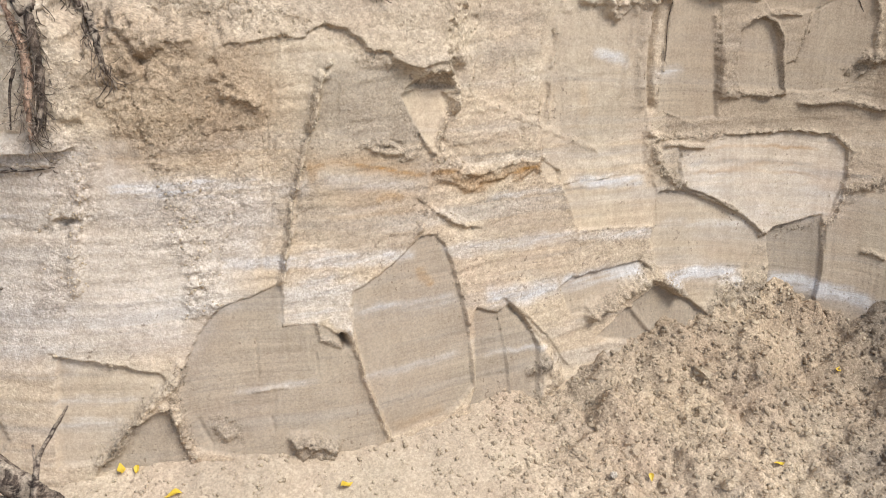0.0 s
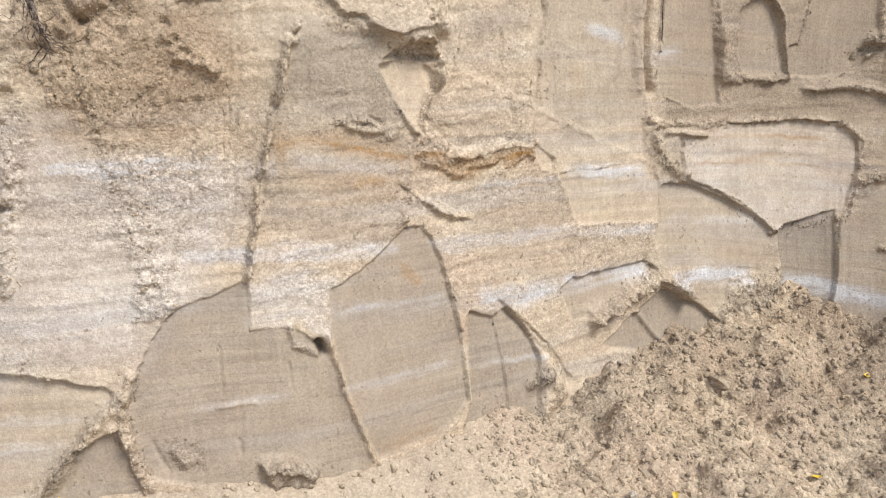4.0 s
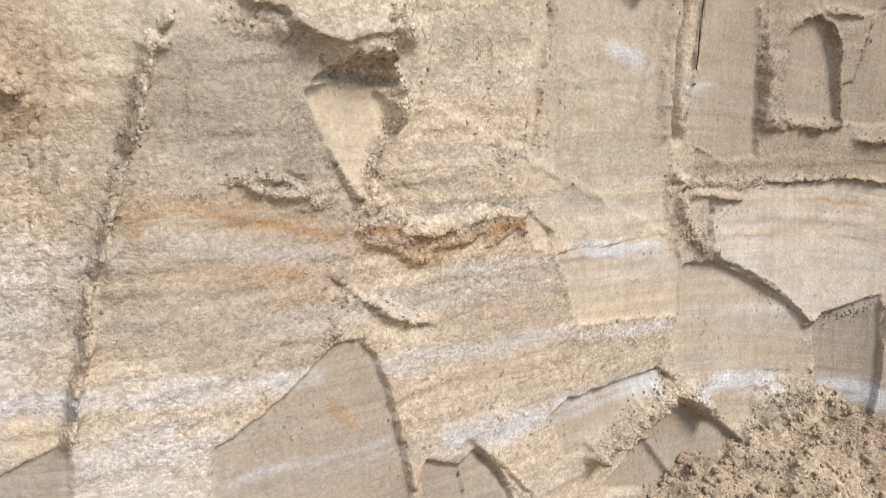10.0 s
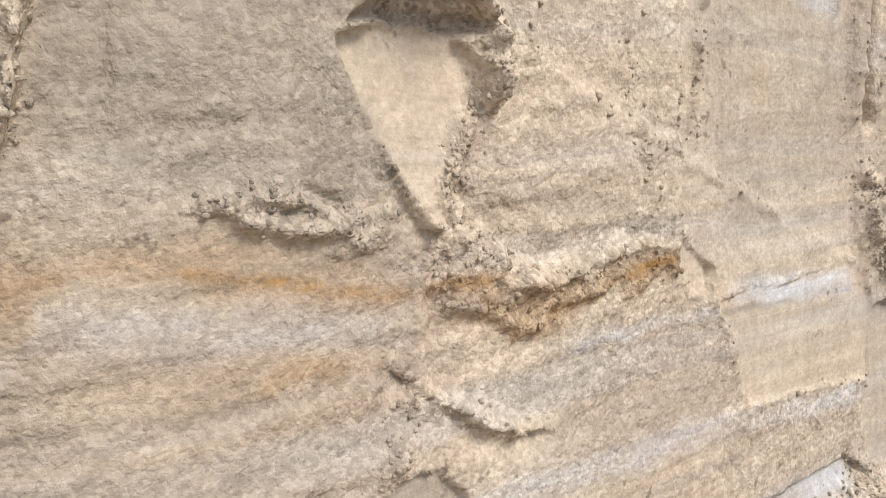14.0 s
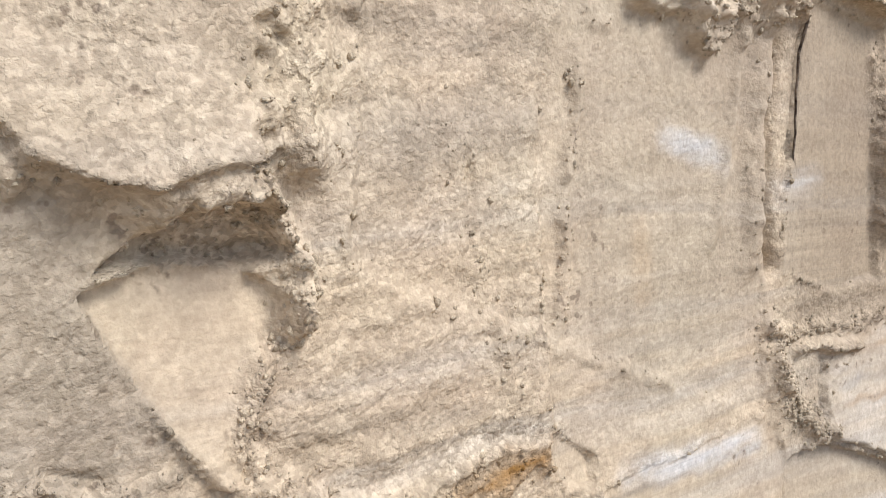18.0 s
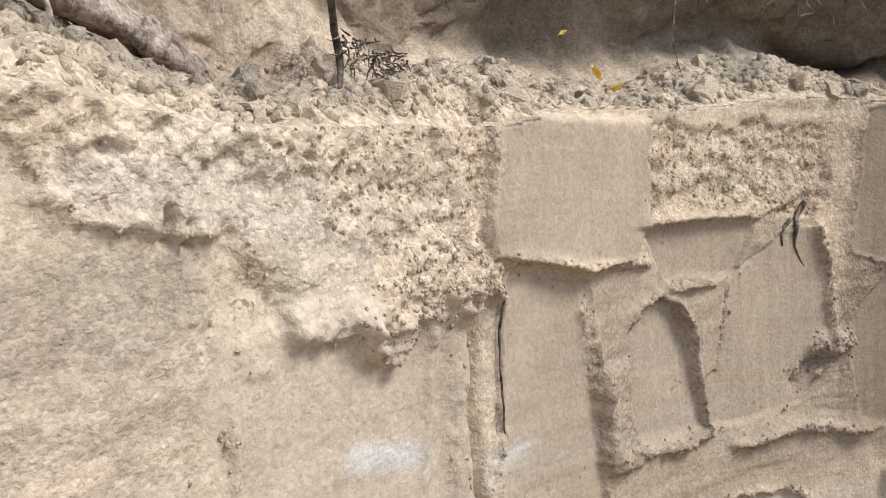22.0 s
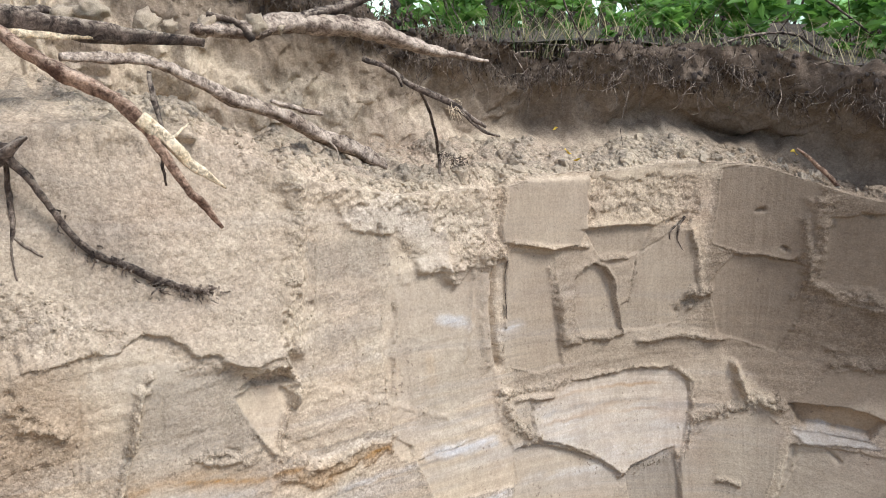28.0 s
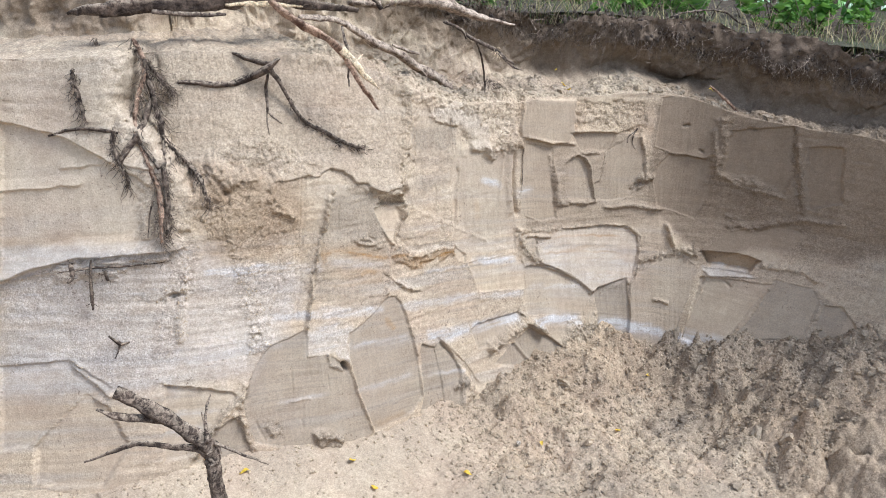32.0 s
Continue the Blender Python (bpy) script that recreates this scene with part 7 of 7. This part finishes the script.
stands = ((45.4, 7.4), (48.2, 6.6), (48.8, 9.0), (50.3, 6.2), (51.6, 11.0), (56.2, 8.6), (58.2, 12.0), (60.3, 6.4), (63.0, 8.8), (67.5, 8.2),
          (43.6, 9.5), (40.0, 8.0), (36.0, 10.0), (31.0, 8.5), (54.0, 13.5), (65.0, 12.0), (71.0, 10.0), (47.0, 14.0), (61.5, 15.5), (57.0, 17.0), (25.0, 9.5), (76.0, 9.0))
for k, (bearing, far) in enumerate(stands):
    x, y = seen_from(bearing, far)
    spin = pose(x, y, ground_z(x, y), 0, 0, 77 * k)
    if k < 3:
        pines[k].matrix_world = spin
    else:
        copy_thing(pines[k % 3], spin)


def shrub(name, label, category, x, y, size, count, leaf, material, seed, group):
    z = ground_z(x, y)
    thing = tagged(new(name), label, category, group)
    thing.location = (x, y, z)
    rng = np.random.RandomState(seed)
    for k in range(4):
        a = rng.uniform(0, 6.28)
        tip = np.array([math.cos(a) * size * 0.6, math.sin(a) * size * 0.6, size * rng.uniform(0.7, 1.3)])
        part("stalk", tube_mesh("stalk", [(0, 0, -0.03, 0.02 * size), (*(tip * 0.5), 0.014 * size), (*tip, 0.005 * size)], BARK_DARK, 5, 0.1, seed + k, rings=9), BARK_DARK, thing)
    leaf_cloud("foliage", (0, 0, size * 0.75), (size * 0.55, size * 0.55, size * 0.4), count, leaf, material, thing, seed, 0.4)
    return thing


for k, (bearing, far, size) in enumerate(((52.5, 3.45, 0.10), (53.6, 3.6, 0.12), (54.4, 3.5, 0.09), (62.0, 3.7, 0.10), (65.5, 4.0, 0.14), (68.0, 3.9, 0.12))):
    shrub("seedling", "small bright green leafy seedling at the pit's edge", "seedling", *seen_from(bearing, far), size, 40, 0.028, GREEN, 500 + k, "seedlings at the edge")
for k in range(60):
    bearing, far = rng.uniform(43, 76), 3.7 + 2.8 * rng.rand() ** 1.5
    shrub("fern_clump", "low bright green clump of undergrowth behind the pit", "undergrowth", *seen_from(bearing, far), rng.uniform(0.10, 0.22), 90, 0.03, GREEN, 700 + k, "undergrowth clumps")
for k in range(26):
    bearing, far = rng.uniform(30, 80), rng.uniform(5.0, 13.0)
    shrub("green_bush", "loose green bush under the forest trees", "bush", *seen_from(bearing, far), rng.uniform(0.35, 0.8), 150, 0.06, GREEN, 540 + k, "bushes under the trees")
woods = tagged(new("far_woods"), "hazy green wall of distant woodland foliage", "woodland", kind="stuff")
for k in range(26):
    x, y = seen_from(rng.uniform(10, 95), rng.uniform(16, 26))
    leaf_cloud("foliage", (x, y, rng.uniform(1.8, 6.0)), (2.4, 2.4, 1.5), 150, 0.22, GREEN if k % 3 else PINE, woods, 600 + k, 0.8)


# backdrop of the open woodland edge far behind the trees; glow stands for daylight
def glowing_backdrop():
    m, t, b = nodes_of("glowing_distance")
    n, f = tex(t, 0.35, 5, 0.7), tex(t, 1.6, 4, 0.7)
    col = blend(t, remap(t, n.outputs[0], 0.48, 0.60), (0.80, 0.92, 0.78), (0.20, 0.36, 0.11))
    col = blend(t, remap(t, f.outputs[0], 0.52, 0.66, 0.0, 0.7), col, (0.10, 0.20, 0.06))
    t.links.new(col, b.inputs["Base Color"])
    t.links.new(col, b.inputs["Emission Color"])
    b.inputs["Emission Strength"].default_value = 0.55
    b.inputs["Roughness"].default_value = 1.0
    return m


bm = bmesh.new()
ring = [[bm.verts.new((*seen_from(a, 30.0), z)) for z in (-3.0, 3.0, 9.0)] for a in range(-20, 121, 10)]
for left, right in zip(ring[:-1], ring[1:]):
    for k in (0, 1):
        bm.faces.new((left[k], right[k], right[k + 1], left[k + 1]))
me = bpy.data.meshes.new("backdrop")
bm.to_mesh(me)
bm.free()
me.materials.append(glowing_backdrop())
tagged(new("backdrop", me), "glowing backdrop sheet in place of the bright distant woodland edge", "backdrop", kind="structure")


# ---- clods and crumbs of sand ----
def ball(level):
    """A unit ball of triangles."""
    bm = bmesh.new()
    bmesh.ops.create_icosphere(bm, subdivisions=level, radius=1.0)
    v = np.array([p.co for p in bm.verts])
    f = np.array([[p.index for p in q.verts] for q in bm.faces])
    bm.free()
    return v, f


BALLS = {k: ball(k) for k in (1, 2, 3)}


def clod_verts(level, seed):
    v, _ = BALLS[level]
    rng = np.random.RandomState(seed)
    out = np.ones(len(v))
    for _ in range(7):
        d = rng.randn(3)
        d /= np.linalg.norm(d)
        out = np.minimum(out, rng.uniform(0.62, 0.95) / np.maximum(v @ d, 0.3))
    out = np.minimum(out, 1.15)
    shift = Vector(rng.uniform(0, 50, 3))
    out = out * np.array([1 + 0.45 * noise.noise(Vector(p) * 1.7 + shift) + 0.40 * noise.noise(Vector(p) * 4.1 + shift) + 0.25 * noise.noise(Vector(p) * 9.7 + shift) for p in v])
    return v * out[:, None] * rng.uniform(0.55, 1.25, 3)


def clod_material(name):
    m, t, b = nodes_of(name)
    i = t.nodes.new("ShaderNodeNewGeometry")
    o = t.nodes.new("ShaderNodeObjectInfo")
    mid, fine = tex(t, 60.0, 5), tex(t, 420.0, 3, 0.7)
    pick = math_of(t, "FRACT", math_of(t, "ADD", i.outputs["Random Per Island"], o.outputs["Random"]), 0.0)
    big = tex(t, 5.0, 5)
    col = blend(t, remap(t, big.outputs[0], 0.42, 0.75, 0.0, 0.8), DRY, PINK)
    for layer, tone in (("damp_shade", DAMP_SHADE), ("rust", RUST), ("humus_shade", HUMUS_SHADE)):
        col = blend(t, attribute(t, layer), col, tone)
    col = blend(t, 1.0, col, blend(t, pick, (0.80, 0.79, 0.77), (1.08, 1.08, 1.07)), "MULTIPLY")
    col = blend(t, 1.0, col, blend(t, remap(t, mid.outputs[0], 0.3, 0.7), (0.82, 0.82, 0.82), (1.12, 1.12, 1.12)), "MULTIPLY")
    col = blend(t, 1.0, col, blend(t, remap(t, fine.outputs[0], 0.3, 0.7), (0.72, 0.71, 0.70), (1.16, 1.16, 1.16)), "MULTIPLY")
    t.links.new(col, b.inputs["Base Color"])
    b.inputs["Roughness"].default_value = 0.95
    b.inputs["Specular IOR Level"].default_value = 0.15
    relief(t, b, ((mid.outputs[0], 0.006, 0.6), (fine.outputs[0], 0.003, 1.0)))
    return m


CLOD = clod_material("crumbly_sand")


def scattered(name, spots, sizes, level, seed, label, category, sink=0.25, material=None, tones=None):
    """Many loose clods in one mesh."""
    rng = np.random.RandomState(seed)
    kinds = [clod_verts(level, seed + 31 * k) for k in range(12)]
    f = BALLS[level][1]
    verts, faces = [], []
    for k, (p, r) in enumerate(zip(spots, sizes)):
        a = rng.uniform(0, 6.28)
        c, s = math.cos(a), math.sin(a)
        v = kinds[rng.randint(12)] @ np.array([[c, s, 0], [-s, c, 0], [0, 0, 1]]) * r
        verts.append(v + np.array(p) + np.array([0, 0, r * (0.5 - sink)]))
        faces.append(f + k * len(v))
    verts, faces = np.concatenate(verts), np.concatenate(faces)
    me = bpy.data.meshes.new(name)
    me.vertices.add(len(verts))
    me.vertices.foreach_set("co", verts.astype(np.float32).ravel())
    me.loops.add(faces.size)
    me.loops.foreach_set("vertex_index", faces.astype(np.int32).ravel())
    me.polygons.add(len(faces))
    me.polygons.foreach_set("loop_start", np.arange(0, faces.size, 3, dtype=np.int32))
    for tone, values in (tones or {}).items():
        me.attributes.new(tone, "FLOAT", "POINT").data.foreach_set("value", np.repeat(values, len(v)).astype(np.float32))
    me.update(calc_edges=True)
    me.materials.append(material or CLOD)
    return tagged(new(name, me), label, category, kind="stuff")


CLOD_MESHES = []
for tone_level in (0.0, 0.35, 0.7):
    for k in range(8):
        me = bpy.data.meshes.new("clod")
        me.from_pydata(clod_verts(2, 900 + k).tolist(), [], BALLS[2][1].tolist())
        me.attributes.new("damp_shade", "FLOAT", "POINT").data.foreach_set("value", np.full(len(me.vertices), tone_level, np.float32))
        me.materials.append(CLOD)
        CLOD_MESHES.append(me)


def single_clods(parent, spots, sizes, damp_shade, seed):
    rng = np.random.RandomState(seed)
    for p, r, tone_level in zip(spots, sizes, damp_shade):
        ob = new("clod", CLOD_MESHES[8 * int(np.clip(tone_level / 0.3, 0, 2)) + rng.randint(8)])
        ob.parent = parent
        ob.matrix_world = Matrix.LocRotScale((p[0], p[1], p[2] - 0.30 * r), Euler(rng.uniform(-3, 3, 3).tolist()), r * Vector(rng.uniform(0.75, 1.2, 3)))


rng = np.random.RandomState(41)
# the slump at the foot of the face
heap_pick = np.flatnonzero(((loose + 0.25 * fbm(FX, FY, 0.12, 3, 145) > 0.12) & (FS > -1.2) & (FO > lean(FS, FZ) - 0.01) & (FO < 0.9) & (FS < 1.9)).ravel())
near_face = (1 + 0.6 * (FS.ravel()[heap_pick] > 0.9)) * np.exp(-((FO.ravel()[heap_pick] - 0.3) / 0.55) ** 2) * np.gradient(FX[:, 0])[heap_pick // FX.shape[1]] * np.gradient(FY[0])[heap_pick % FX.shape[1]]
near_face /= near_face.sum()
k = rng.choice(heap_pick, 24000, p=near_face)
pile = scattered("slumped_sand", fverts[k] + np.c_[rng.uniform(-0.004, 0.004, (len(k), 2)), np.zeros(len(k))], 0.0012 + 0.0075 * rng.rand(len(k)) ** 5, 1, 42,
                 "heap of crumbly slumped sand at the foot of the face", "sand heap", 0.65, None, {n: a[k] for n, a in ftones.items()})
k = rng.choice(heap_pick, 230, p=near_face)
single_clods(pile, fverts[k], 0.006 + 0.022 * rng.rand(len(k)) ** 4, ftones["damp_shade"][k], 43)
# a thin scatter over the rest of the floor
flat_pick = np.flatnonzero(((FO > lean(FS, FZ)) & (FO < 0.8) & (FS > -1.3) & (FS < 1.2)).ravel())
area = (np.gradient(FX[:, 0])[:, None] * np.gradient(FY[0])[None] * np.exp(-FO / 0.25)).ravel()[flat_pick]
k = rng.choice(flat_pick, 5000, p=area / area.sum())
scattered("floor_crumbs", fverts[k], 0.0010 + 0.005 * rng.rand(len(k)) ** 5, 1, 47, "small crumbs of sand scattered over the pit floor", "sand crumbs")
# the ledge above the lip
ledge_pick = np.flatnonzero((ledge & (b > 0.012) & (S > -0.45) & (S < 1.9)).ravel())
k = rng.choice(ledge_pick, 14000)
heap_top = scattered("ledge_crumbs", VERTS[k], 0.0018 + 0.0075 * rng.rand(len(k)) ** 3.5, 1, 52, "loose sand crumbs strewn over the ledge", "sand crumbs", 0.8, None, {n: a[k] for n, a in flat_tones.items()})
ledge_pick = ledge_pick[(S.ravel()[ledge_pick] > 0.0) & (S.ravel()[ledge_pick] < 1.3)]
k = rng.choice(ledge_pick, 290)
single_clods(heap_top, VERTS[k], 0.007 + 0.013 * rng.rand(len(k)) ** 2.2, flat_tones["damp_shade"][k], 53)
# crumbs clinging to breaks in the face
weight = np.where(on_face & (S > -1.5) & (S < 1.7) & (ROWS[None] > 0.3), np.clip(LOOSE, 0, 1), 0).ravel()
k = rng.choice(len(weight), 16000, p=weight / weight.sum())
scattered("face_crumbs", VERTS[k], 0.0007 + 0.0026 * rng.rand(len(k)) ** 3.5, 1, 62, "sand crumbs clinging to breaks in the face", "sand crumbs", 0.5, None, {n: a[k] for n, a in flat_tones.items()})


# dark soil and sod along the bank's upper edge
def soil_material():
    m, t, b = nodes_of("dark_topsoil")
    c = tex(t, 90.0, 5, 0.7)
    t.links.new(blend(t, remap(t, c.outputs[0], 0.3, 0.7), (0.018, 0.013, 0.010), (0.085, 0.06, 0.042)), b.inputs["Base Color"])
    b.inputs["Roughness"].default_value = 0.95
    relief(t, b, ((c.outputs[0], 0.004, 0.9),))
    return m


soil_pick = np.flatnonzero(((soil + 0.07 * ragged > 0.155) & (soil < 0.26) & (S > -1.6) & (S < 2.2)).ravel())
k = rng.choice(soil_pick, 1800)
scattered("topsoil_clods", VERTS[k], 0.0015 + 0.010 * rng.rand(len(k)) ** 4, 1, 72, "ragged clods of dark root-bound topsoil on the bank", "topsoil", 0.9, soil_material())


# lumps of sand left lying along the fallen log
LUMP_MESHES = []
for k in range(4):
    me = bpy.data.meshes.new("sand_lump")
    me.from_pydata(clod_verts(3, 950 + k).tolist(), [], BALLS[3][1].tolist())
    me.polygons.foreach_set("use_smooth", np.ones(len(me.polygons), bool))
    me.materials.append(CLOD)
    LUMP_MESHES.append(me)
for k, (x, y, z, r) in enumerate(((-0.369, 0.30, 1.632, 0.036), (-0.41, 0.315, 1.622, 0.024), (-0.285, 0.285, 1.612, 0.026), (-0.245, 0.28, 1.606, 0.020),
                                  (-0.185, 0.268, 1.606, 0.024), (-0.135, 0.26, 1.600, 0.018), (-0.095, 0.252, 1.608, 0.022), (-0.05, 0.25, 1.600, 0.017))):
    ob = new("sand_lump", LUMP_MESHES[k % 4])
    ob.matrix_world = Matrix.LocRotScale((x, y, z), Euler((0.3 * k, 0.2, 1.1 * k)), (1.25 * r, r, 0.8 * r))
    tagged(ob, "crumbly lump of pale sand lying on the fallen log", "sand lump", "sand lumps on the log")


# ---- fallen leaves and a pebble ----
def birch_leaf(seed):
    rng = np.random.RandomState(seed)
    bm = bmesh.new()
    w = (0.0, 0.55, 0.85, 0.8, 0.55, 0.25, 0.0)
    rows = []
    for k, q in enumerate(w):
        x = -1 + k / 3
        curl = 0.25 * math.sin(k * 0.9 + seed)
        rows.append([bm.verts.new((x, side * q * 0.62, curl + abs(side) * q * 0.25)) for side in (-1, 0, 1)])
    for a, c in zip(rows[:-1], rows[1:]):
        for j in (0, 1):
            bm.faces.new((a[j], a[j + 1], c[j + 1], c[j]))
    bmesh.ops.remove_doubles(bm, verts=bm.verts, dist=1e-4)
    made_faces = bmesh.ops.solidify(bm, geom=bm.faces[:], thickness=0.03)
    me = bpy.data.meshes.new("birch_leaf")
    bm.to_mesh(me)
    bm.free()
    me.materials.append(YELLOW)
    return me


LEAVES = [birch_leaf(k) for k in range(4)]
FLOOR_LEAVES = ((-0.772, -0.018, 0.016), (-1.098, 0.224, 0.020), (-1.154, 0.262, 0.013), (-1.07, 0.21, 0.012), (-0.259, -0.377, 0.014), (-0.529, -0.181, 0.015),
                (-0.894, -0.018, 0.014), (0.305, -0.481, 0.012), (0.034, -0.396, 0.010), (0.194, -0.915, 0.016), (0.62, -0.36, 0.012), (-0.521, -0.275, 0.015), (-0.825, -0.098, 0.016), (-0.87, -0.03, 0.010))
for k, (x, y, r) in enumerate(FLOOR_LEAVES):
    ob = new("birch_leaf", LEAVES[k % 4])
    ob.matrix_world = Matrix.LocRotScale((x, y, floor_at(x, y) + 0.006), Euler((0.15, 0.2 * (k % 3 - 1), 1.3 * k)), (r, r, r))
    tagged(ob, "fallen yellow birch leaf on the sand floor", "leaf", "fallen yellow leaves")
for k, (x, y, z, r) in enumerate(((0.577, 0.085, 1.322, 0.015), (0.585, 0.065, 1.306, 0.010), (0.60, 0.145, 1.365, 0.012), (1.10, -0.18, 1.295, 0.012))):
    ob = new("birch_leaf", LEAVES[(k + 1) % 4])
    ob.matrix_world = Matrix.LocRotScale((x, y, z), Euler((0.5, 0.3, 1.9 * k)), (r, r, r))
    tagged(ob, "yellow birch leaf lying on the crumbly ledge", "leaf", "fallen yellow leaves")
stone = new("pebble", LUMP_MESHES[3].copy())
stone.data.materials.clear()
stone.data.materials.append(bark("grey_stone", (0.42, 0.36, 0.28), (0.55, 0.47, 0.37), 0.6))
stone.matrix_world = Matrix.LocRotScale((-0.042, -0.369, floor_at(-0.042, -0.369) + 0.009), None, (0.011, 0.013, 0.011))
tagged(stone, "small rounded grey pebble on the slumped sand", "pebble")
sprig = by_name("bank_sprig")
leaf_cloud("sprig_leaf", (1.075, 0.02, 1.43), (0.022, 0.02, 0.014), 14, 0.011, GREEN, sprig, 77).matrix_parent_inverse = Matrix.Translation(sprig.location).inverted()
leaf_cloud("sprig_leaf", (1.10, 0.0, 1.392), (0.010, 0.01, 0.012), 7, 0.010, GREEN, sprig, 78).matrix_parent_inverse = Matrix.Translation(sprig.location).inverted()
